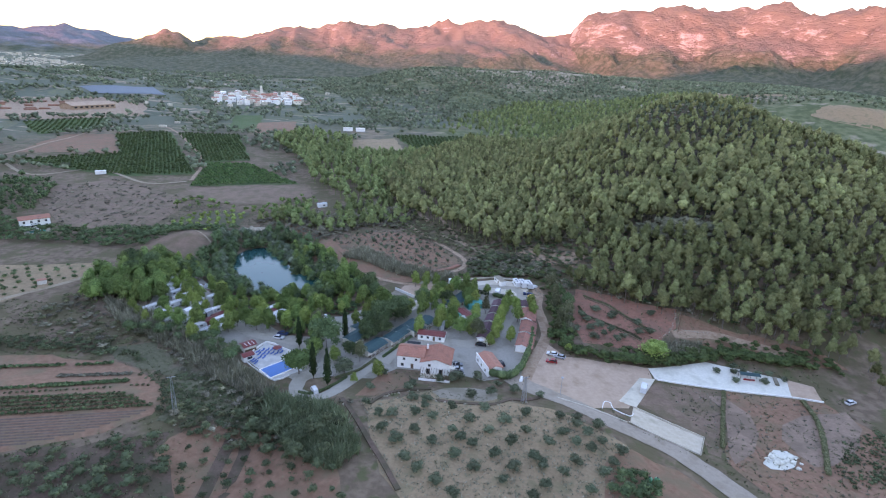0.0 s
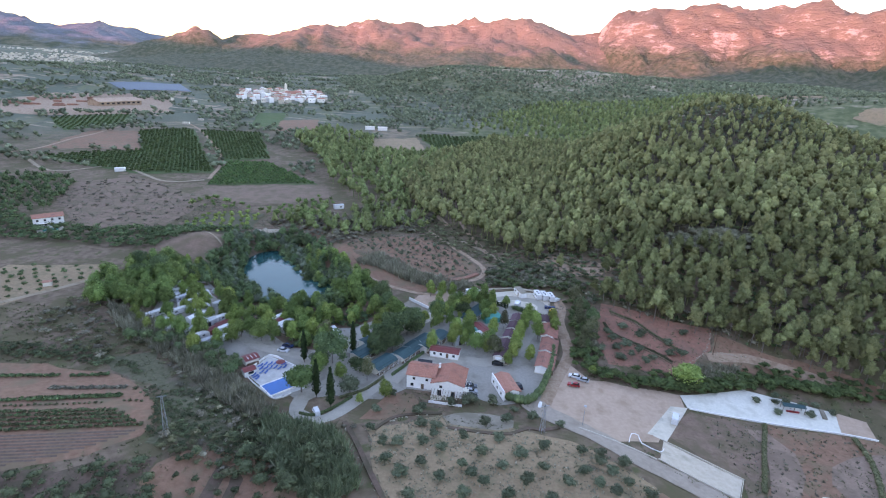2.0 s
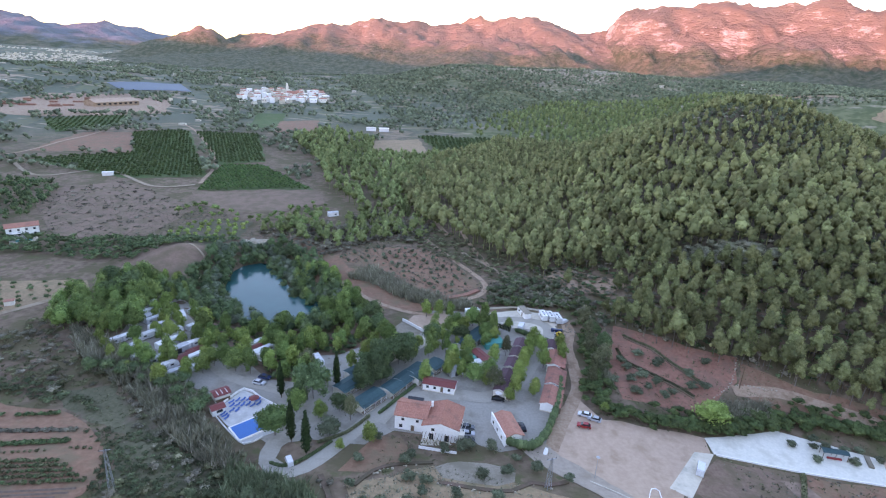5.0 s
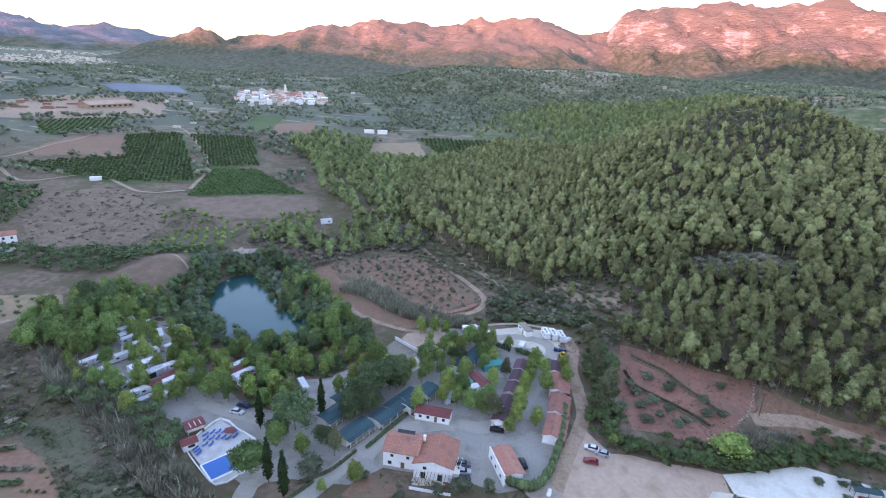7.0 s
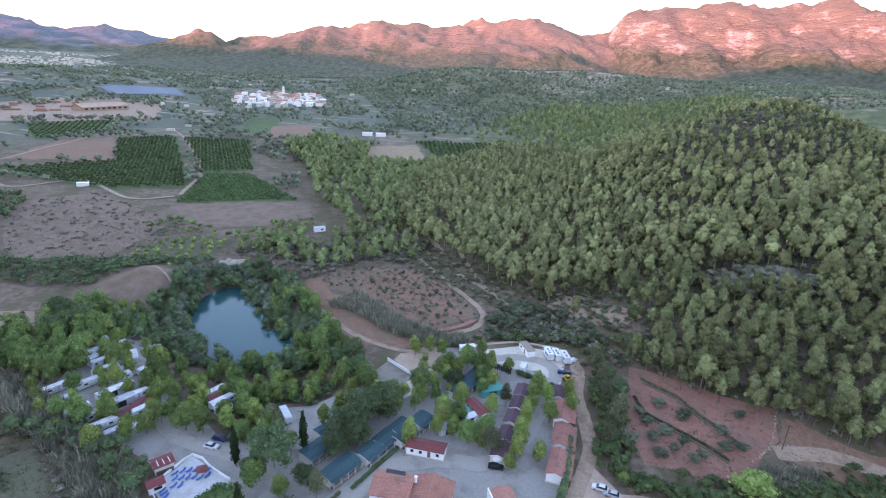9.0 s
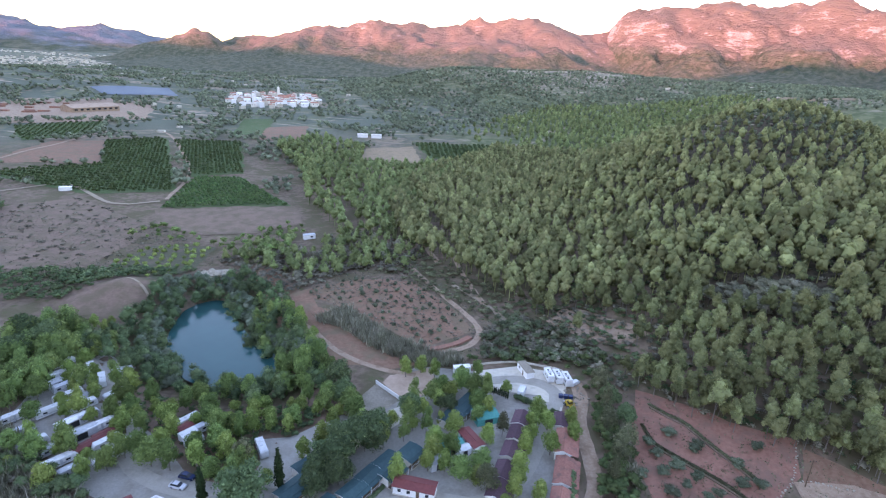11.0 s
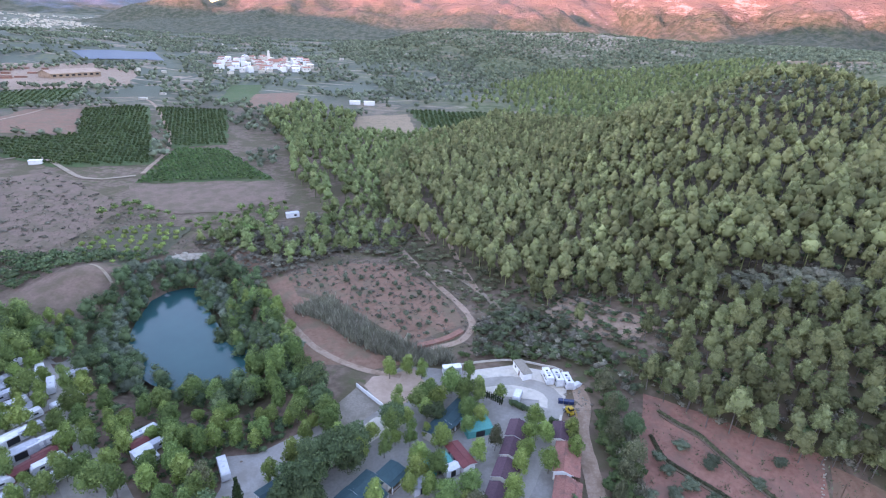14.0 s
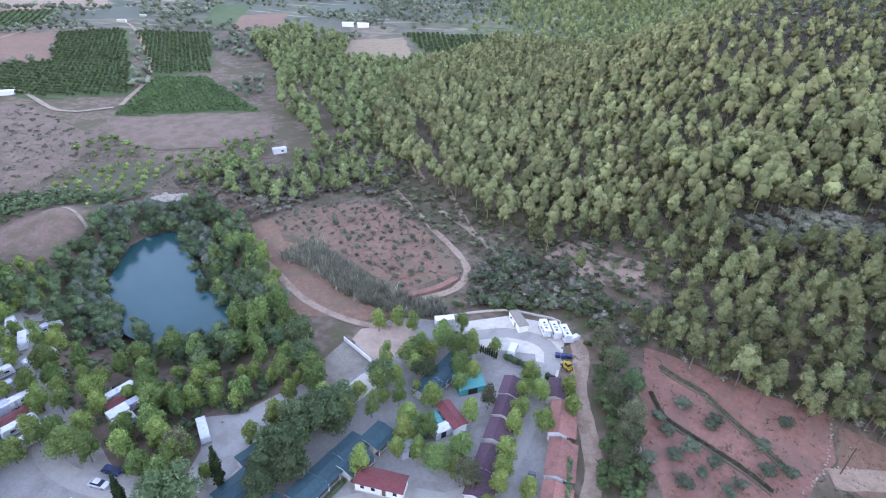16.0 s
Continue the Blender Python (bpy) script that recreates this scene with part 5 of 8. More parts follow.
forest("stream_thicket", scatter(STREAM, 260, 15, 1.8, [REDTERR]), "dark green thicket along the stream", ORCHARD, 71, h=(1.6, 3.6), w=(2.4, 4.6), maker=round_lobes, leaves=90, size=0.34, core=0.86, trunk=False, category="bushes")
FARV = [(-1500, 1500), (-500, 450), (-130, 420), (-40, 720), (20, 860), (1000, 1000), (1200, 1700), (0, 2000), (-1000, 2100)]
def clumped(c, level=0.0):
    """Keeps the places that fall in groves and along strips."""
    g = wobble(c[:, 0], c[:, 1], 70.0, 1.3) + 0.6 * wobble(c[:, 0], c[:, 1], 26.0, 4.4)
    return c[g > level]


CLEAR = [[(-380, 464), (-314, 521), (-372, 623), (-320, 655), (-207, 443), (-265, 421)], [(-215, 493), (-178, 500), (-109, 416), (-195, 395)], [(-401, 498), (-318, 522), (-373, 623), (-420, 606)],
         [(-313, 655), (-239, 665), (-180, 513), (-219, 493)], [(-305, 853), (-267, 871), (-228, 719), (-266, 702)], [(-95, 670), (-42, 709), (-18, 569), (-87, 573)], [(-44, 735), (54, 729), (41, 634), (-17, 636)],
         [(-249, 784), (-202, 823), (-175, 698), (-224, 683)], [(-521, 683), (-441, 740), (-408, 660), (-445, 597)], [(-640, 800), (-566, 923), (-480, 890), (-440, 770), (-512, 733)],
         [(-668, 1040), (-573, 1172), (-496, 1066), (-596, 970)], [(-412, 1040), (-450, 1150), (-390, 1250), (-275, 1200), (-227, 1060), (-300, 980)]]
forest("valley_trees", clumped(scatter(FARV, 24000, 16, 5.0, CLEAR)), "scattered dark groves of the far valley", PINE_HAZY, 81, kinds=4, leaves=6, size=2.8, h=(4.5, 8), w=(6, 10), lobes_max=1, trunk=False, core=0.9, maker=ovate_lobes)


# ---- kinds of things ----
def extrude(g, prof, y0, y1, pinch=1.0, level=None):
    """A side outline (x, z) drawn out from y0 to y1; points above level drawn in by pinch."""
    n = len(prof)
    pts = []
    for y in (y0, y1):
        for x, z in prof:
            pts.append((x, y * (pinch if level is not None and z > level else 1.0), z))
    g.add(pts, [tuple(range(n)), tuple(range(2 * n - 1, n - 1, -1))] + [(i, n + i, n + (i + 1) % n, (i + 1) % n) for i in range(n)])
    return g


def wheel(parent, x, y, r=0.32, w=0.2):
    t = part("wheel", Geo().tube((x, y - w / 2, r), (x, y + w / 2, r), r, r, 12), DARK, parent)
    part("rim", Geo().tube((x, y - w / 2 - 0.012, r), (x, y + w / 2 + 0.012, r), r * 0.6, r * 0.6, 10), STEEL, t, "steel rim")
    return t


def pane(parent, name, x, y, z, sx, sy, sz, material=None, frame_=None, label=""):
    """A window or door set proud of a wall, with its frame."""
    o = part(name, Geo().box(x, y, z, sx, sy, sz), material or GLASS, parent, label)
    if frame_:
        g = Geo()
        t = 0.09
        if sx > sy:
            for dz, h in ((-t, t), (sz, t)):
                g.box(x, y, z + dz, sx + 2 * t, sy + 0.05, h)
            for dx in (-1, 1):
                g.box(x + dx * (sx + t) / 2, y, z, t, sy + 0.05, sz)
        else:
            for dz, h in ((-t, t), (sz, t)):
                g.box(x, y, z + dz, sx + 0.05, sy + 2 * t, h)
            for dy in (-1, 1):
                g.box(x, y + dy * (sy + t) / 2, z, sx + 0.05, t, sz)
        part("frame", g, frame_, o)
    return o


def car(x, y, turn, paint, label, size=1.0, van=False):
    t = thing("car", label, "car", "parked cars", m=pose(x, y, ground_z(x, y) + 0.14, 0, 0, turn))
    if van:
        body = [(-2.4, 0.35), (2.35, 0.35), (2.45, 0.95), (1.75, 1.25), (1.25, 2.25), (-2.3, 2.3), (-2.45, 1.9)]
        part("body", extrude(Geo(), body, -0.95, 0.95, 0.93, 1.5), paint, t)
        part("windscreen", Geo().add([(1.72, -0.78, 1.32), (1.72, 0.78, 1.32), (1.32, 0.74, 2.12), (1.32, -0.74, 2.12)], [(0, 1, 2, 3)]), GLASS, t)
        for s in (-1, 1):
            part("window", Geo().box(0.85, s * 0.915, 1.35, 0.8, 0.06, 0.6), GLASS, t)
    else:
        low = [(-2.1, 0.3), (2.1, 0.3), (2.15, 0.62), (2.0, 0.82), (1.0, 0.94), (-1.6, 0.98), (-2.12, 0.9), (-2.18, 0.6)]
        part("body", extrude(Geo(), low, -0.88, 0.88, 0.95, 0.8), paint, t)
        cab = [(1.05, 0.92), (0.35, 1.4), (-1.2, 1.43), (-1.85, 0.96)]
        part("glasshouse", extrude(Geo(), cab, -0.8, 0.8, 0.8, 1.2), GLASS, t, "dark tinted windows")
        part("roof", extrude(Geo(), [(0.32, 1.4), (0.2, 1.47), (-1.1, 1.5), (-1.25, 1.43)], -0.64, 0.64), paint, t)
        for s in (-1, 1):
            part("headlight", Geo().box(2.08, s * 0.62, 0.62, 0.12, 0.34, 0.14), STEEL, t)
            part("taillight", Geo().box(-2.13, s * 0.66, 0.66, 0.1, 0.26, 0.16), REDP, t)
    for wx in (-1.3, 1.32):
        for s in (-1, 1):
            wheel(t, wx, s * 0.8)
    if size != 1.0:
        t.scale = (size,) * 3
    return t


def caravan(x, y, turn, length=5.6, label="white touring caravan parked on its pitch", skin=None):
    t = thing("caravan", label, "caravan", "caravans of the campsite", m=pose(x, y, ground_z(x, y) + 0.06, 0, 0, turn))
    a = length / 2
    prof = [(-a, 0.5), (a - 0.1, 0.5), (a, 1.0), (a - 0.25, 2.2), (a - 0.7, 2.55), (-a + 0.6, 2.58), (-a + 0.15, 2.3), (-a - 0.02, 1.2)]
    part("body", extrude(Geo(), prof, -1.12, 1.12, 0.94, 2.4), skin or PANEL, t)
    for s in (-1, 1):
        for wx in (-a * 0.55, a * 0.4):
            part("window", Geo().box(wx, s * 1.1, 1.35, 1.1, 0.07, 0.55), GLASS, t)
        part("stripe", Geo().box(0, s * 1.115, 1.02, length * 0.86, 0.03, 0.14), STEEL, t, "grey trim stripe")
        wheel(t, -0.1, s * 1.0, 0.33)
    part("door", Geo().box(a * 0.02, -1.13, 0.62, 0.6, 0.05, 1.75), CANVAS, t)
    part("roof_hatch", Geo().box(-a * 0.2, 0, 2.57, 0.6, 0.6, 0.1, 0, 0.85), CANVAS, t)
    part("drawbar", Geo().tube((a - 0.1, -0.5, 0.5), (a + 1.1, 0, 0.5), 0.05, 0.05, 4).tube((a - 0.1, 0.5, 0.5), (a + 1.1, 0, 0.5), 0.05, 0.05, 4), STEEL, t)
    return t


def awning(x, y, turn, sx, sy, material, label, h=2.3):
    t = thing("awning_tent", label, "tent", "tents and awnings", m=pose(x, y, ground_z(x, y) + 0.06, 0, 0, turn))
    part("roof", Geo().gable(0, 0, h, sx + 0.2, sy + 0.2, 0.5, 0.05), material, t)
    part("wall", Geo().walls_gable(0, 0, 0, sx, sy, h - 0.06, 0.44), material, t)
    part("flap", Geo().box(0, -sy / 2 - 0.03, 0.05, sx * 0.35, 0.04, h - 0.4), DARK, t, "dark open front flap")
    return t


def motorhome(x, y, turn):
    t = thing("motorhome", "white motorhome parked in a row", "motorhome", "motorhomes on the plaza", m=pose(x, y, ground_z(x, y) + 0.14, 0, 0, turn))
    prof = [(-3.4, 0.45), (2.2, 0.45), (3.1, 0.5), (3.15, 1.1), (2.45, 1.45), (2.2, 2.0), (2.7, 2.15), (2.55, 2.95), (-3.4, 3.0), (-3.5, 1.2)]
    part("body", extrude(Geo(), prof, -1.12, 1.12), PANEL, t)
    part("windscreen", Geo().add([(2.5, -0.9, 1.47), (2.5, 0.9, 1.47), (2.26, 0.85, 1.98), (2.26, -0.85, 1.98)], [(0, 1, 2, 3)]), GLASS, t)
    for s in (-1, 1):
        for wx, w in ((-2.2, 1.1), (-0.3, 1.3)):
            part("window", Geo().box(wx, s * 1.12, 1.6, w, 0.06, 0.55), GLASS, t)
        for wx in (-2.0, 2.1):
            wheel(t, wx, s * 1.0, 0.36)
    for wx in (-2.0, 0.6):
        part("roof_hatch", Geo().box(wx, 0.1, 2.98, 0.7, 0.7, 0.14, 0, 0.85), GLASS, t)
    part("roof_box", Geo().box(-0.7, 0, 3.0, 0.9, 1.2, 0.2, 0, 0.9), CANVAS, t)
    return t


def cabin(x, y, turn, sx, sy, sz, rise, roof, wall, label, name="bungalow", group="bungalow rows", veranda=1.6, post=None, rails=True):
    """A small holiday home with a covered veranda along one long side."""
    t = thing(name, label, "bungalow", group, m=pose(x, y, ground_z(x, y) + 0.06, 0, 0, turn))
    part("plinth", Geo().box(0, -veranda / 2, -0.5, sx, sy + veranda, 0.75), CONCRETE, t)
    part("wall", Geo().walls_gable(0, 0, 0.25, sx - 0.3, sy - 0.3, sz - 0.25, rise * 0.92), wall, t)
    part("roof", Geo().gable(0, 0, sz + 0.06, sx + 0.35, sy + 0.5, rise, 0.12), roof, t)
    part("ridge_cap", Geo().box(0, 0, sz + rise + 0.03, sx + 0.36, 0.26, 0.08), roof, t)
    for e in (-1, 1):
        part("bargeboard", Geo().add([(e * (sx / 2 + 0.19), -sy / 2 - 0.26, sz - 0.1), (e * (sx / 2 + 0.19), 0, sz + rise - 0.08), (e * (sx / 2 + 0.19), sy / 2 + 0.26, sz - 0.1),
                                      (e * (sx / 2 + 0.19), sy / 2 + 0.26, sz + 0.06), (e * (sx / 2 + 0.19), 0, sz + rise + 0.08), (e * (sx / 2 + 0.19), -sy / 2 - 0.26, sz + 0.06)],
                                     [(0, 1, 4, 5), (1, 2, 3, 4)]), WHITE, t, "white bargeboard")
    n = max(2, int(sx / 2.4))
    for i in range(n):
        u = (i + 0.5) / n * (sx - 1.2) - (sx - 1.2) / 2
        kind = "door" if i == n // 2 else "window"
        pane(t, kind, u, -sy / 2 + 0.13, 0.3 if kind == "door" else 1.1, 0.9, 0.06, 2.0 if kind == "door" else 1.0, TIMBER if kind == "door" else GLASS, WHITE)
        pane(t, "window", u, sy / 2 - 0.13, 1.2, 0.8, 0.06, 0.8, GLASS, WHITE)
    if veranda:
        part("veranda_floor", Geo().box(0, -sy / 2 - veranda / 2, 0.25, sx, veranda, 0.08), TIMBER, t)
        for i in range(n + 1):
            u = i / n * (sx - 0.3) - (sx - 0.3) / 2
            part("post", Geo().box(u, -sy / 2 - veranda + 0.1, 0.3, 0.12, 0.12, sz - 0.45), post or TIMBER, t)
        part("veranda_roof", Geo().add([(-sx / 2, -sy / 2 - 0.1, sz - 0.02), (sx / 2, -sy / 2 - 0.1, sz - 0.02), (sx / 2, -sy / 2 - veranda, sz - 0.3), (-sx / 2, -sy / 2 - veranda, sz - 0.3),
                                       (-sx / 2, -sy / 2 - 0.1, sz - 0.1), (sx / 2, -sy / 2 - 0.1, sz - 0.1), (sx / 2, -sy / 2 - veranda, sz - 0.38), (-sx / 2, -sy / 2 - veranda, sz - 0.38)],
                                      [(0, 3, 2, 1), (4, 5, 6, 7), (2, 3, 7, 6), (0, 1, 5, 4), (0, 4, 7, 3), (1, 2, 6, 5)]), roof, t)
        if rails:
            part("rail", Geo().box(0, -sy / 2 - veranda + 0.1, 1.15, sx, 0.07, 0.07).box(0, -sy / 2 - veranda + 0.1, 0.65, sx, 0.05, 0.05), post or TIMBER, t)
    return t


def lattice_mast(x, y, h, label):
    t = thing("pylon", label, "pylon", m=pose(x, y, ground_z(x, y), 0, 0, 20))
    for a, b in ((-1, -1), (1, -1), (1, 1), (-1, 1)):
        part("leg", Geo().tube((a * 0.62, b * 0.62, -0.3), (a * 0.2, b * 0.2, h), 0.075, 0.05, 4), STEEL, t)
    n = 9
    for i in range(n):
        w0, w1 = 0.62 - 0.42 * i / n, 0.62 - 0.42 * (i + 1) / n
        z0, z1 = h * i / n, h * (i + 1) / n
        g = Geo()
        for k in range(4):
            (a, b), (c, d) = [((-1, -1), (1, -1), (1, 1), (-1, 1))[j % 4] for j in (k, k + 1)]
            s = (i + k) % 2
            p, q = ((a * w0, b * w0, z0), (c * w1, d * w1, z1)) if s else ((c * w0, d * w0, z0), (a * w1, b * w1, z1))
            g.tube(p, q, 0.035, 0.035, 3)
        part("brace", g, STEEL, t)
    part("crossarm", Geo().box(0, 0, h - 0.25, 2.6, 0.14, 0.14), STEEL, t)
    for u in (-1.2, 0, 1.2):
        part("insulator", Geo().disc(u, 0, h - 0.1, 0.09, 0.4, 8, 0.6), DARK, t)
    return t


def wall_line(name, pts, h, thick, material, label, sharp=False):
    """A low wall that follows the ground, in one mesh; sharp keeps its corners."""
    line = [Vector((*p, 0)) for p in pts] if sharp else smooth_line(pts, 3.0)
    g = Geo()
    prev = None
    for i, p in enumerate(line):
        d = (line[min(i + 1, len(line) - 1)] - line[max(i - 1, 0)]).normalized()
        s = Vector((d.y, -d.x, 0)) * thick / 2
        z = ground_z(p.x, p.y)
        row = [(p.x + s.x, p.y + s.y, z - 0.4), (p.x - s.x, p.y - s.y, z - 0.4), (p.x - s.x * 0.9, p.y - s.y * 0.9, z + h), (p.x + s.x * 0.9, p.y + s.y * 0.9, z + h)]
        if prev:
            n = len(g.v)
            g.v.extend(prev + row)
            g.f.extend([(n + 3, n + 2, n + 6, n + 7), (n + 2, n + 1, n + 5, n + 6), (n, n + 3, n + 7, n + 4)])
            if i in (1, len(line) - 1):
                g.f.append((n, n + 1, n + 2, n + 3) if i == 1 else (n + 7, n + 6, n + 5, n + 4))
        prev = row
    return tagged(new(name, g.mesh(name, material)), label, "wall", kind="structure")


def hedge(pts, h, w, leaf, label, seed):
    """A clipped hedge as one leafy mesh along a line."""
    line = smooth_line(pts, w * 0.42)
    vs, fs, n = [], [], 0
    for i, p in enumerate(line):
        v, f = crown(seed + i, [(0, 0, h * 0.5, w * 0.5, h * 0.54)], 60, 0.26, 0.92)
        vs.append(v + (p.x, p.y, ground_z(p.x, p.y)))
        fs.append(f + n)
        n += len(v)
    return tagged(new("hedge", fast_mesh("hedge", np.concatenate(vs), np.concatenate(fs), leaf)), label, "hedge")


# ---- the main house by the entrance ----
def main_house():
    t = thing("house", "white two-storey house with red clay tile roofs", "house", m=pose(-1.6, 127.0, ground_z(-1, 127), 0, 0, -9))
    part("wall", Geo().walls_gable(-5.3, 0.6, -0.6, 9.6, 8.2, 5.6, 1.5), WHITE, t)
    part("wall", Geo().walls_gable(4.2, -0.2, -0.6, 10.4, 11.2, 5.1, 1.5, False), WHITE, t)
    for x, y, z, sx, sy, rise, along_x in ((-5.3, 0.6, 5.1, 10.2, 9.2, 1.68, True), (4.2, -0.2, 4.6, 11.4, 12.0, 1.65, False)):
        roof = part("roof", Geo().gable(x, y, z, sx, sy, rise, 0.18, along_x), TILE, t, "faded red clay tiles")
        n = int((sx if along_x else sy) / 0.55)
        for s in (-1, 1):
            g = Geo()
            for i in range(n):
                if along_x:
                    u = x - sx / 2 + (i + 0.5) * sx / n
                    g.tube((u, y + s * (sy / 2 + 0.02), z + 0.02), (u, y + s * 0.1, z + rise - 0.02), 0.085, 0.085, 5)
                else:
                    u = y - sy / 2 + (i + 0.5) * sy / n
                    g.tube((x + s * (sx / 2 + 0.02), u, z + 0.02), (x + s * 0.1, u, z + rise - 0.02), 0.085, 0.085, 5)
            part("tile_sheet", g, TILE, roof)
        ends = ((x - sx / 2, y, z + rise), (x + sx / 2, y, z + rise)) if along_x else ((x, y - sy / 2, z + rise), (x, y + sy / 2, z + rise))
        part("ridge_tile", Geo().tube(*ends, 0.16, 0.16, 8), TILE, roof)
    for x in (-7.6, -3.2):
        pane(t, "window", x, -3.52, 3.3, 0.85, 0.1, 0.9, GLASS, OFFWHITE)
    pane(t, "window", -8.2, -3.52, 0.8, 1.0, 0.1, 1.1, GLASS, OFFWHITE)
    pane(t, "door", -4.6, -3.53, -0.1, 1.0, 0.1, 2.1, TIMBER, OFFWHITE)
    pane(t, "window", 2.0, -5.82, 3.0, 0.9, 0.1, 0.95, GLASS, OFFWHITE)
    for x in (1.6, 6.2):
        pane(t, "door", x, -5.82, 0.0, 1.3, 0.1, 2.1, GLASS, OFFWHITE)
    for y in (-3.2, 2.6):
        pane(t, "window", 9.42, y, 2.9, 0.1, 1.0, 1.1, GLASS, OFFWHITE)
    part("stair_rail", Geo().tube((9.9, -4.6, 3.3), (9.9, 3.4, 1.0), 0.05, 0.05, 5).tube((11.0, -4.6, 3.3), (11.0, 3.4, 1.0), 0.05, 0.05, 5), WHITE, t)
    part("chimney", Geo().box(0.2, 2.2, 5.6, 0.6, 0.6, 1.6).box(0.2, 2.2, 7.2, 0.75, 0.75, 0.15), WHITE, t, "white chimney")
    part("solar_panel", Geo().add([(-7.6, 2.2, 6.95), (-2.6, 2.2, 6.95), (-2.6, 2.8, 7.7), (-7.6, 2.8, 7.7), (-7.6, 2.3, 6.9), (-2.6, 2.3, 6.9), (-2.6, 2.9, 7.65), (-7.6, 2.9, 7.65)],
                                  [(0, 1, 2, 3), (7, 6, 5, 4), (0, 3, 7, 4), (1, 5, 6, 2), (2, 6, 7, 3), (0, 4, 5, 1)]), GLASS, t, "dark sloping solar panel")
    part("terrace", Geo().box(4.4, -8.1, -1.2, 11.0, 4.6, 1.2), CONCRETE, t, "raised concrete terrace")
    part("terrace_wall", Geo().box(4.4, -10.45, -1.2, 11.0, 0.2, 2.1), WHITE, t)
    for i in range(6):
        part("pergola_post", Geo().box(-0.8 + i * 2.1, -10.2, 0.0, 0.14, 0.14, 2.4), TIMBER, t)
    for i in range(12):
        part("pergola_beam", Geo().box(-0.9 + i * 0.96, -8.0, 2.4, 0.1, 4.8, 0.14), TIMBER, t)
    for i in range(7):
        part("stair", Geo().box(10.3, -4.5 + i * 0.9, 0.0, 1.6, 0.9, 2.4 - 0.34 * i), OFFWHITE, t)


main_house()


def gate_house():
    t = thing("house", "small white house with a lean clay tile roof", "house", m=pose(21.6, 125.8, ground_z(21.6, 125.8), 0, 0, 16))
    part("wall", Geo().walls_gable(0, 0, -0.4, 5.4, 11.0, 3.2, 1.1, False), WHITE, t)
    part("roof", Geo().gable(0.3, 0, 2.95, 6.4, 11.4, 1.15, 0.16, False), TILE, t)
    part("parapet", Geo().box(-2.75, 0, -0.4, 0.3, 11.8, 4.1), WHITE, t, "white parapet wall")
    for y in (-3.4, 0.2, 3.6):
        pane(t, "window", -2.92, y, 1.1, 0.08, 1.0, 1.0, GLASS, OFFWHITE)
    pane(t, "door", 2.73, 1.0, -0.3, 0.08, 1.1, 2.1, TIMBER, OFFWHITE)
    pane(t, "window", 2.73, -2.6, 1.0, 0.08, 1.2, 1.0, GLASS, OFFWHITE)


gate_house()
cabin(0.8, 146.6, -12, 11.0, 4.4, 2.7, 0.55, TILE_RED, WHITE, "white mobile home with a dark red roof", "mobile_home", "mobile homes", 0)
cabin(15.8, 166.0, -58, 9.0, 3.8, 2.6, 0.5, TILE_RED, WHITE, "white mobile home with a red roof", "mobile_home", "mobile homes", 0)
for x, y, tn in ((36.5, 142.5, 73), (39.8, 154.3, 75), (42.2, 166.4, 76)):
    cabin(x + 0.6, y, tn, 11.0, 4.7, 2.7, 0.9, TILE_OLD, WHITE, "white bungalow with a clay tile roof and veranda", veranda=2.0)
cabin(43.6, 176.2, 76, 7.0, 4.4, 2.5, 0.8, PURPLE, OFFWHITE, "bungalow with a mauve shingle roof", veranda=1.2)
for x, y, tn in ((31.4, 176.5, 72), (29.3, 169.3, 72), (26.8, 161.7, 71), (24.1, 153.6, 71), (21.9, 146.6, 71)):
    cabin(x, y, tn, 6.9, 4.6, 2.5, 0.9, PURPLE, OFFWHITE, "wooden cabin with a mauve shingle roof", group="cabin row", veranda=1.5)
for x, y, tn, sx in ((-29.6, 144.0, 56, 10), (-22.0, 136.6, 55, 10.5), (-15.0, 143.8, 56, 7), (-11.4, 149.6, 57, 7), (-7.6, 155.0, 57, 7), (-1.8, 158.8, 56, 6.5), (-6.2, 151.6, 56, 7), (14.4, 183.2, 58, 11),
                     (-28.2, 152.2, 50, 8), (9.6, 176.2, 57, 8)):
    cabin(x, y, tn, sx, 4.4, 2.6, 0.4, TEAL, OFFWHITE, "tent lodge with a dark teal canvas roof and white rails", "tent_lodge", "teal lodge row", 1.4, WHITE)

# ---- caravans, tents, cars ----
CARAVANS = ((-120.6, 188.1), (-114.6, 181.8), (-110.1, 177.4), (-102.9, 173.2), (-98.4, 168.5), (-92.1, 164.6), (-82.2, 152.2), (-88.2, 146.6), (-113.2, 192.8), (-106.2, 187.8), (-104.5, 196.1), (-97.3, 181.5),
                            (-43.2, 159.0), (-127.3, 203.0),
            (-131.5, 209.5), (-105.2, 155.5), (-98.5, 154.0), (-93.5, 149.5), (-86.0, 157.6), (-112.0, 160.0), (-118.6, 166.0), (-70.0, 171.6), (-64.5, 166.6), (-110.5, 170.0), (-124.5, 195.5))
for i, (x, y) in enumerate(CARAVANS):
    caravan(x, y, (54, 56, 52, 234, 55)[i % 5] + (70 if i in (8, 9, 12, 13) else 0), (7.6, 6.4, 8.4)[i % 3], *(("grey weathered static caravan on its pitch", CANVAS) if i % 3 == 1 else ()))
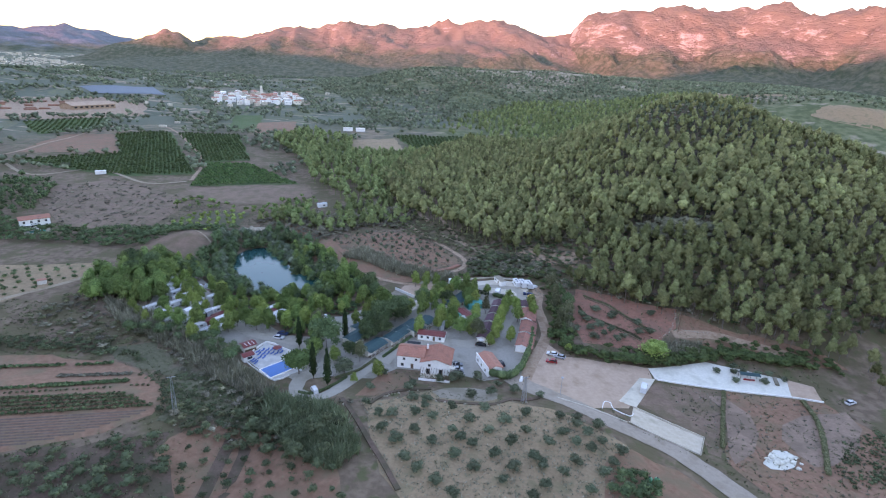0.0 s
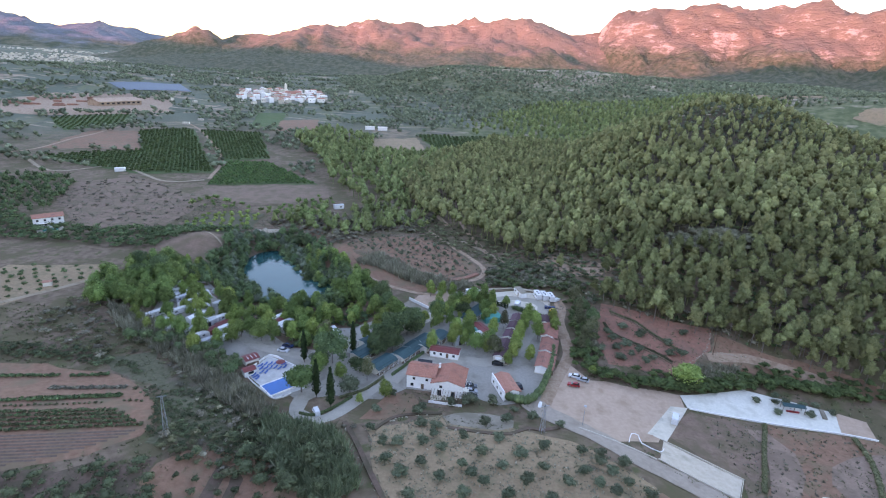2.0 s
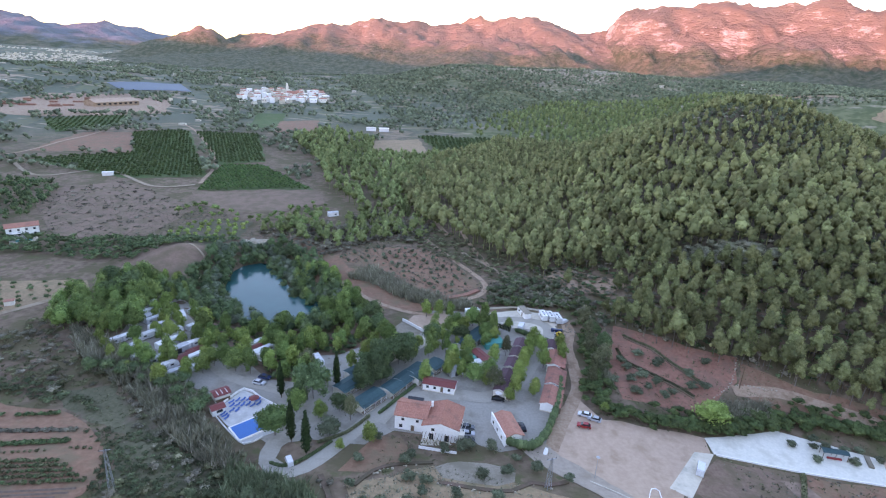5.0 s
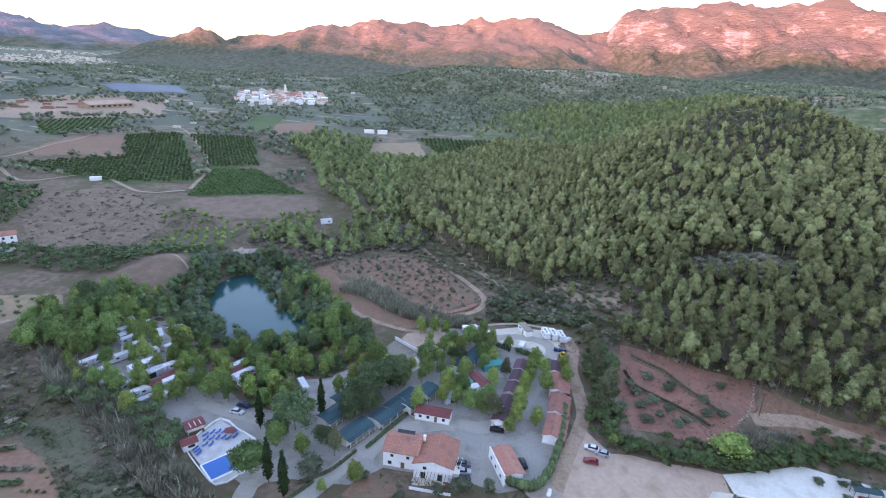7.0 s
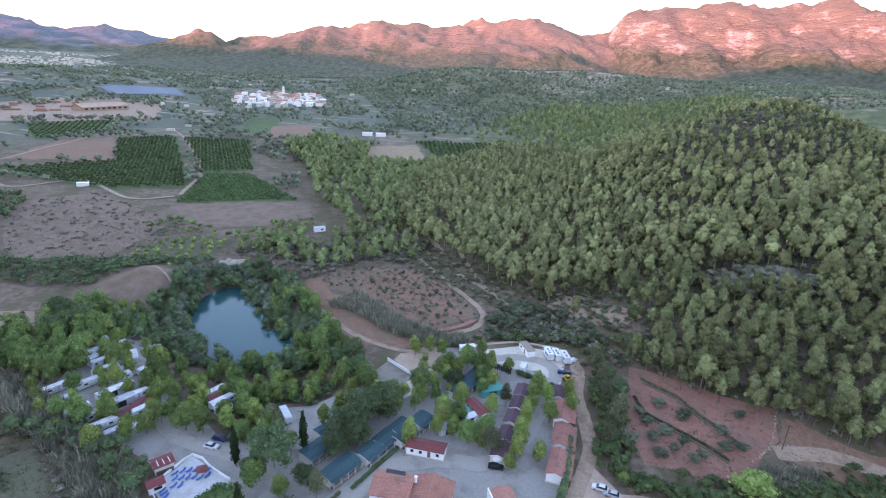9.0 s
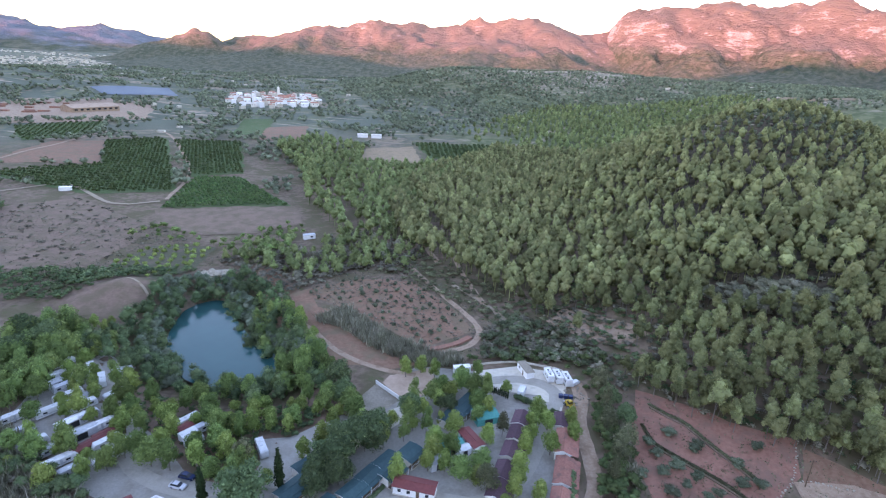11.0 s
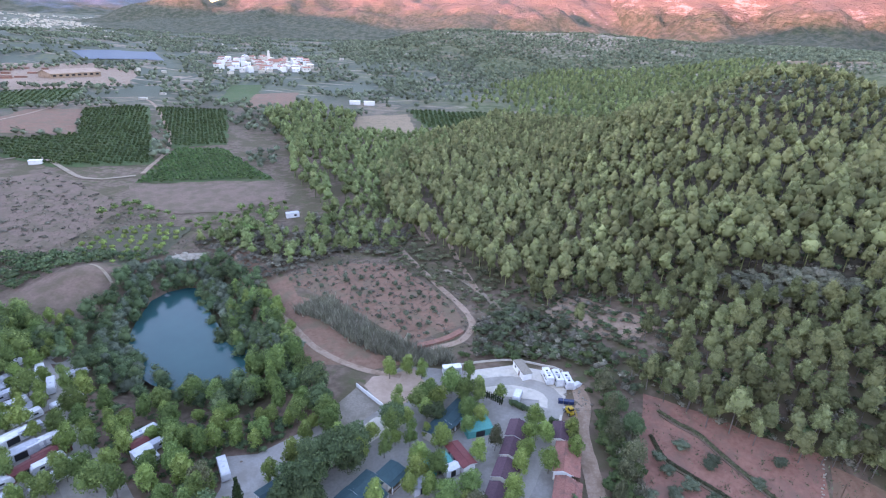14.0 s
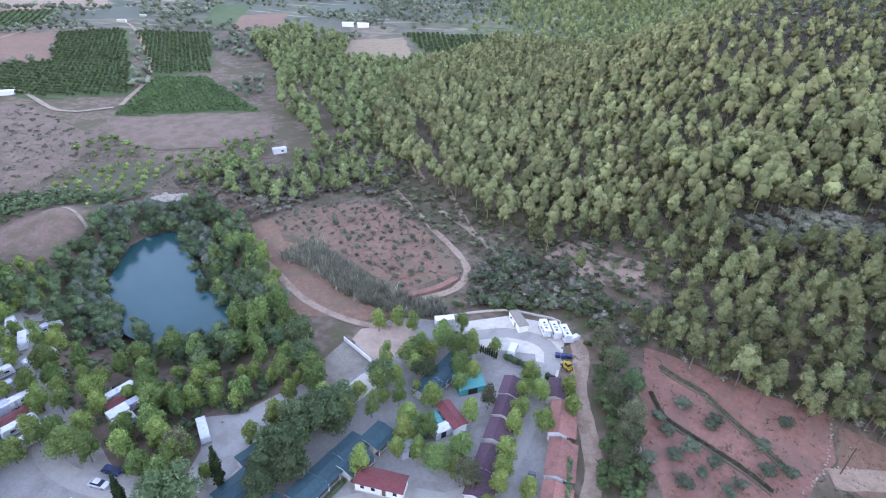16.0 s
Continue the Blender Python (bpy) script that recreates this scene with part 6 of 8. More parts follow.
for x, y, tn, sx, sy, m_, lb in ((20.5, 178.5, 20, 7.5, 6.0, TEALNET, "turquoise shade net over a pitch"), (9.8, 163.6, 32, 7.0, 4.5, TEALNET, "green shade net over a pitch"), (6.0, 156.6, 32, 5.0, 3.4, CANVAS, "grey awning between the trees"),
                                (13.4, 162.0, 32, 4.0, 2.6, PANEL, "white awning between the trees")):
    awning(x, y, tn, sx, sy, m_, lb)
for i, (x, y, m_, lb) in enumerate(((-117.4, 184.8, CANVAS, "long grey canvas awning beside a caravan"), (-106.2, 174.4, CANVAS, "long grey canvas awning beside a caravan"), (-101.0, 165.2, PANEL, "white tent awning on a pitch"),
                                    (-95.4, 160.6, CANVAS, "grey canvas awning on a pitch"), (-87.6, 161.2, TILE_RED, "dark red tent roof on a pitch"), (-89.8, 155.8, TILE_RED, "dark red tent roof on a pitch"),
                                    (-81.0, 157.4, PANEL, "white tent awning on a pitch"), (-63.0, 160.6, PANEL, "white tent under the trees"), (-68.4, 166.2, TILE_RED, "dark red tent roof under the trees"),
                                    (-66.0, 163.4, PANEL, "white tent under the trees"))):
    awning(x, y, 53 + (i % 3) * 3, 8.0 if i < 6 else 4.6, 3.0, m_, lb)
for x, y, tn, k, lb in ((9.9, 126.6, 0, 3, "dark grey parked car by the house"), (9.9, 123.6, 0, 2, "silver parked car by the house"), (9.8, 120.8, 0, 1, "black parked car by the house"), (20.3, 141.9, -8, 1, "black parked car by the wall"),
                        (47.6, 136.2, 160, 0, "white parked car on the sandy yard"), (26.6, 128.2, 100, 1, "dark parked car behind the small house"), (-59.4, 143.8, -12, 0, "white parked estate car"),
                        (-58.6, 147.2, -14, 4, "dark blue parked car"), (34.0, 150.0, 75, 3, "grey parked car on the avenue")):
    car(x, y, tn, PAINTS[k], lb)
car(46.1, 130.6, 165, REDP, "red parked car on the sandy yard")
car(50.2, 134.2, 158, PAINTS[2], "pale blue parked car on the sandy yard")
car(33.6, 192.6, 70, PAINTS[0], "white van parked on the plaza", 1.15, True)
car(76.1, 115.5, 62, PAINTS[0], "white van parked on a concrete pad", 1.1, True)
car(-38.6, 107.0, 120, PAINTS[0], "small white van beside the bend", 0.8, True)
car(150.5, 112.0, 20, PAINTS[0], "white car at the edge of the plots")
for x, y in ((44.0, 202.2), (46.9, 201.2), (49.7, 199.6)):
    motorhome(x, y, 98)


# ---- plaza and yard ----
def plaza_things():
    t = thing("shed", "long white shed with a flat grey roof", "shed", m=pose(36.4, 205.6, ground_z(36, 205), 0, 0, 108))
    part("wall", Geo().box(0, 0, -0.2, 8.0, 3.0, 2.8), WHITE, t)
    part("roof", Geo().box(0, 0, 2.6, 8.3, 3.3, 0.15), GRAVEL, t, "grey-brown flat roof")
    pane(t, "door", -1.0, 1.52, 0, 0.9, 0.06, 2.0, TIMBER, OFFWHITE)
    pane(t, "window", 2.0, 1.52, 1.2, 1.2, 0.06, 0.8, GLASS, OFFWHITE)
    t = thing("container", "pale grey site container", "container", m=pose(13.4, 205.0, ground_z(13, 205), 0, 0, 14))
    part("body", Geo().box(0, 0, 0, 6.0, 2.4, 2.5), PANEL, t)
    for i in range(14):
        part("rib", Geo().box(-2.8 + i * 0.43, -1.22, 0.1, 0.14, 0.06, 2.3), PANEL, t)
    part("roof", Geo().box(0, 0, 2.5, 6.1, 2.5, 0.08), PANEL, t)
    t = thing("covered_boat", "white covered trailer boat on the rubble", "boat", m=pose(52.2, 198.2, ground_z(52, 198), 0, 0, 40))
    part("hull", extrude(Geo(), [(-2, 0.4), (1.4, 0.4), (2.3, 1.0), (1.2, 1.5), (-2.1, 1.3)], -0.95, 0.95, 0.7, 1.2), PANEL, t)
    wheel(t, -0.4, -0.9), wheel(t, -0.4, 0.9)
    for k in range(3):
        t = thing("rubbish_container", "dark blue steel waste container", "container", "waste containers", m=pose(46.4 + k * 1.6, 190.9 - k * 0.2, ground_z(47, 190), 0, 0, -6))
        part("body", Geo().box(0, 0, 0.15, 1.35, 1.1, 1.15, 0, 1.1), PAINTS[4], t)
        part("lid", Geo().box(0, 0, 1.3, 1.5, 1.25, 0.1, 0, 0.9), PAINTS[4], t)
    t = thing("digger", "yellow digger parked on the rubble", "digger", m=pose(48.2, 186.4, ground_z(48, 186), 0, 0, 115))
    part("chassis", Geo().box(0, 0, 0.5, 3.0, 1.4, 0.6), YELLOW, t)
    part("cab", Geo().box(-0.4, 0, 1.1, 1.3, 1.2, 1.5, 0, 0.9), YELLOW, t)
    part("window", Geo().box(-0.4, 0, 1.6, 1.25, 1.24, 0.7), GLASS, t)
    part("bonnet", Geo().box(0.9, 0, 1.1, 1.2, 1.0, 0.6), YELLOW, t)
    part("boom", Geo().tube((-1.2, 0, 1.2), (-2.4, 0, 3.0), 0.14, 0.1, 5).tube((-2.4, 0, 3.0), (-3.6, 0, 1.6), 0.1, 0.08, 5), YELLOW, t)
    part("bucket", Geo().box(1.9, 0, 0.3, 0.7, 1.9, 0.7, 0, 0.8), STEEL, t)
    for wx in (-1.0, 1.0):
        for s in (-1, 1):
            wheel(t, wx, s * 0.85, 0.5, 0.35)


plaza_things()
rg = random.Random(9)


def rock(name, x, y, s, label, group, material=None, cat="rock"):
    v, f = ball(int(x * 13 + y * 7) % 9999, 0.22)
    me = fast_mesh(name, v * (s, s * rg.uniform(0.7, 1.2), s * 0.7) + (0, 0, s * 0.3), f, material or ROCK)
    o = new(name, me)
    o.matrix_basis = pose(x, y, ground_z(x, y), 0, 0, rg.uniform(0, 360))
    return tagged(o, label, cat, group)


# pale boundary stones at the end of the red terraces
for pts in ([(112, 170), (107, 162), (104, 157), (100, 153), (95, 150)], [(105, 156), (111, 155), (117, 153)]):
    for p in smooth_line(pts, 0.9):
        rock("boundary_stone", p.x + rg.gauss(0, 0.25), p.y + rg.gauss(0, 0.25), rg.uniform(0.2, 0.42), "pale limestone boundary stone on red soil", "boundary stones")
for i in range(46):
    rock("rubble_stone", 52 + rg.gauss(0, 2.0), 191 + rg.gauss(0, 4.0), rg.uniform(0.25, 0.55), "grey lump of building rubble", "rubble by the plaza", GRAVEL)
wall_line("wall_gravel", [(84.5, 123.6), (96, 121.4), (107.6, 118.7), (120, 116.6), (131, 114.9), (141, 112.4)], 0.55, 0.35, WHITE, "low whitewashed terrace wall")
wall_line("wall_plot", [(62.6, 94.2), (68, 90.6), (81, 82.6), (86.3, 91), (77, 98.2), (68, 104.4)], 0.4, 0.22, CONCRETE, "low pale wall round a sandy plot", True)
wall_line("wall_road", [(42.1, 105.8), (49, 101), (56.3, 96.6), (62, 93.6)], 0.35, 0.35, CONCRETE, "low pale roadside wall")
wall_line("wall_loop", [(56, 100.4), (58.5, 105.5), (60.5, 105), (60, 101), (64.5, 98), (66.5, 100)], 0.25, 0.22, WHITE, "low white wall in a loop")
wall_line("wall_bocce", [(-16.2, 195.3), (-11.5, 190.6), (-6.8, 186.0)], 1.4, 0.25, WHITE, "white wall of the bowls court")
wall_line("wall_bocce_side", [(-25, 178), (-20.5, 175.4), (-17, 173)], 0.3, 0.2, TIMBER, "low timber edge of the bowls court")
wall_line("wall_camp", [(46, 199.5), (49.8, 206.5), (43, 210), (34, 212.6), (24, 211.4), (14, 208.4)], 0.7, 0.35, CONCRETE, "low concrete wall round the plaza")
wall_line("bank_upper", [(74, 185), (78, 180), (82, 176), (86, 168), (90, 161), (94, 154)], 0.35, 1.2, SOIL_DARK, "dark earth bank between red terraces")
wall_line("bank_lower", [(69, 176), (70, 169), (73, 165), (78, 160), (84, 154), (88, 149)], 0.35, 1.0, SOIL_DARK, "dark earth bank between red terraces")
hedge([(74, 186), (78, 181), (82, 177), (86, 169), (90, 162), (94, 155)], 0.8, 1.2, SCRUB, "weedy strip on the terrace bank", 860)
hedge([(69, 177), (70, 170), (73, 166), (78, 161), (84, 155), (88, 150)], 0.8, 1.1, SCRUB, "weedy strip on the terrace bank", 880)
wall_line("bank_orchard", [(-36, 249), (-24, 236), (-12, 223), (-1, 219), (10, 224), (17, 231)], 0.8, 2.6, REDSOIL, "red earth bank below the orchard")
wall_line("bank_grove", [(1.5, 101.6), (7, 100.4), (13.7, 99.3), (20.4, 99.4), (26.2, 103.6), (30.3, 102.8), (36, 105)], 0.45, 1.3, SOIL_DEEP, "dark earth bank above the olive grove")
wall_line("bank_grove_upper", [(-19.5, 98), (-15.5, 105.3), (-9.6, 108.6), (0.1, 110.4)], 0.5, 1.1, SOIL_DEEP, "dark earth bank under the house")
wall_line("bank_gully", [(-29, 102), (-25.6, 95), (-22.4, 88), (-18.2, 79), (-13.6, 70), (-9, 60)], 0.5, 1.6, SOIL_DEEP, "dark stony bank along the gully")
for pts in ([(1.5, 101), (7, 99.8), (13.7, 98.7), (20.4, 98.8), (26, 103), (31, 102)], [(-28, 100), (-23.4, 89.6), (-18.8, 79.6), (-14.1, 70.7)], [(-17.5, 101), (-12, 107), (-4, 109)]):
    for p in smooth_line(pts, 1.3):
        rock("bank_stone", p.x + rg.gauss(0, 0.5), p.y + rg.gauss(0, 0.5), rg.uniform(0.2, 0.5), "grey fieldstone on an earth bank", "bank stones", ROCK)
patch("ground_house_slope", [(-25, 104.2), (-22, 112), (-17.5, 121), (-9.5, 120.8), (-6, 114), (-9, 109.6), (-17.4, 104.6)], SOIL, "reddish soil below the house", 0.09, 4)
patch("ground_mound", [(-160, 240), (-158, 262), (-140, 276), (-120, 268), (-112, 250), (-125, 232), (-146, 230)], SOIL_DARK, "bare brown spoil mound by the lake", 0.15, 3, 1.2)
strip("road_mound", [(-176, 262), (-160, 266), (-146, 262), (-134, 258), (-124, 250), (-119, 240), (-120, 232)], 1.3, DIRT, "pale worn path round the spoil mound", 0.25, 2.0)
patch("ground_pale_terrace", [(0.6, 108.6), (4, 110.8), (7.4, 111.8), (14.7, 111.6), (20, 110.2), (22.5, 108), (21.8, 103.7), (17.1, 101.4), (10.4, 102.2), (2.8, 103.8)], GRAVEL, "pale dusty terrace above the olives", 0.1)
for i in range(34):
    rock("spoil_lump", 105 + rg.gauss(0, 2.4), 81.8 + rg.gauss(0, 1.7), rg.uniform(0.4, 1.1), "lump of white rubble in a tipped heap", "white rubble heap", WHITEGRAVEL, "rubble")
patch("ground_spoil", [(110, 86), (106, 86.5), (103, 84), (99, 80.5), (100, 78), (104, 77.5), (108, 79), (111.5, 83)], WHITEGRAVEL, "spill of white rubble on brown soil", 0.16, 1.5, 1.2)
patch("ground_outcrop", [(-119, 283), (-113, 288), (-104, 291), (-102, 287), (-110, 282)], ROCK, "white limestone outcrop above the lake", 0.5, 1.5, 0.8)
for i in range(22):
    rock("outcrop_rock", -110 + rg.gauss(0, 4.0), 286 + rg.gauss(0, 1.8), rg.uniform(0.6, 1.7), "white limestone boulder above the lake", "outcrop boulders", ROCK)
hedge([(133, 112), (131, 103), (127, 94), (121, 84), (116, 76)], 1.2, 1.8, SCRUB, "straggly green hedge between brown plots", 8200)
hedge([(107, 117.5), (101, 107), (95, 96), (90, 87)], 0.8, 1.5, SCRUB, "weedy bank between brown plots", 8300)
hedge([(42.9, 154), (42.0, 150), (39.3, 139.6), (35.4, 129.2), (31.8, 122.1), (28.4, 118.8), (24.0, 118.9), (21.4, 120.6)], 3.4, 2.4, DEEP, "tall dark green clipped hedge", 700)
hedge([(31.3, 189.7), (35.2, 187.2), (38.9, 184.4)], 2.2, 1.8, DEEP, "dark green hedge by the plaza", 760)
hedge([(42.2, 182.2), (45.6, 180.0)], 2.2, 1.6, DEEP, "dark green hedge by the avenue", 780)
hedge([(-17.5, 131.5), (-12, 140.5), (-7.5, 147.5)], 1.1, 1.0, DEEP, "low green hedge along the road", 800)
hedge([(-33, 116.5), (-26, 121.5), (-20.5, 129.5)], 1.0, 0.9, SCRUB, "low hedge above the access road", 820)
hedge([(-43.5, 106.6), (-39.4, 105.6), (-35, 109), (-29.6, 117)], 0.9, 0.9, DEEP, "low hedge inside the bend", 840)
for i in range(9):
    x, y = 23.6 + i * 0.62, 192.4 - i * 0.38
    v, f = crown(900 + i, [(0, 0, 1.6, 0.33, 1.7)], 60, 0.22, 0.85)
    o = new("small_cypress", fast_mesh("small_cypress", v, f, CYPRESS))
    o.location = (x, y, ground_z(x, y))
    tagged(o, "slim dark cypress of a planted row", "tree", "cypress row")
lattice_mast(-76.8, 91.5, 11.5, "grey steel lattice power mast")
lattice_mast(30.1, 101.7, 9.5, "pale steel lattice power mast by the grove")
t = thing("street_lamp", "tall steel lamp post beside the yard", "lamp", m=pose(43.8, 107.7, ground_z(43.8, 107.7)))
part("pole", Geo().tube((0, 0, -0.2), (0, 0, 7.0), 0.1, 0.06, 8), STEEL, t)
part("lamp_head", Geo().disc(0, 0, 6.9, 0.55, 0.3, 10, 0.6), STEEL, t)
t = thing("dinghy", "white upturned dinghy leaning by the hedge", "boat", m=pose(32.0, 117.2, ground_z(32, 117), 0, -50, 60))
part("hull", extrude(Geo(), [(-1.6, 0), (1.2, 0), (1.9, 0.35), (-1.6, 0.5)], -0.6, 0.6, 0.6, 0.3), PANEL, t)
t = thing("pergola", "green canopy shelter on the gravel terrace", "shelter", m=pose(121.0, 126.0, ground_z(121, 126), 0, 0, -10))
part("roof", Geo().gable(0, 0, 2.4, 7.4, 2.6, 0.5, 0.08), TEAL, t)
for u in (-3.4, 0, 3.4):
    for s in (-1, 1):
        part("post", Geo().box(u, s * 1.15, -0.2, 0.12, 0.12, 2.6), TIMBER, t)
part("bench", Geo().box(0, -0.7, 0.1, 4.0, 0.5, 0.5), REDP, t, "red bench")
t = thing("trough", "long grey concrete trough on the gravel", "trough", m=pose(131.0, 124.8, ground_z(131, 124), 0, 0, 70))
part("basin", Geo().box(0, 0, 0, 5.5, 1.4, 0.6, 0, 1.0).box(0, 0, 0.6, 5.2, 1.1, 0.05), GRAVEL, t)


# ---- pool ----
def pool_area():
    deck = [(-68, 128), (-63.2, 140), (-50, 132), (-45.6, 121), (-53.6, 114.4)]
    patch("pavement_pool", deck, PALEPAVING, "pale paved pool terrace", 0.16, 5, 0, "pavement")
    wall_line("wall_pool", [(-68.2, 128), (-63.2, 140.2), (-56.5, 136.1), (-49.6, 132)], 0.8, 0.3, WHITE, "low white wall of the pool terrace")
    wall_line("wall_pool_south", [(-68.2, 127.6), (-61, 120.2), (-53.6, 114.2), (-49.4, 117.8)], 0.5, 0.25, WHITE, "low white edge of the pool terrace")
    ox, oy, tn = -53.4, 122.0, 44
    t = thing("swimming_pool", "rectangular swimming pool with clear blue water", "pool", m=pose(ox, oy, max(ground_z(ox + a, oy + b) for a in (-6, 0, 6) for b in (-6, 0, 6)) + 0.26, 0, 0, tn))
    part("water", Geo().box(0, 0, -0.02, 11.6, 6.8, 0.05), POOLBLUE, t)
    g = Geo()
    for x, y, sx, sy in ((0, 3.6, 12.4, 0.4), (0, -3.6, 12.4, 0.4), (6.0, 0, 0.4, 6.8), (-6.0, 0, 0.4, 6.8)):
        g.box(x, y, -1.2, sx, sy, 1.29)
    part("coping", g, WHITE, t)
    part("ladder", Geo().tube((5.2, 3.3, 0), (5.2, 3.3, 0.8), 0.04, 0.04, 5).tube((4.8, 3.3, 0), (4.8, 3.3, 0.8), 0.04, 0.04, 5), STEEL, t)
    for i in range(17):
        row, col = divmod(i, 6)
        x, y = -64.4 + col * 1.55 + row * 0.9, 133.6 - row * 2.5 + col * 0.35 - (0.8 if i % 5 == 0 else 0)
        if i > 13:
            x, y = -64.6 + (i - 14) * 0.9, 126.8 - (i - 14) * 0.9
        l = thing("sun_lounger", "blue plastic sun lounger on the pool terrace", "lounger", "loungers by the pool", m=pose(x, y, ground_z(x, y) + 0.17, 0, 0, 52 + (i * 37) % 23))
        part("seat", Geo().box(-0.3, 0, 0.3, 1.3, 0.62, 0.07), BLUE, l)
        part("backrest", Geo().add([(0.35, -0.31, 0.32), (0.35, 0.31, 0.32), (0.95, 0.31, 0.75), (0.95, -0.31, 0.75), (0.35, -0.31, 0.25), (0.35, 0.31, 0.25), (0.98, 0.31, 0.68), (0.98, -0.31, 0.68)],
                                   [(0, 1, 2, 3), (7, 6, 5, 4), (0, 3, 7, 4), (1, 5, 6, 2), (2, 6, 7, 3), (0, 4, 5, 1)]), BLUE, l)
        for a in (-0.8, 0.3):
            for s in (-1, 1):
                part("leg", Geo().box(a, s * 0.26, 0, 0.06, 0.06, 0.3), BLUE, l)
    u = thing("parasol", "round dark red parasol on the pool terrace", "parasol", m=pose(-57.2, 133.0, ground_z(-57, 133) + 0.17))
    part("pole", Geo().tube((0, 0, 0), (0, 0, 2.3), 0.04, 0.04, 6), STEEL, u)
    part("canopy", Geo().disc(0, 0, 2.1, 1.7, 0.45, 8, 0.06), TILE_RED, u)
    part("base", Geo().disc(0, 0, 0, 0.35, 0.12, 10), CONCRETE, u)
    h = thing("hut", "small pool hut with a dark red roof", "hut", m=pose(-66.6, 127.6, ground_z(-66, 127), 0, 0, 40))
    part("wall", Geo().walls_gable(0, 0, -0.2, 3.8, 2.8, 2.4, 0.6), WHITE, h)
    part("roof", Geo().gable(0, 0, 2.26, 4.4, 3.5, 0.65, 0.1), TILE_RED, h)
    pane(h, "window", 0.3, -1.42, 0.9, 1.8, 0.06, 0.9, GLASS, OFFWHITE)
    s = thing("hut", "red-roofed bar hut with white roof bars", "hut", m=pose(-68.6, 135.0, ground_z(-68, 135), 0, 0, 42))
    part("wall", Geo().box(0, 0, -0.2, 4.6, 3.6, 2.5), OFFWHITE, s)
    part("roof", Geo().gable(0, 0, 2.4, 5.4, 4.6, 0.7, 0.1), TILE_RED, s)
    for k in range(3):
        part("roof_bar", Geo().box(-1.4 + k * 1.4, -1.1, 2.98, 0.16, 2.4, 0.12), WHITE, s)
    part("counter", Geo().box(0, -2.1, 0, 4.2, 0.5, 1.05), TIMBER, s)


pool_area()

# ---- trees of the campsite ----
def many_lobes(rng, h, w):
    """A wide crown of a dozen boughs at different heights."""
    return round_lobes(rng, h, w, 0.3, 7) + [(w * 0.36 * math.cos(a), w * 0.36 * math.sin(a), h * rng.uniform(0.34, 0.62), w * 0.15, h * 0.12) for a in rng.uniform(0, 6.28, 6)]


def variants(seed, n, hh, ww, leaves, size, maker=round_lobes, core=0.74, low=None, top=0.7, rad=0.16):
    out = []
    for k in range(n):
        r = np.random.default_rng(seed + k)
        h, w = r.uniform(*hh), r.uniform(*ww)
        lobes = maker(r, h, w) if low is None else maker(r, h, w, low)
        out.append((lobes, leaves, size, core, top, rad, h))
    return out


plant_broad = tree_kind("plane_tree", "leafy green tree shading the campsite", "tree", BROAD, variants(400, 8, (8.0, 10.6), (5.8, 7.8), 1700, 0.34, ovate_lobes, 0.64), 400)
plant_lime = tree_kind("mulberry_tree", "yellow-green young tree beside the lane", "tree", LIME, variants(440, 5, (5.8, 7.6), (4.2, 5.2), 1300, 0.27, ovate_lobes, 0.64), 440)
plant_big = tree_kind("tall_tree", "large dark green spreading tree", "tree", DEEP, variants(480, 4, (11.0, 13.5), (11.0, 13.5), 2900, 0.48, many_lobes, 0.6), 480)
plant_poplar = tree_kind("poplar_tree", "tall upright green poplar", "tree", BROAD, variants(520, 4, (10.5, 13.0), (4.4, 5.6), 1500, 0.32, ovate_lobes, 0.64), 520)
plant_gum = tree_kind("eucalyptus_tree", "tall grey-brown eucalyptus tree", "tree", SCRUB, variants(560, 4, (10.0, 13.0), (6.0, 8.0), 1500, 0.34, ovate_lobes, 0.5), 560)
plant_olive = tree_kind("olive_tree", "small grey-green olive tree on bare soil", "tree", OLIVE, variants(600, 5, (2.6, 3.2), (3.9, 4.8), 700, 0.2, round_lobes, 0.72, 0.2, 0.5, 0.13), 600)
plant_cypress = tree_kind("cypress_tree", "slim dark green cypress", "tree", CYPRESS, [([(0, 0, 3.2, 1.0, 3.0), (0, 0, 6.0, 0.8, 3.2), (0, 0, 8.6, 0.45, 1.9)], 700, 0.3, 0.85, 0.5, 0.14, 10.0)], 640)
plant_umbrella = tree_kind("stone_pine", "broad umbrella-shaped stone pine by the pool", "tree", FIELDGREEN, [([(0, 0, 4.6, 3.4, 1.5)] + [(2.3 * math.cos(a), 2.3 * math.sin(a), 4.2, 1.9, 1.2) for a in (0, 1.05, 2.1, 3.14, 4.2, 5.24)], 1500, 0.36, 0.82, 0.7, 0.22, 6.0)], 660)
WEST_TREES = [(-110, 183.6), (-102, 169.7), (-121, 207.5), (-106.7, 190.4), (-106.9, 198), (-91, 168.8), (-84.4, 163), (-78.5, 153.3), (-93.4, 153), (-84, 144.5), (-75.4, 153.9), (-69.9, 157), (-70, 150.8), (-64.4, 149.6), (-58, 151.4), (-60.4, 156),
              (-74.9, 169), (-58.1, 165.5), (-50.6, 163.5), (-51.4, 154.6), (-46.4, 153.4), (-50.2, 172.8), (-55, 158.6), (-45.6, 148.6), (-40.6, 162)]
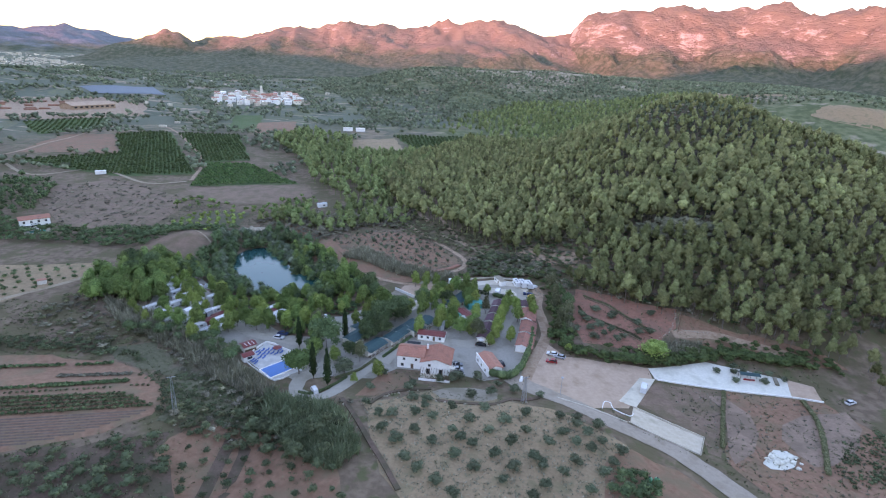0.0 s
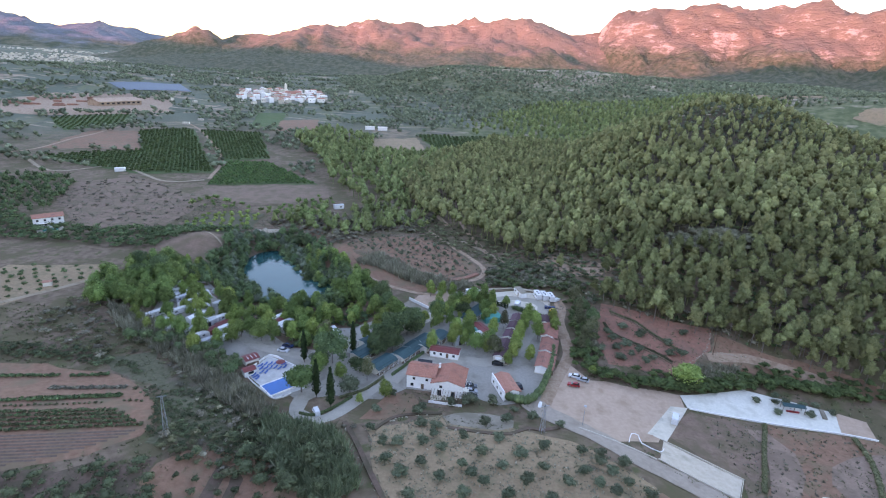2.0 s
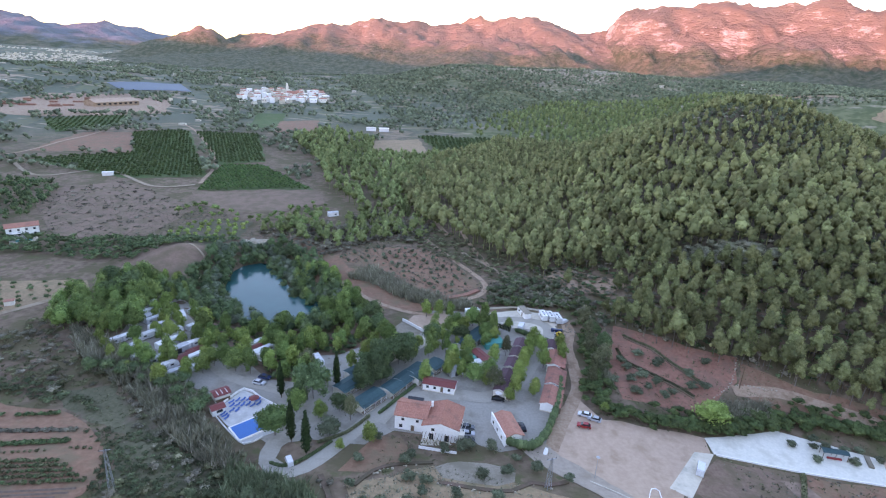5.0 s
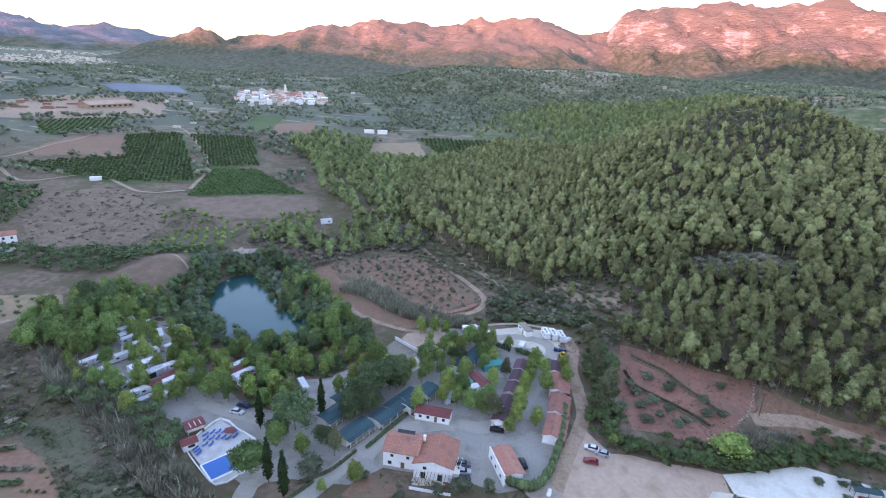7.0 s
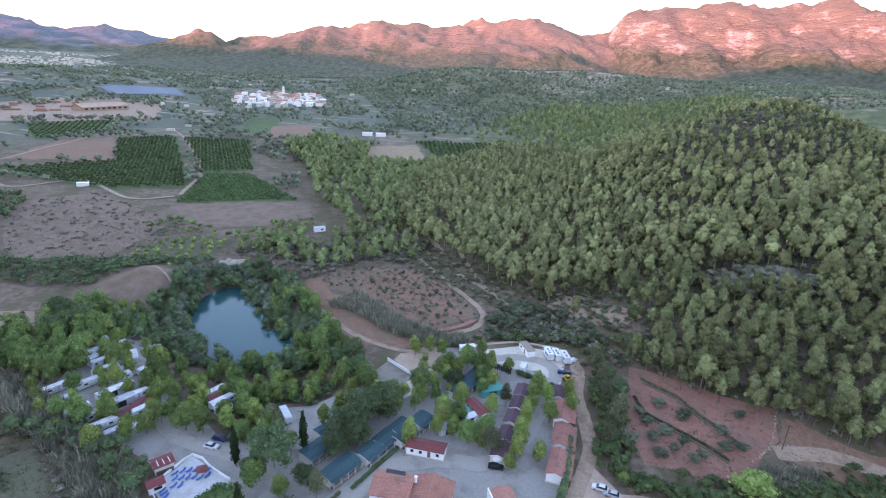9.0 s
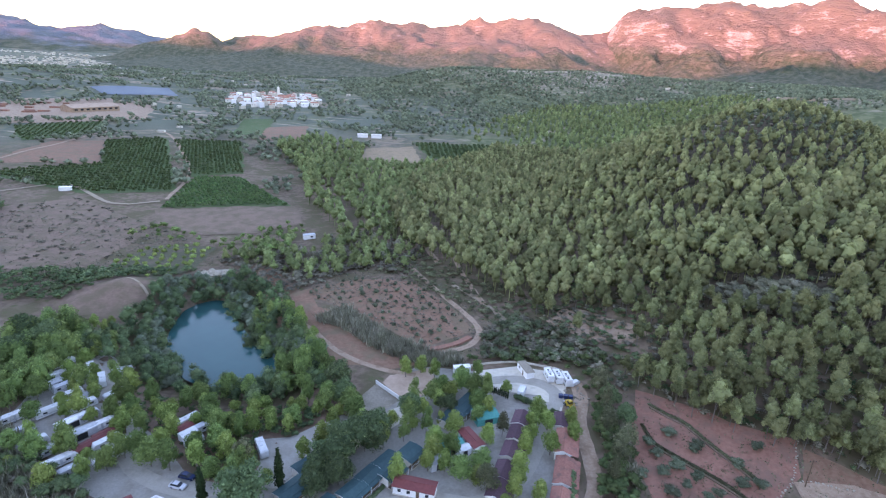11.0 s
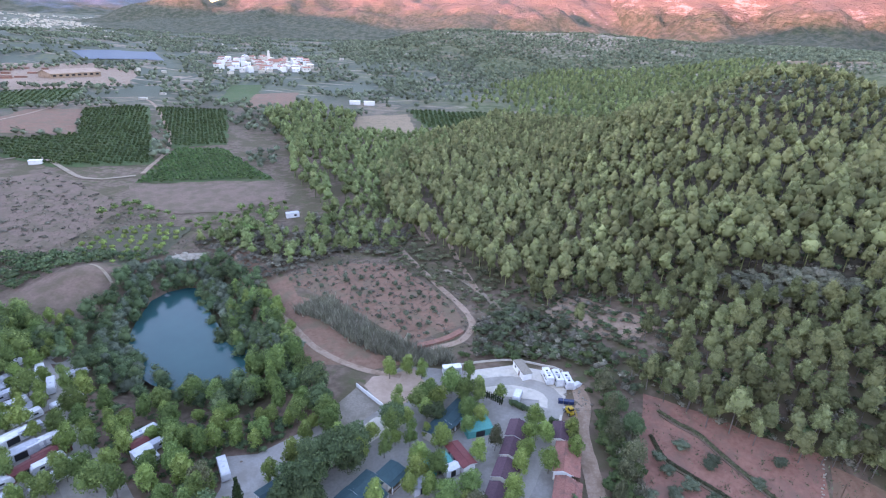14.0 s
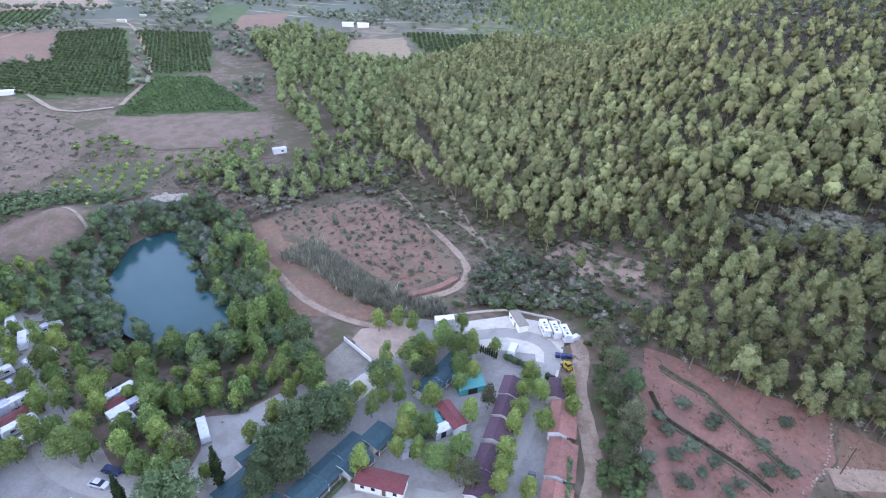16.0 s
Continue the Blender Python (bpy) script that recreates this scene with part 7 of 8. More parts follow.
WEST_TREES_B = [(-138.8, 216), (-129.3, 213.6), (-133, 188.3), (-128.7, 177), (-104.6, 157), (-113, 165.5), (-117, 196), (-93, 177.7), (-79.6, 163.4), (-76.4, 174), (-62.4, 171), (-43.3, 168), (-37.4, 170.2), (-39.8, 188), (-91.4, 141.4), (-80.3, 148.3),
                (-127, 184), (-119, 176), (-122, 169), (-111, 157), (-100, 150), (-96, 187), (-88, 173), (-85, 180), (-71, 164), (-66, 177)]
EAST_TREES = [(-31, 157.6), (-24.5, 168.9), (-31, 168.5), (-26.4, 162.6), (-22, 179.4), (-8.4, 172), (-2.6, 175.4), (2.4, 170.4), (6.2, 182), (6.6, 189.6), (11, 170.4), (13.4, 194), (18.7, 200.7), (21.2, 180.5), (17.7, 155.2), (20.4, 167), (3.4, 186.8),
              (-2.5, 181.8), (9.2, 187.1), (17.1, 189.8), (5, 164.4), (10, 160), (-4, 166), (1, 178), (12.6, 152), (8.2, 154.6), (-36, 160), (-45, 142), (-16, 168), (-20, 174), (-10, 165), (-30, 178), (-36, 182), (-48, 166), (-43, 130), (-35, 128), (-52, 147)]
for k, (x, y) in enumerate(WEST_TREES + WEST_TREES_B + EAST_TREES):
    if min(math.hypot(x - a, y - b) for a, b in CARAVANS) < 3.4 or inside(SQUARE, x, y):
        continue
    (plant_broad, plant_lime, plant_broad, plant_poplar, plant_lime)[k % 5](x, y, rg.uniform(0.8, 1.1) * (1.25 if k % 5 in (1, 4) else 1.0), rg.uniform(0, 6.28), "campsite trees")
for x, y in ((5.2, 159.3), (35.1, 174.5), (33.0, 168.4), (30.9, 162.6), (28.7, 155.5), (27.6, 150.4), (39.3, 174.6), (38.4, 163.6), (45.9, 169.2), (46.6, 176), (37.3, 180.4), (-4.6, 149.8), (3.6, 154.4), (32.6, 145.5), (26.2, 146.4), (23.8, 141.8),
             (17.2, 150.2), (-18.5, 118.4), (-1.3, 203.7), (-6.4, 200.4), (3.8, 201)):
    plant_lime(x, y, rg.uniform(0.95, 1.3), rg.uniform(0, 6.28), "young trees along the lanes")
for x, y, s in ((-20.6, 152.1, 0.85), (-14.6, 160.9, 0.85), (-24.5, 143.4, 0.6), (-39.7, 137.5, 0.95), (-28.5, 191.7, 0.8), (-25.2, 184.4, 0.7), (-136, 204, 0.9), (-145, 208, 0.9), (-140, 196, 0.85), (-18, 166, 0.7), (61, 186, 0.6), (64, 178, 0.6)):
    plant_big(x, y, s, rg.uniform(0, 6.28), "large trees")
for x, y, s in ((-41.6, 197.9, 1.3), (-38.7, 205, 1.25), (-48.8, 200.1, 1.2), (-64.9, 190.4, 1.2), (-57.4, 188.8, 1.1), (-33.5, 198.5, 1.0), (-73, 186.4, 1.0)):
    plant_broad(x, y, s, rg.uniform(0, 6.28), "trees on the lake shore", "broad bright green tree on the lake shore")
for x, y in ((57.7, 174.8), (59, 192), (59.4, 184), (53.7, 153.7), (60.4, 166), (57.1, 160.2), (25.2, 170.6), (-25.9, 127.6), (-45.2, 150.8), (19.5, 147.6)):
    plant_gum(x, y, rg.uniform(0.75, 0.95), rg.uniform(0, 6.28), "eucalyptus trees")
for x, y, s in ((-49.9, 137.1, 1.25), (-40.7, 116.4, 1.35), (-34.9, 110.8, 1.4), (-33.5, 144.3, 1.3)):
    plant_cypress(x, y, s, 0, "cypresses by the entrance")
plant_umbrella(-46.2, 119.0, 1.4)
LANE = [(-36, 143), (-35, 148), (-31, 160), (-24, 167), (-11, 183), (-5, 187), (1, 182), (-10, 165), (-21, 153), (-26, 142)]
BOWLS, BEACH = [(-18, 198), (-5, 187), (-16, 171), (-27, 177)], [(-14, 203), (3, 209), (8, 196), (-2, 185), (-9, 186), (-16, 197)]
for i, (x, y) in enumerate(CARAVANS[:12] + CARAVANS[14:22]):
    if i % 3:
        plant_lime(x + 3.4 + rg.gauss(0, 0.5), y - 1.6 + rg.gauss(0, 0.5), rg.uniform(0.7, 0.95), rg.uniform(0, 6.28), "young trees between the pitches")
for x, y, s in ((-19.2, 147.5, 0.7), (-12.2, 161, 0.72), (-24.8, 154.4, 0.6), (-30, 131.4, 0.5), (-43.6, 132.6, 0.55)):
    plant_big(x, y, s, rg.uniform(0, 6.28), "large trees")
LAKE_LIMES = [(-56.5, 245), (-53.5, 238), (-52, 231), (-62, 250), (-74, 243.5), (-70, 249), (-79, 262), (-45, 226)]
taken = list(CARAVANS) + WEST_TREES + WEST_TREES_B + EAST_TREES
for area, n, sd in (([(-108, 200), (-98, 186), (-60, 180), (-30, 188), (-30, 168), (-50, 152), (-72, 152), (-92, 172)], 60, 81), ([(-30, 190), (-18, 180), (12, 204), (30, 192), (20, 166), (2, 162), (-15, 172), (-24, 166)], 50, 82),
                    ([(-150, 216), (-122, 228), (-108, 206), (-130, 196)], 26, 83), ([(-126, 176), (-118, 160), (-100, 146), (-106, 144), (-126, 158), (-134, 174)], 22, 84)):
    for x, y in scatter(area, n, sd, 5.6, [LANE, BOWLS, BEACH]):
        if min(math.hypot(x - a, y - b) for a, b in taken) > 3.7 and not inside(SQUARE, x, y):
            rg.choice((plant_poplar, plant_broad, plant_lime, plant_lime))(x, y, rg.uniform(0.65, 0.95), rg.uniform(0, 6.28), "campsite trees")
for x, y in scatter([(-130, 202), (-96, 152), (-86, 144), (-78, 150), (-104, 182), (-118, 206)], 34, 85, 5.0):
    if min(math.hypot(x - a, y - b) for a, b in taken) > 3.0:
        plant_lime(x, y, rg.uniform(0.75, 1.0), rg.uniform(0, 6.28), "young trees between the pitches")
for x, y, s in ((-21, 160, 0.8), (-12, 167, 0.75), (-3, 177, 0.7), (-25, 148.5, 0.62), (8, 181, 0.6)):
    plant_big(x, y, s, rg.uniform(0, 6.28), "large trees")
for x, y, s in ((-38.3, 167.3, 0.9), (-25.6, 169.9, 1.05), (-31.6, 176, 0.85), (-51.7, 165.2, 1.15), (-58.2, 165, 1.1), (-45.1, 171.4, 1.0), (-48.7, 178.5, 1.0), (-44.4, 152, 1.0), (-37, 177, 1.1), (-31, 156.6, 1.0), (-37.5, 147, 0.8)):
    plant_lime(x, y, s, rg.uniform(0, 6.28), "young trees round the square")
for x, y in LAKE_LIMES:
    plant_lime(x, y, rg.uniform(0.85, 1.15), rg.uniform(0, 6.28), "young trees by the lake track")
plant_olive(-30.5, 120.2, 1.9, 1.0, "olives of the campsite")
plant_olive(9.2, 117.8, 1.3, 2.0, "olives of the campsite")
plant_lime(-26.5, 114.4, 0.6, 1.0, "young trees along the lanes")

forest("pitch_bushes", scatter(PITCHES, 150, 61, 2.4, [SQUARE]), "low dark bushes and hedges between the pitches", DEEP, 62, h=(0.8, 2.4), w=(1.8, 3.6), maker=round_lobes, leaves=110, size=0.36, trunk=False, category="bushes")

# ---- olives ----
GROVE_A = [(-16.4, 119.4), (-20.5, 109.3), (-7.8, 109.9), (-20.6, 97.5), (-6.1, 102.4), (-16.2, 90.2), (-12.3, 91), (-5.1, 91.3), (-1.6, 101.3), (-2.2, 95.8), (0, 88.8), (6.3, 95.4), (11, 88), (16.5, 95.8), (-5.4, 83.1), (-14.8, 83.1), (-10.5, 78.7),
           (5.6, 82.3), (7.9, 79.4), (16.4, 83.1), (21.8, 88.3), (28.8, 91.8), (39.2, 91.2), (44.1, 89.9), (-0.2, 77.8), (10.9, 76.3), (22.1, 77.6), (27.1, 82.9), (37.7, 81.9), (50.4, 87.4), (45.6, 82.9), (32.7, 77.8), (43, 86.1)]
GROVE_B = [(-7.9, 71.2), (5.9, 72.6), (16.7, 72.3), (27.5, 71.9), (40.8, 78), (44.5, 75.6), (53.4, 76), (48.8, 79.7), (-4.4, 66.5), (0.3, 63), (10.6, 67.9), (21.4, 68.1), (29.2, 68.4), (38.8, 70.6), (49.2, 70.9), (17.7, 62.9), (34, 65.6), (45.2, 66),
           (28.3, 61.1), (4.4, 57.8), (39.4, 59.4), (24.5, 57.8), (-6.3, 112.6), (13.4, 105.2), (20, 106.5), (7.5, 116.6), (16.6, 117.7), (23.1, 113.3), (28.7, 109.5), (36.2, 105.3), (3.1, 115.7)]
for x, y in GROVE_A + GROVE_B:
    plant_olive(x, y, rg.uniform(0.82, 1.06), rg.uniform(0, 6.28), "olive grove", wide=1.0)
for x, y in ((75.6, 172.7), (68, 168.7), (69.4, 164.9), (80.5, 166.4), (82, 167.6), (73.4, 160.3), (68.9, 158), (73.4, 153), (80.7, 150.5), (90.1, 160.1), (88.9, 154.3), (93.1, 153.4), (68.6, 150.7), (77.5, 148.6), (77.2, 155.8), (62.5, 157), (98, 165.9)):
    plant_olive(x, y, rg.uniform(0.9, 1.15), rg.uniform(0, 6.28), "olives on the red terraces", "dark green olive tree on red soil")
for x, y in ((110.4, 129.8), (118.1, 132.1), (116.6, 128.9), (114.9, 124), (120.7, 129.6), (125.6, 128.4), (125.9, 123.6), (130.2, 128.4), (134, 124.6)):
    plant_olive(x, y, 0.8, rg.uniform(0, 6.28), "bushes on the gravel", "round dark bush on white gravel")


# ---- orchards, rows and thickets ----
def rows_in(pts, gap, step, angle, seed, jitter=0.3):
    """Places in straight rows within the outline."""
    rng = np.random.default_rng(seed)
    xs, ys = np.array([p[0] for p in pts]), np.array([p[1] for p in pts])
    cx, cy, r = xs.mean(), ys.mean(), max(np.ptp(xs), np.ptp(ys))
    u, v = np.meshgrid(np.arange(-r, r, step), np.arange(-r, r, gap))
    u, v = u.ravel(), v.ravel()
    x = cx + u * math.cos(angle) - v * math.sin(angle) + rng.normal(0, jitter, u.size)
    y = cy + u * math.sin(angle) + v * math.cos(angle) + rng.normal(0, jitter, u.size)
    k = inside(pts, x, y)
    return np.column_stack([x[k], y[k]])


row = dict(kinds=4, leaves=26, lobes_max=1, maker=round_lobes, trunk=False, core=0.85, category="orchard")
forest("orchard_rows", rows_in([(-378, 466), (-314, 523), (-372, 621), (-321, 652), (-210, 446), (-265, 424)], 7.0, 4.0, -0.1, 1), "long rows of dark orchard trees", ORCHARD, 101, size=1.2, h=(2.0, 2.8), w=(3.2, 4.2), **row)
forest("orchard_rows", rows_in([(-214, 491), (-178, 498), (-112, 418), (-194, 398)], 5.0, 3.8, 1.2, 2), "rows of green orchard trees", FIELDGREEN, 111, size=1.0, h=(1.8, 2.4), w=(3.4, 4.4), **row)
forest("orchard_rows", rows_in([(-313, 653), (-240, 663), (-182, 515), (-219, 497)], 7.0, 4.0, -0.1, 3), "rows of dark orchard trees", ORCHARD, 121, size=1.2, h=(2.0, 2.8), w=(3.2, 4.2), **row)
forest("orchard_rows", rows_in([(-521, 683), (-441, 740), (-408, 660), (-445, 597)], 8.0, 6.0, 0.4, 4), "rows of dark orchard trees", ORCHARD, 131, size=1.2, h=(2.0, 2.8), w=(3.2, 4.2), **row)
forest("orchard_rows", rows_in([(-165, 281), (-158, 318), (-124, 321), (-121, 288), (-132, 262)], 6.2, 5.2, 0.3, 5, 0.9), "yellow-green citrus trees in rows", LIME, 141, size=0.8, h=(2.0, 3.2), w=(3.2, 4.6), **row)
forest("orchard_rows", rows_in([(-44, 733), (53, 727), (40, 636), (-17, 638)], 8.0, 5.5, 0.1, 6), "rows of young trees", ORCHARD, 146, size=1.6, h=(2, 3), w=(4.5, 6), **row)
forest("orchard_rows", rows_in(ORCHMID, 6.5, 6.0, 0.5, 7, 1.2), "small grey-green orchard trees", OLIVE, 151, size=0.4, h=(1.4, 2.6), w=(2.0, 3.2), kinds=6, leaves=80, lobes_max=3, maker=ovate_lobes, trunk=False, core=0.85, category="orchard")
forest("orchard_weeds", scatter(ORCHMID, 160, 55, 1.4), "tufts of dry weed in the orchard", GREYSCRUB, 153, h=(0.2, 0.6), w=(1.0, 2.2), leaves=14, size=0.5, lobes_max=1, maker=round_lobes, trunk=False, category="weeds")
forest("orchard_rows", rows_in([(-212, 210), (-166, 217), (-160, 210), (-172, 190), (-184, 170), (-220, 152)], 6.0, 5.5, 0.7, 8, 0.6), "small dark young trees on tan soil", DEEP, 156, size=0.6, h=(1.2, 2.0), w=(2.4, 3.6), **row)
def along(lines, step, seed, jitter=0.15):
    """Places along straight lines ((x0, y0), (x1, y1))."""
    r, out = random.Random(seed), []
    for (x0, y0), (x1, y1) in lines:
        n = max(2, int(math.hypot(x1 - x0, y1 - y0) / step))
        out += [(x0 + (x1 - x0) * k / n + r.gauss(0, jitter), y0 + (y1 - y0) * k / n + r.gauss(0, jitter)) for k in range(n + 1)]
    return np.array(out)


forest("vine_rows", along([((-150, 117), (-127, 120.5)), ((-122.8, 120.9), (-112, 122.6)), ((-135, 101), (-123.6, 104.3)), ((-123.6, 104.3), (-99.9, 109.7)), ((-123.6, 103.6), (-100.2, 109.0))], 0.8, 9), "low dark green crop row on ploughed soil", DEEP, 161, size=0.5, h=(0.8, 1.2), w=(1.5, 2.1), **row)
forest("vine_rows", along([((-123.7, 111.9), (-102, 114.8)), ((-123.7, 112.6), (-102, 115.5))], 0.8, 10), "dry grey crop row on ploughed soil", GREYSCRUB, 163, size=0.5, h=(0.5, 0.9), w=(1.3, 1.9), **row)
forest("vine_rows", along([((-131, 98.9), (-102.9, 104.3)), ((-97, 106.3), (-91.8, 106.9))], 1.5, 12), "withered brown crop row", SCRUB, 165, size=0.4, h=(0.4, 0.7), w=(0.9, 1.5), **row)
forest("vine_rows", along([((-140 + 1.6 * k, 94.4 - 2.1 * k), (-96 + 2.8 * k, 100.3 - 1.7 * k)) for k in range(5)], 0.8, 13), "green and brown crop rows", SCRUB, 167, size=0.45, h=(0.5, 0.9), w=(1.0, 1.5), **row)
forest("vine_rows", along([((-140 + 1.6 * k, 94.4 - 2.1 * k), (-96 + 2.8 * k, 100.3 - 1.7 * k)) for k in range(5)], 1.6, 14), "green and brown crop rows", DEEP, 168, size=0.45, h=(0.5, 1.0), w=(1.0, 1.6), **row)


def furrows():
    """Ploughed ridges across the lower part of the terrace field, ending at its edge."""
    g = Geo()
    for k in range(13):
        prev = None
        for i in range(60):
            x = -140.0 + i
            y = 91.2 - k * 1.3 + (x + 83.5) * 0.15
            if not inside(TERRACE, [x + 2.0], [y - 1.2])[0]:
                prev = None
                continue
            z = ground_z(x, y) + 0.07
            line = [(x, y - 0.42, z - 0.05), (x, y, z + 0.3), (x, y + 0.42, z - 0.05)]
            if prev:
                n = len(g.v)
                g.v.extend(prev + line)
                g.f.extend([(n, n + 3, n + 4, n + 1), (n + 1, n + 4, n + 5, n + 2)])
            prev = line
    tagged(new("furrows", g.mesh("furrows", FURROW)), "ploughed ridges of dry brown soil", "field", kind="stuff")


furrows()
bush = dict(maker=round_lobes, trunk=False, category="bushes")
forest("red_plot_bushes", rows_in(REDBANK, 5.2, 5.0, 0.35, 31, 0.8), "round dark bushes planted on red soil", BUSH, 171, h=(1.6, 2.6), w=(2.2, 3.0), leaves=130, size=0.34, **bush)
forest("red_plot_bushes", scatter([(-128, 66), (-96, 74), (-74, 80), (-68, 66), (-60, 44), (-118, 42)], 110, 41, 2.6), "dark grey-green shrubs on a scrubby plot", BUSH, 172, h=(1.2, 2.8), w=(2.2, 4.4), leaves=120, size=0.4, **bush)
forest("bramble_beds", scatter([(-100, 116), (-78, 116), (-58, 108), (-40, 88), (-30, 72), (-40, 74), (-58, 86), (-76, 84), (-82, 92), (-88, 106)], 330, 56, 1.4, [POOLSIDE]), "low dark brambles and weeds below the canes", BUSH, 173, h=(0.4, 1.2), w=(1.4, 3.0), leaves=60, size=0.36, lobes_max=2, **bush)
forest("bramble_beds", scatter([(-170, 140), (-120, 136), (-104, 128), (-92, 116), (-100, 124), (-128, 130), (-170, 130)], 170, 57, 1.6), "dark hedge bank above the ploughed field", BUSH, 174, h=(0.8, 2.2), w=(2.0, 4.0), leaves=80, size=0.4, lobes_max=3, **bush)
forest("weed_bushes", scatter([(84, 122), (131, 114), (148, 90), (128, 64), (95, 60), (86, 84)], 260, 32, 1.2), "low dry weeds on brown plots", GREYSCRUB, 176, h=(0.1, 0.3), w=(0.5, 1.4), leaves=14, size=0.4, lobes_max=1, **bush)
forest("weed_bushes", scatter([(131, 90), (149, 97), (146, 84), (132, 70), (116, 70), (120, 78)], 170, 42, 1.2), "green weeds at the edge of a cleared plot", BUSH, 177, h=(0.3, 0.9), w=(0.9, 2.4), leaves=26, size=0.4, lobes_max=2, **bush)
forest("scrub_bushes", scatter([(-304, 367), (-260, 412), (-172, 349), (-140, 330), (-165, 285), (-217, 271)], 260, 33, 2.0), "dry low scrub on the brown field", GREYSCRUB, 181, h=(0.3, 1.1), w=(1.2, 3.8), leaves=24, size=0.7, lobes_max=2, **bush)
forest("slope_scrub", scatter([(40, 218), (75, 205), (70, 245), (20, 300), (-10, 330), (-30, 300), (14, 262), (24, 240)], 380, 34, 2.6), "grey-green scrub on the lower slope", SCRUB, 186, h=(0.8, 2.4), w=(2, 3.6), leaves=100, size=0.34, **bush)
forest("orchard_edge_scrub", scatter([(-70, 262), (-40, 296), (-10, 300), (-14, 330), (-60, 345), (-100, 330), (-115, 300)], 420, 35, 2.6, [CABINVIEW]), "mixed scrub above the orchard", GREYSCRUB, 191, h=(0.8, 3.0), w=(2, 4), leaves=90, size=0.36, **bush)
forest("west_thicket", scatter([(-260, 250), (-160, 240), (-140, 262), (-118, 285), (-165, 280), (-215, 268), (-300, 300)], 420, 36, 3.2), "dense green thicket below the villa", DEEP, 196, h=(2, 4.5), w=(3.5, 6), leaves=50, size=0.8, **bush)
forest("west_trees", scatter([(-420, 330), (-330, 400), (-290, 380), (-255, 300), (-300, 280)], 260, 37, 4.5), "green trees round the villa", DEEP, 201, h=(4, 8), w=(4, 6), leaves=50, size=0.9, maker=round_lobes)
forest("field_edge_trees", scatter([(-175, 352), (-120, 330), (-95, 372), (-70, 345), (-100, 300), (-130, 322), (-180, 330)], 110, 38, 5.0, [CABINVIEW]), "bright green trees at the field edge", BROAD, 206, h=(3, 7), w=(3.5, 5), leaves=60, size=0.7, maker=round_lobes)


def reed_bed(places, seed, label, h=(2.2, 4.0), blades=52, leaf=None):
    """Clumps of upright cane blades in one mesh."""
    rng = np.random.default_rng(seed)
    n = len(places)
    base = np.repeat(places, blades, 0) + rng.normal(0, 0.55, (n * blades, 2))
    z = height(base[:, 0], base[:, 1])
    tall = np.repeat(rng.uniform(*h, n), blades) * rng.uniform(0.45, 1.05, n * blades)
    lean = rng.normal(0, 0.28, (n * blades, 2)) * tall[:, None]
    a = rng.uniform(0, 6.28, n * blades)
    w = np.column_stack([np.cos(a), np.sin(a)]) * (0.085 + 0.035 * tall[:, None])
    lo = z + tall * rng.uniform(-0.05, 0.35, n * blades)
    p = np.column_stack([base - w, lo])
    q = np.column_stack([base + w, lo + 0.1])
    r = np.column_stack([base + lean, z + tall])
    v = np.stack([p, q, r], 1).reshape(-1, 3)
    tint = np.repeat(np.repeat(rng.uniform(size=n), blades), 3)
    me = fast_mesh("reed_bed", v, np.arange(len(v)).reshape(-1, 3), leaf or REED, tint)
    return tagged(new("reed_bed", me), label, "reeds", kind="stuff")


reed_bed(scatter([(-48, 240), (-36, 250), (-14, 226), (4, 214), (12, 216), (14, 209), (-4, 208), (-22, 220), (-36, 234)], 620, 39, 1.0), 211, "pale grey-green cane thicket below the orchard", (2.6, 5.0), 44)
reed_bed(scatter([(-142, 174), (-114, 160), (-93, 143), (-75, 131), (-63, 119), (-52, 111), (-48, 104), (-60, 103), (-70, 111), (-86, 125), (-106, 141), (-130, 158)], 620, 40, 1.1, [ROADSIDE, POOLSIDE]), 216, "pale grey cane thicket beside the camp", (2.4, 5.0), 50)
reed_bed(scatter([(-54, 106), (-44, 101), (-32, 96), (-25, 86), (-20, 74), (-27, 66), (-38, 75), (-50, 90)], 430, 44, 1.1), 217, "grey-green cane thicket below the access road", (2.4, 4.8), 58, CANE)
reed_bed(scatter([(94, 139), (108, 139), (112, 146), (96, 147)], 46, 43, 1.3), 219, "pale green cane clump by the stream")
reed_bed(scatter([(60, 150), (56, 170), (58, 186), (64, 178), (62, 160)], 60, 50, 1.4), 223, "grey cane clumps beside the track")
forest("bank_trees", scatter([(-60, 92), (-40, 96), (-24, 80), (-30, 66), (-50, 78)], 36, 51, 3.6, [ROADSIDE, POOLSIDE]), "leafy green trees in the dry gully", BUSH, 227, h=(3, 5.5), w=(3.5, 6), maker=round_lobes, leaves=260, size=0.45)
plant_lime(88.5, 137.5, 1.35, 0.4, "trees by the stream", "broad bright green tree by the stream", wide=1.75)
plant_lime(54.5, 139.0, 0.7, 0.4, "trees by the stream", "small bright green tree by the yard")


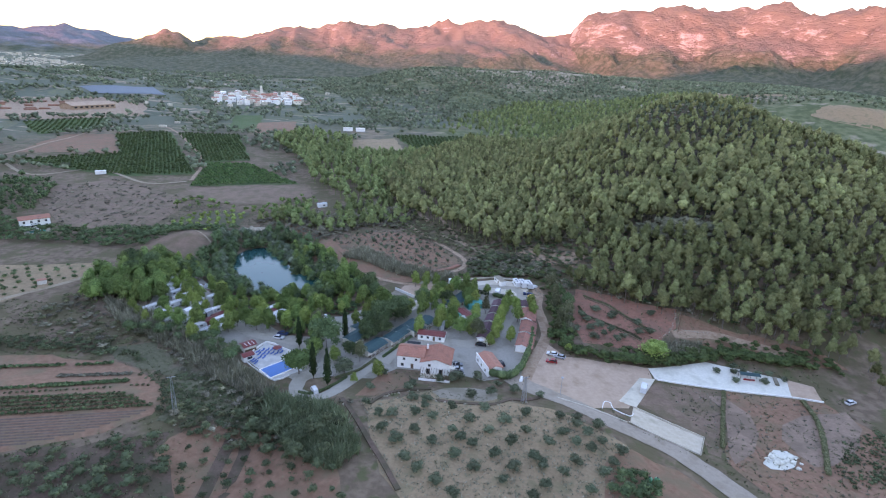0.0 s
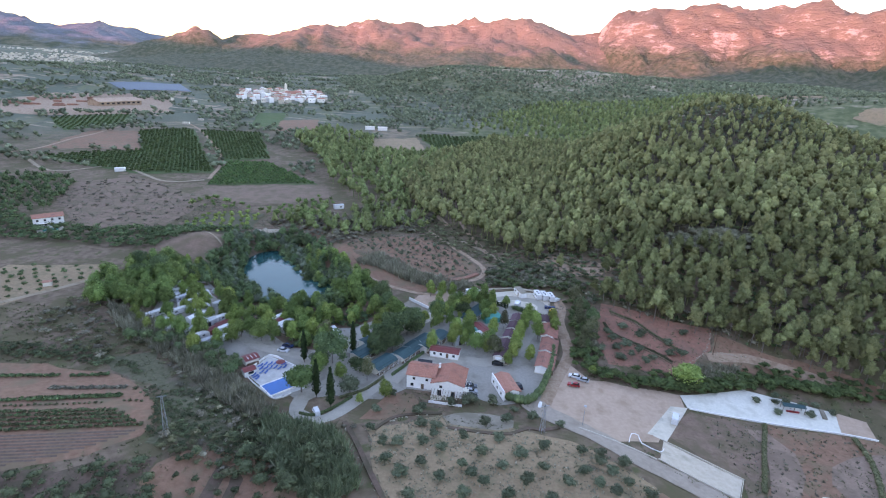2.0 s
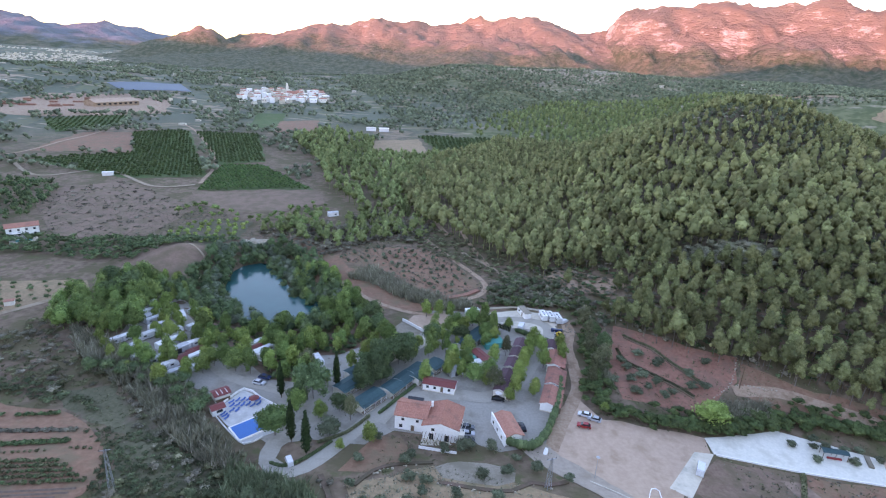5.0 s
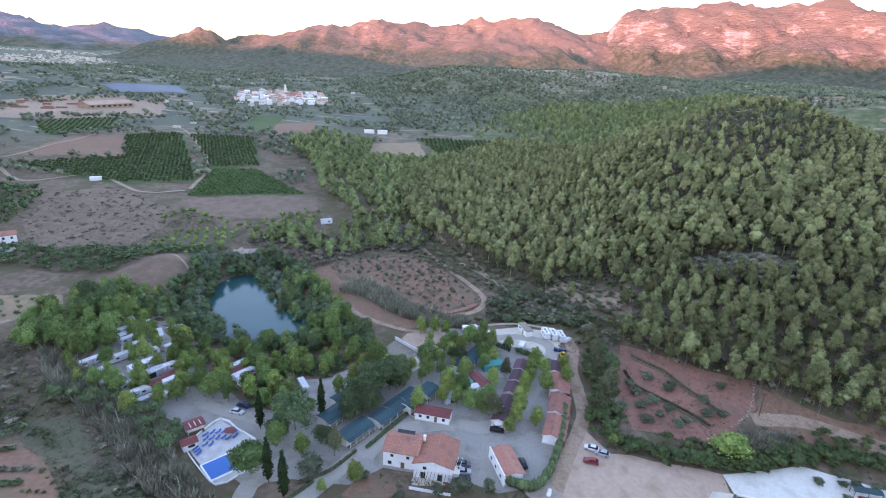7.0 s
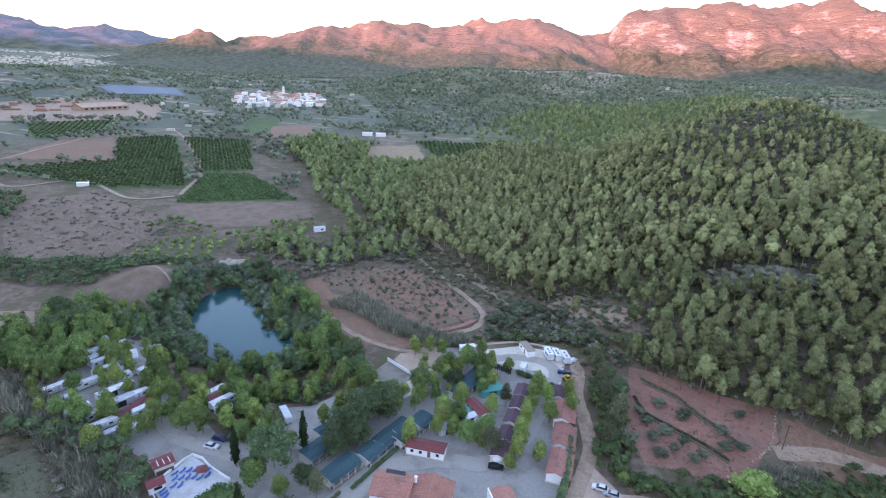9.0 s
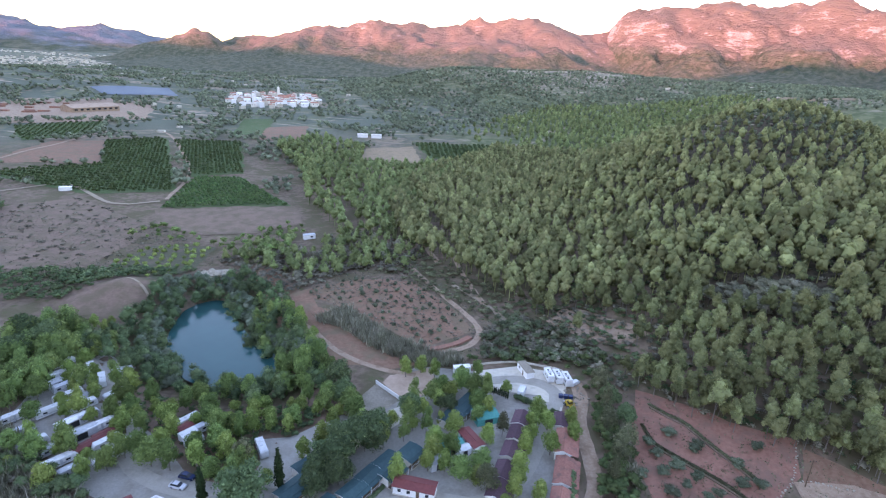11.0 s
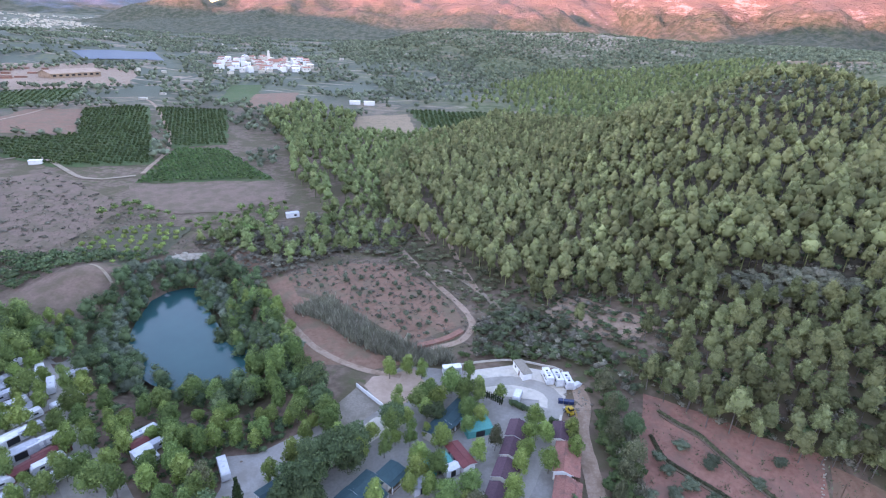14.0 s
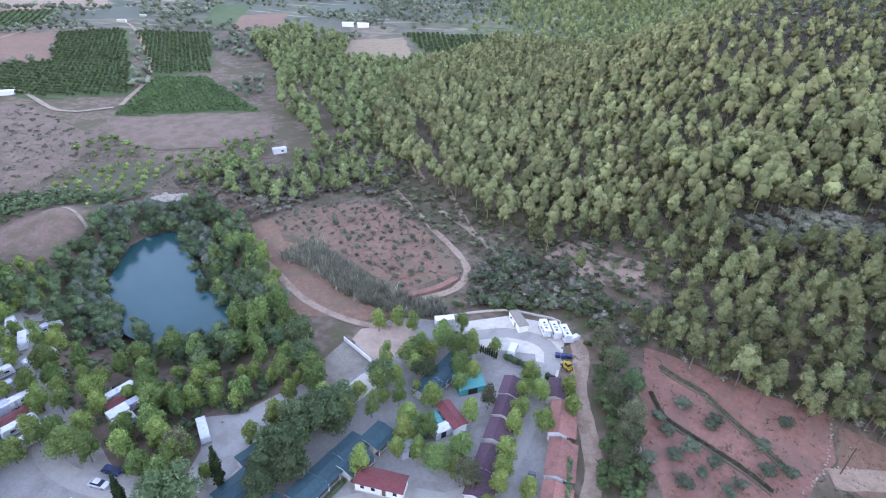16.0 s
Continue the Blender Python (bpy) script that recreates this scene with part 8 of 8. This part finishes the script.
def tufts(pts, n, seed, label, leaf, keep_out=()):
    """Short tufts of dry grass over open ground."""
    rng = np.random.default_rng(seed)
    c = np.repeat(scatter(pts, n, seed, 0.0, keep_out), 7, 0)
    k = len(c)
    c = c + rng.normal(0, 0.35, (k, 2))
    z = height(c[:, 0], c[:, 1])
    a, t = rng.uniform(0, 6.28, k), rng.uniform(0.15, 0.55, k)
    w = np.column_stack([np.cos(a), np.sin(a)]) * rng.uniform(0.12, 0.3, (k, 1))
    v = np.stack([np.column_stack([c - w, z]), np.column_stack([c + w, z]), np.column_stack([c + rng.normal(0, 0.3, (k, 2)), z + t])], 1).reshape(-1, 3)
    me = fast_mesh("dry_grass", v, np.arange(len(v)).reshape(-1, 3), leaf, np.repeat(rng.uniform(size=k), 3))
    return tagged(new("dry_grass", me), label, "grass", kind="stuff")


OPEN = [(-190, 175), (-120, 160), (-60, 110), (-20, 100), (-12, 122), (36, 122), (52, 100), (100, 60), (150, 50), (150, 150), (110, 168), (60, 200), (52, 140), (36, 112), (10, 116), (-30, 96), (-30, 30), (-180, 40)]
tufts(OPEN, 4200, 58, "dry grass tufts on the open ground", SCRUB, [YARD, TERRACE, [(84, 132), (109, 137), (145, 123), (142, 112), (108, 118), (84, 123)], [(63, 94), (64, 108), (78, 125), (85, 124), (88, 91), (81, 82)]])
tufts(GROVE, 1500, 59, "dry pale grass between the olives", REED)
tufts([(-300, 365), (-180, 360), (-100, 300), (-20, 330), (30, 260), (60, 225), (20, 215), (-20, 240), (-60, 270), (-110, 290), (-160, 260), (-220, 270)], 3600, 60, "dry grass and weeds on the valley floor", GREYSCRUB)
SHOULDER = [(-60, 800), (400, 720), (900, 800), (1250, 1300), (900, 1900), (100, 1750), (-300, 1500)]
BARE = [NORTH, *CLIFFS, ROADCUT, [(180, 1360), (330, 1330), (470, 1400), (520, 1560), (330, 1660), (150, 1560)]]
forest("far_scrub", open_valley(clumped(scatter(SHOULDER, 7500, 44, 6.6, BARE), -0.7)), "pines and scrub over the far shoulder", PINE_HAZY, 221, kinds=4, leaves=7, size=2.4, h=(4, 8), w=(6, 9), lobes_max=1, trunk=False, core=0.9, maker=ovate_lobes)



t = thing("power_pole", "weathered wooden power pole at the red terraces", "pole", m=pose(105.5, 154.2, ground_z(105.5, 154.2)))
part("pole", Geo().tube((0, 0, -0.4), (0, 0, 9.0), 0.16, 0.11, 8), TIMBER, t)
part("crossarm", Geo().box(0, 0, 8.3, 1.9, 0.12, 0.14), TIMBER, t)
for u in (-0.8, 0.0, 0.8):
    part("insulator", Geo().disc(u, 0, 8.44, 0.07, 0.25, 8, 0.6), DARK, t)
for x, y, r in TANKS:
    t = thing("water_tank", "round green plastic water tank beside the road", "tank", "water tanks", m=pose(x, y, ground_z(x, y) + 0.1))
    part("body", Geo().disc(0, 0, 0, r, 1.3, 16, 0.95), TANKGREEN, t)
    part("lid", Geo().disc(0, 0, 1.3, r * 0.95, 0.4, 16, 0.35), TANKGREEN, t)
    part("cap", Geo().disc(0, 0, 1.7, r * 0.3, 0.12, 12, 0.9), DARK, t, "dark screw cap")
u = thing("parasol", "round white parasol beside the cabins", "parasol", m=pose(20.6, 143.4, ground_z(20.6, 143.4) + 0.06))
part("pole", Geo().tube((0, 0, 0), (0, 0, 2.3), 0.04, 0.04, 6), STEEL, u)
part("canopy", Geo().disc(0, 0, 2.1, 1.3, 0.4, 10, 0.06), PANEL, u)
part("base", Geo().disc(0, 0, 0, 0.35, 0.12, 10), CONCRETE, u)
forest("verge_bushes", scatter([(44, 62), (54, 70), (60, 64), (54, 54), (46, 54)], 26, 68, 1.8), "leafy green bushes beside the road", DEEP, 78, h=(1.2, 3.0), w=(2.0, 3.6), leaves=160, size=0.36, **bush)


def rocky_ground(pts, n, seed, label, scale=1.0):
    """Low limestone ledges strewn over a far slope, in one mesh."""
    rng = np.random.default_rng(seed)
    vs, fs, m = [], [], 0
    for x, y in scatter(pts, n, seed, 5.0):
        v, f = octa(int(rng.integers(9999)))
        vs.append(v * (rng.uniform(2, 8), rng.uniform(1.5, 4), rng.uniform(0.8, 2.2)) * scale + (x, y, float(height(x, y))))
        fs.append(f + m)
        m += len(v)
    tagged(new("rock_ledges", fast_mesh("rock_ledges", np.concatenate(vs), np.concatenate(fs), ROCK)), label, "rocks", kind="stuff")


rocky_ground([(120, 1330), (330, 1280), (500, 1360), (600, 1560), (340, 1700), (80, 1580)], 900, 91, "pale limestone ledges on the far shoulder")
rocky_ground([(170, 420), (190, 385), (225, 378), (240, 400), (215, 425), (190, 440)], 60, 92, "pale rocks on the top of the hill", 0.4)

# ---- far houses ----
def small_house(x, y, turn, sx, sy, sz, roof, wall, label, group, windows=True):
    t = thing("house", label, "house", group, m=pose(x, y, ground_z(x, y), 0, 0, turn))
    part("wall", Geo().walls_gable(0, 0, -1.5, sx, sy, sz + 1.5, 1.4), wall, t)
    part("roof", Geo().gable(0, 0, sz + 0.2, sx + 0.6, sy + 0.8, 1.5, 0.25), roof, t)
    if windows:
        for k in range(2):
            part("window", Geo().box((k - 0.5) * sx * 0.5, -sy / 2 - 0.02, sz * 0.55, 1.0, 0.1, 1.3), GLASS, t)
    return t


rv = random.Random(77)
VILLAGE = [(-412, 1050), (-440, 1150), (-390, 1240), (-285, 1190), (-237, 1060), (-300, 990), (-353, 1018)]
for i, (x, y) in enumerate(scatter(VILLAGE, 85, 45, 12.5)):
    small_house(x, y, rv.choice((20, 110, 28, 118)), rv.uniform(8, 14), rv.uniform(7, 11), rv.uniform(4.5, 8.5), rv.choice((TILE, WHITE, OFFWHITE, TILE)), rv.choice((WHITE, OFFWHITE, CONCRETE)), "whitewashed village house with a low roof", "village houses")
t = thing("church", "pale village church with a square bell tower", "church", m=pose(-328, 1128, ground_z(-328, 1128), 0, 0, 20))
part("nave", Geo().walls_gable(0, 0, -1, 24, 11, 10, 3), OFFWHITE, t)
part("roof", Geo().gable(0, 0, 9.3, 24.6, 12, 3.1, 0.3), TILE, t)
part("tower", Geo().box(-10, 5, -1, 5, 5, 22), OFFWHITE, t)
part("belfry", Geo().box(-10, 5, 21, 4, 4, 4).box(-10, 5, 25, 4.6, 4.6, 0.5).box(-10, 5, 25.5, 3.6, 3.6, 2.6, 0, 0.1), OFFWHITE, t)


def town(name, pts, n, seed, label):
    g, r = Geo(), random.Random(seed)
    for x, y in scatter(pts, n, seed, 13.0, CLEAR):
        g.box(x, y, ground_z(x, y) - 2, r.uniform(5, 11), r.uniform(4, 8), r.uniform(4, 6.5), r.uniform(0, 1.5))
    # concrete grey on white houses: dimming by haze is put into their colour
    tagged(new(name, g.mesh(name, CONCRETE)), label, "town", kind="stuff")


town("town", [(-1456, 1748), (-1720, 2150), (-1518, 2350), (-1134, 1939), (-1149, 1720)], 230, 46, "far white town in the valley")
town("town", [(-1230, 2480), (-960, 2420), (-840, 2440), (-850, 2500), (-1200, 2560)], 70, 47, "white hamlet below the lone peak")
town("town", [(-2300, 2300), (-1900, 2500), (-1500, 2500), (-1550, 2650), (-2200, 2700)], 110, 48, "far white town on the valley side")
town("farmsteads", FARV, 80, 49, "white farmhouses dotted over the valley")
patch("water_reservoir", [(-658, 1047), (-573, 1162), (-506, 1066), (-596, 985)], plain("reservoir_water", (0.12, 0.15, 0.175), 0.7), "pale blue-grey reservoir", 1.2, 30, 0, "water")
t = thing("brickworks", "long brickyard shed with a pinkish roof", "factory", m=pose(-517, 826, ground_z(-517, 826), 0, 0, 62))
part("wall", Geo().walls_gable(0, 0, -2, 66, 30, 8, 4), REDDIRT, t)
part("roof", Geo().gable(0, 0, 6.2, 68, 32, 4.2, 0.4), SAND, t)
for k in range(8):
    part("window", Geo().box(-28 + k * 8, -15.1, 2.5, 4, 0.3, 2.2), GLASS, t)
rb = random.Random(4)
for i in range(16):
    x, y = rb.uniform(-660, -560), rb.uniform(770, 880)
    o = new("brick_pallet", Geo().box(0, 0, 0, rb.uniform(8, 22), rb.uniform(3, 6), rb.uniform(1.5, 3), rb.uniform(0.2, 0.5)).mesh("brick_pallet", REDSOIL))
    o.location = (x, y, ground_z(x, y))
    tagged(o, "stack of red bricks in the brickyard", "bricks", "brick stacks")


def villa():
    t = thing("villa", "white two-storey villa with a red tile roof", "house", m=pose(-238, 275, ground_z(-238, 275), 0, 0, 40))
    part("wall", Geo().walls_gable(0, 0, -0.5, 15, 8, 6.2, 1.3), WHITE, t)
    part("roof", Geo().gable(0, 0, 5.8, 16, 9.2, 1.5, 0.2), TILE, t)
    for k in range(4):
        pane(t, "window", -5.4 + k * 3.6, -4.05, 3.6, 1.1, 0.1, 1.2, GLASS, OFFWHITE)
        pane(t, "door" if k == 2 else "window", -5.4 + k * 3.6, -4.05, 0.2 if k == 2 else 0.9, 1.2, 0.1, 2.1 if k == 2 else 1.2, GLASS, OFFWHITE)
    part("porch", Geo().box(-2, -5.4, 0, 6, 2.6, 0.3).box(-2, -5.4, 2.7, 6, 2.6, 0.15), WHITE, t)
    p = thing("swimming_pool", "small turquoise swimming pool by the villa", "pool", m=pose(-230.5, 265.5, ground_z(-230, 265) + 0.1, 0, 0, 40))
    part("deck", Geo().box(0, 0, -0.3, 13, 8, 0.36), CONCRETE, p)
    part("water", Geo().box(0, 0, 0.02, 7.5, 4, 0.06), TEALNET, p)
    k = thing("hut", "small tan stone field hut", "hut", m=pose(-179.4, 190.2, ground_z(-179, 190), 0, 0, 30))
    part("wall", Geo().box(0, 0, -0.3, 3.4, 2.6, 2.3), OFFWHITE, k)
    part("roof", Geo().box(0, 0, 2.0, 3.7, 2.9, 0.15), TILE, k)
    h = thing("hut", "white field hut beside the orchard", "hut", m=pose(-283, 428, ground_z(-283, 428), 0, 0, 20))
    part("wall", Geo().box(0, 0, -0.3, 8, 4, 3.0), WHITE, h)
    part("roof", Geo().box(0, 0, 2.7, 8.4, 4.4, 0.2), WHITE, h)
    for dx in (0, 18):
        g = thing("farmhouse", "white farm building beside the fields", "house", "farm buildings", m=pose(-112 + dx, 752, ground_z(-112, 752), 0, 0, 5))
        part("wall", Geo().walls_gable(0, 0, -1, 13, 7, 4.6, 1.2), WHITE, g)
        part("roof", Geo().gable(0, 0, 3.8, 13.6, 7.8, 1.3, 0.2), OFFWHITE, g)
    b = thing("cabin", "white cabin among the trees", "cabin", m=pose(-78, 346, ground_z(-78, 346), 0, 0, 30))
    part("wall", Geo().box(0, 0, -0.3, 7, 3, 3.0), WHITE, b)
    part("roof", Geo().box(0, 0, 2.7, 7.3, 3.3, 0.15), CANVAS, b)
    pane(b, "window", 1.2, -1.52, 1.0, 1.4, 0.06, 0.9, GLASS, OFFWHITE)


villa()
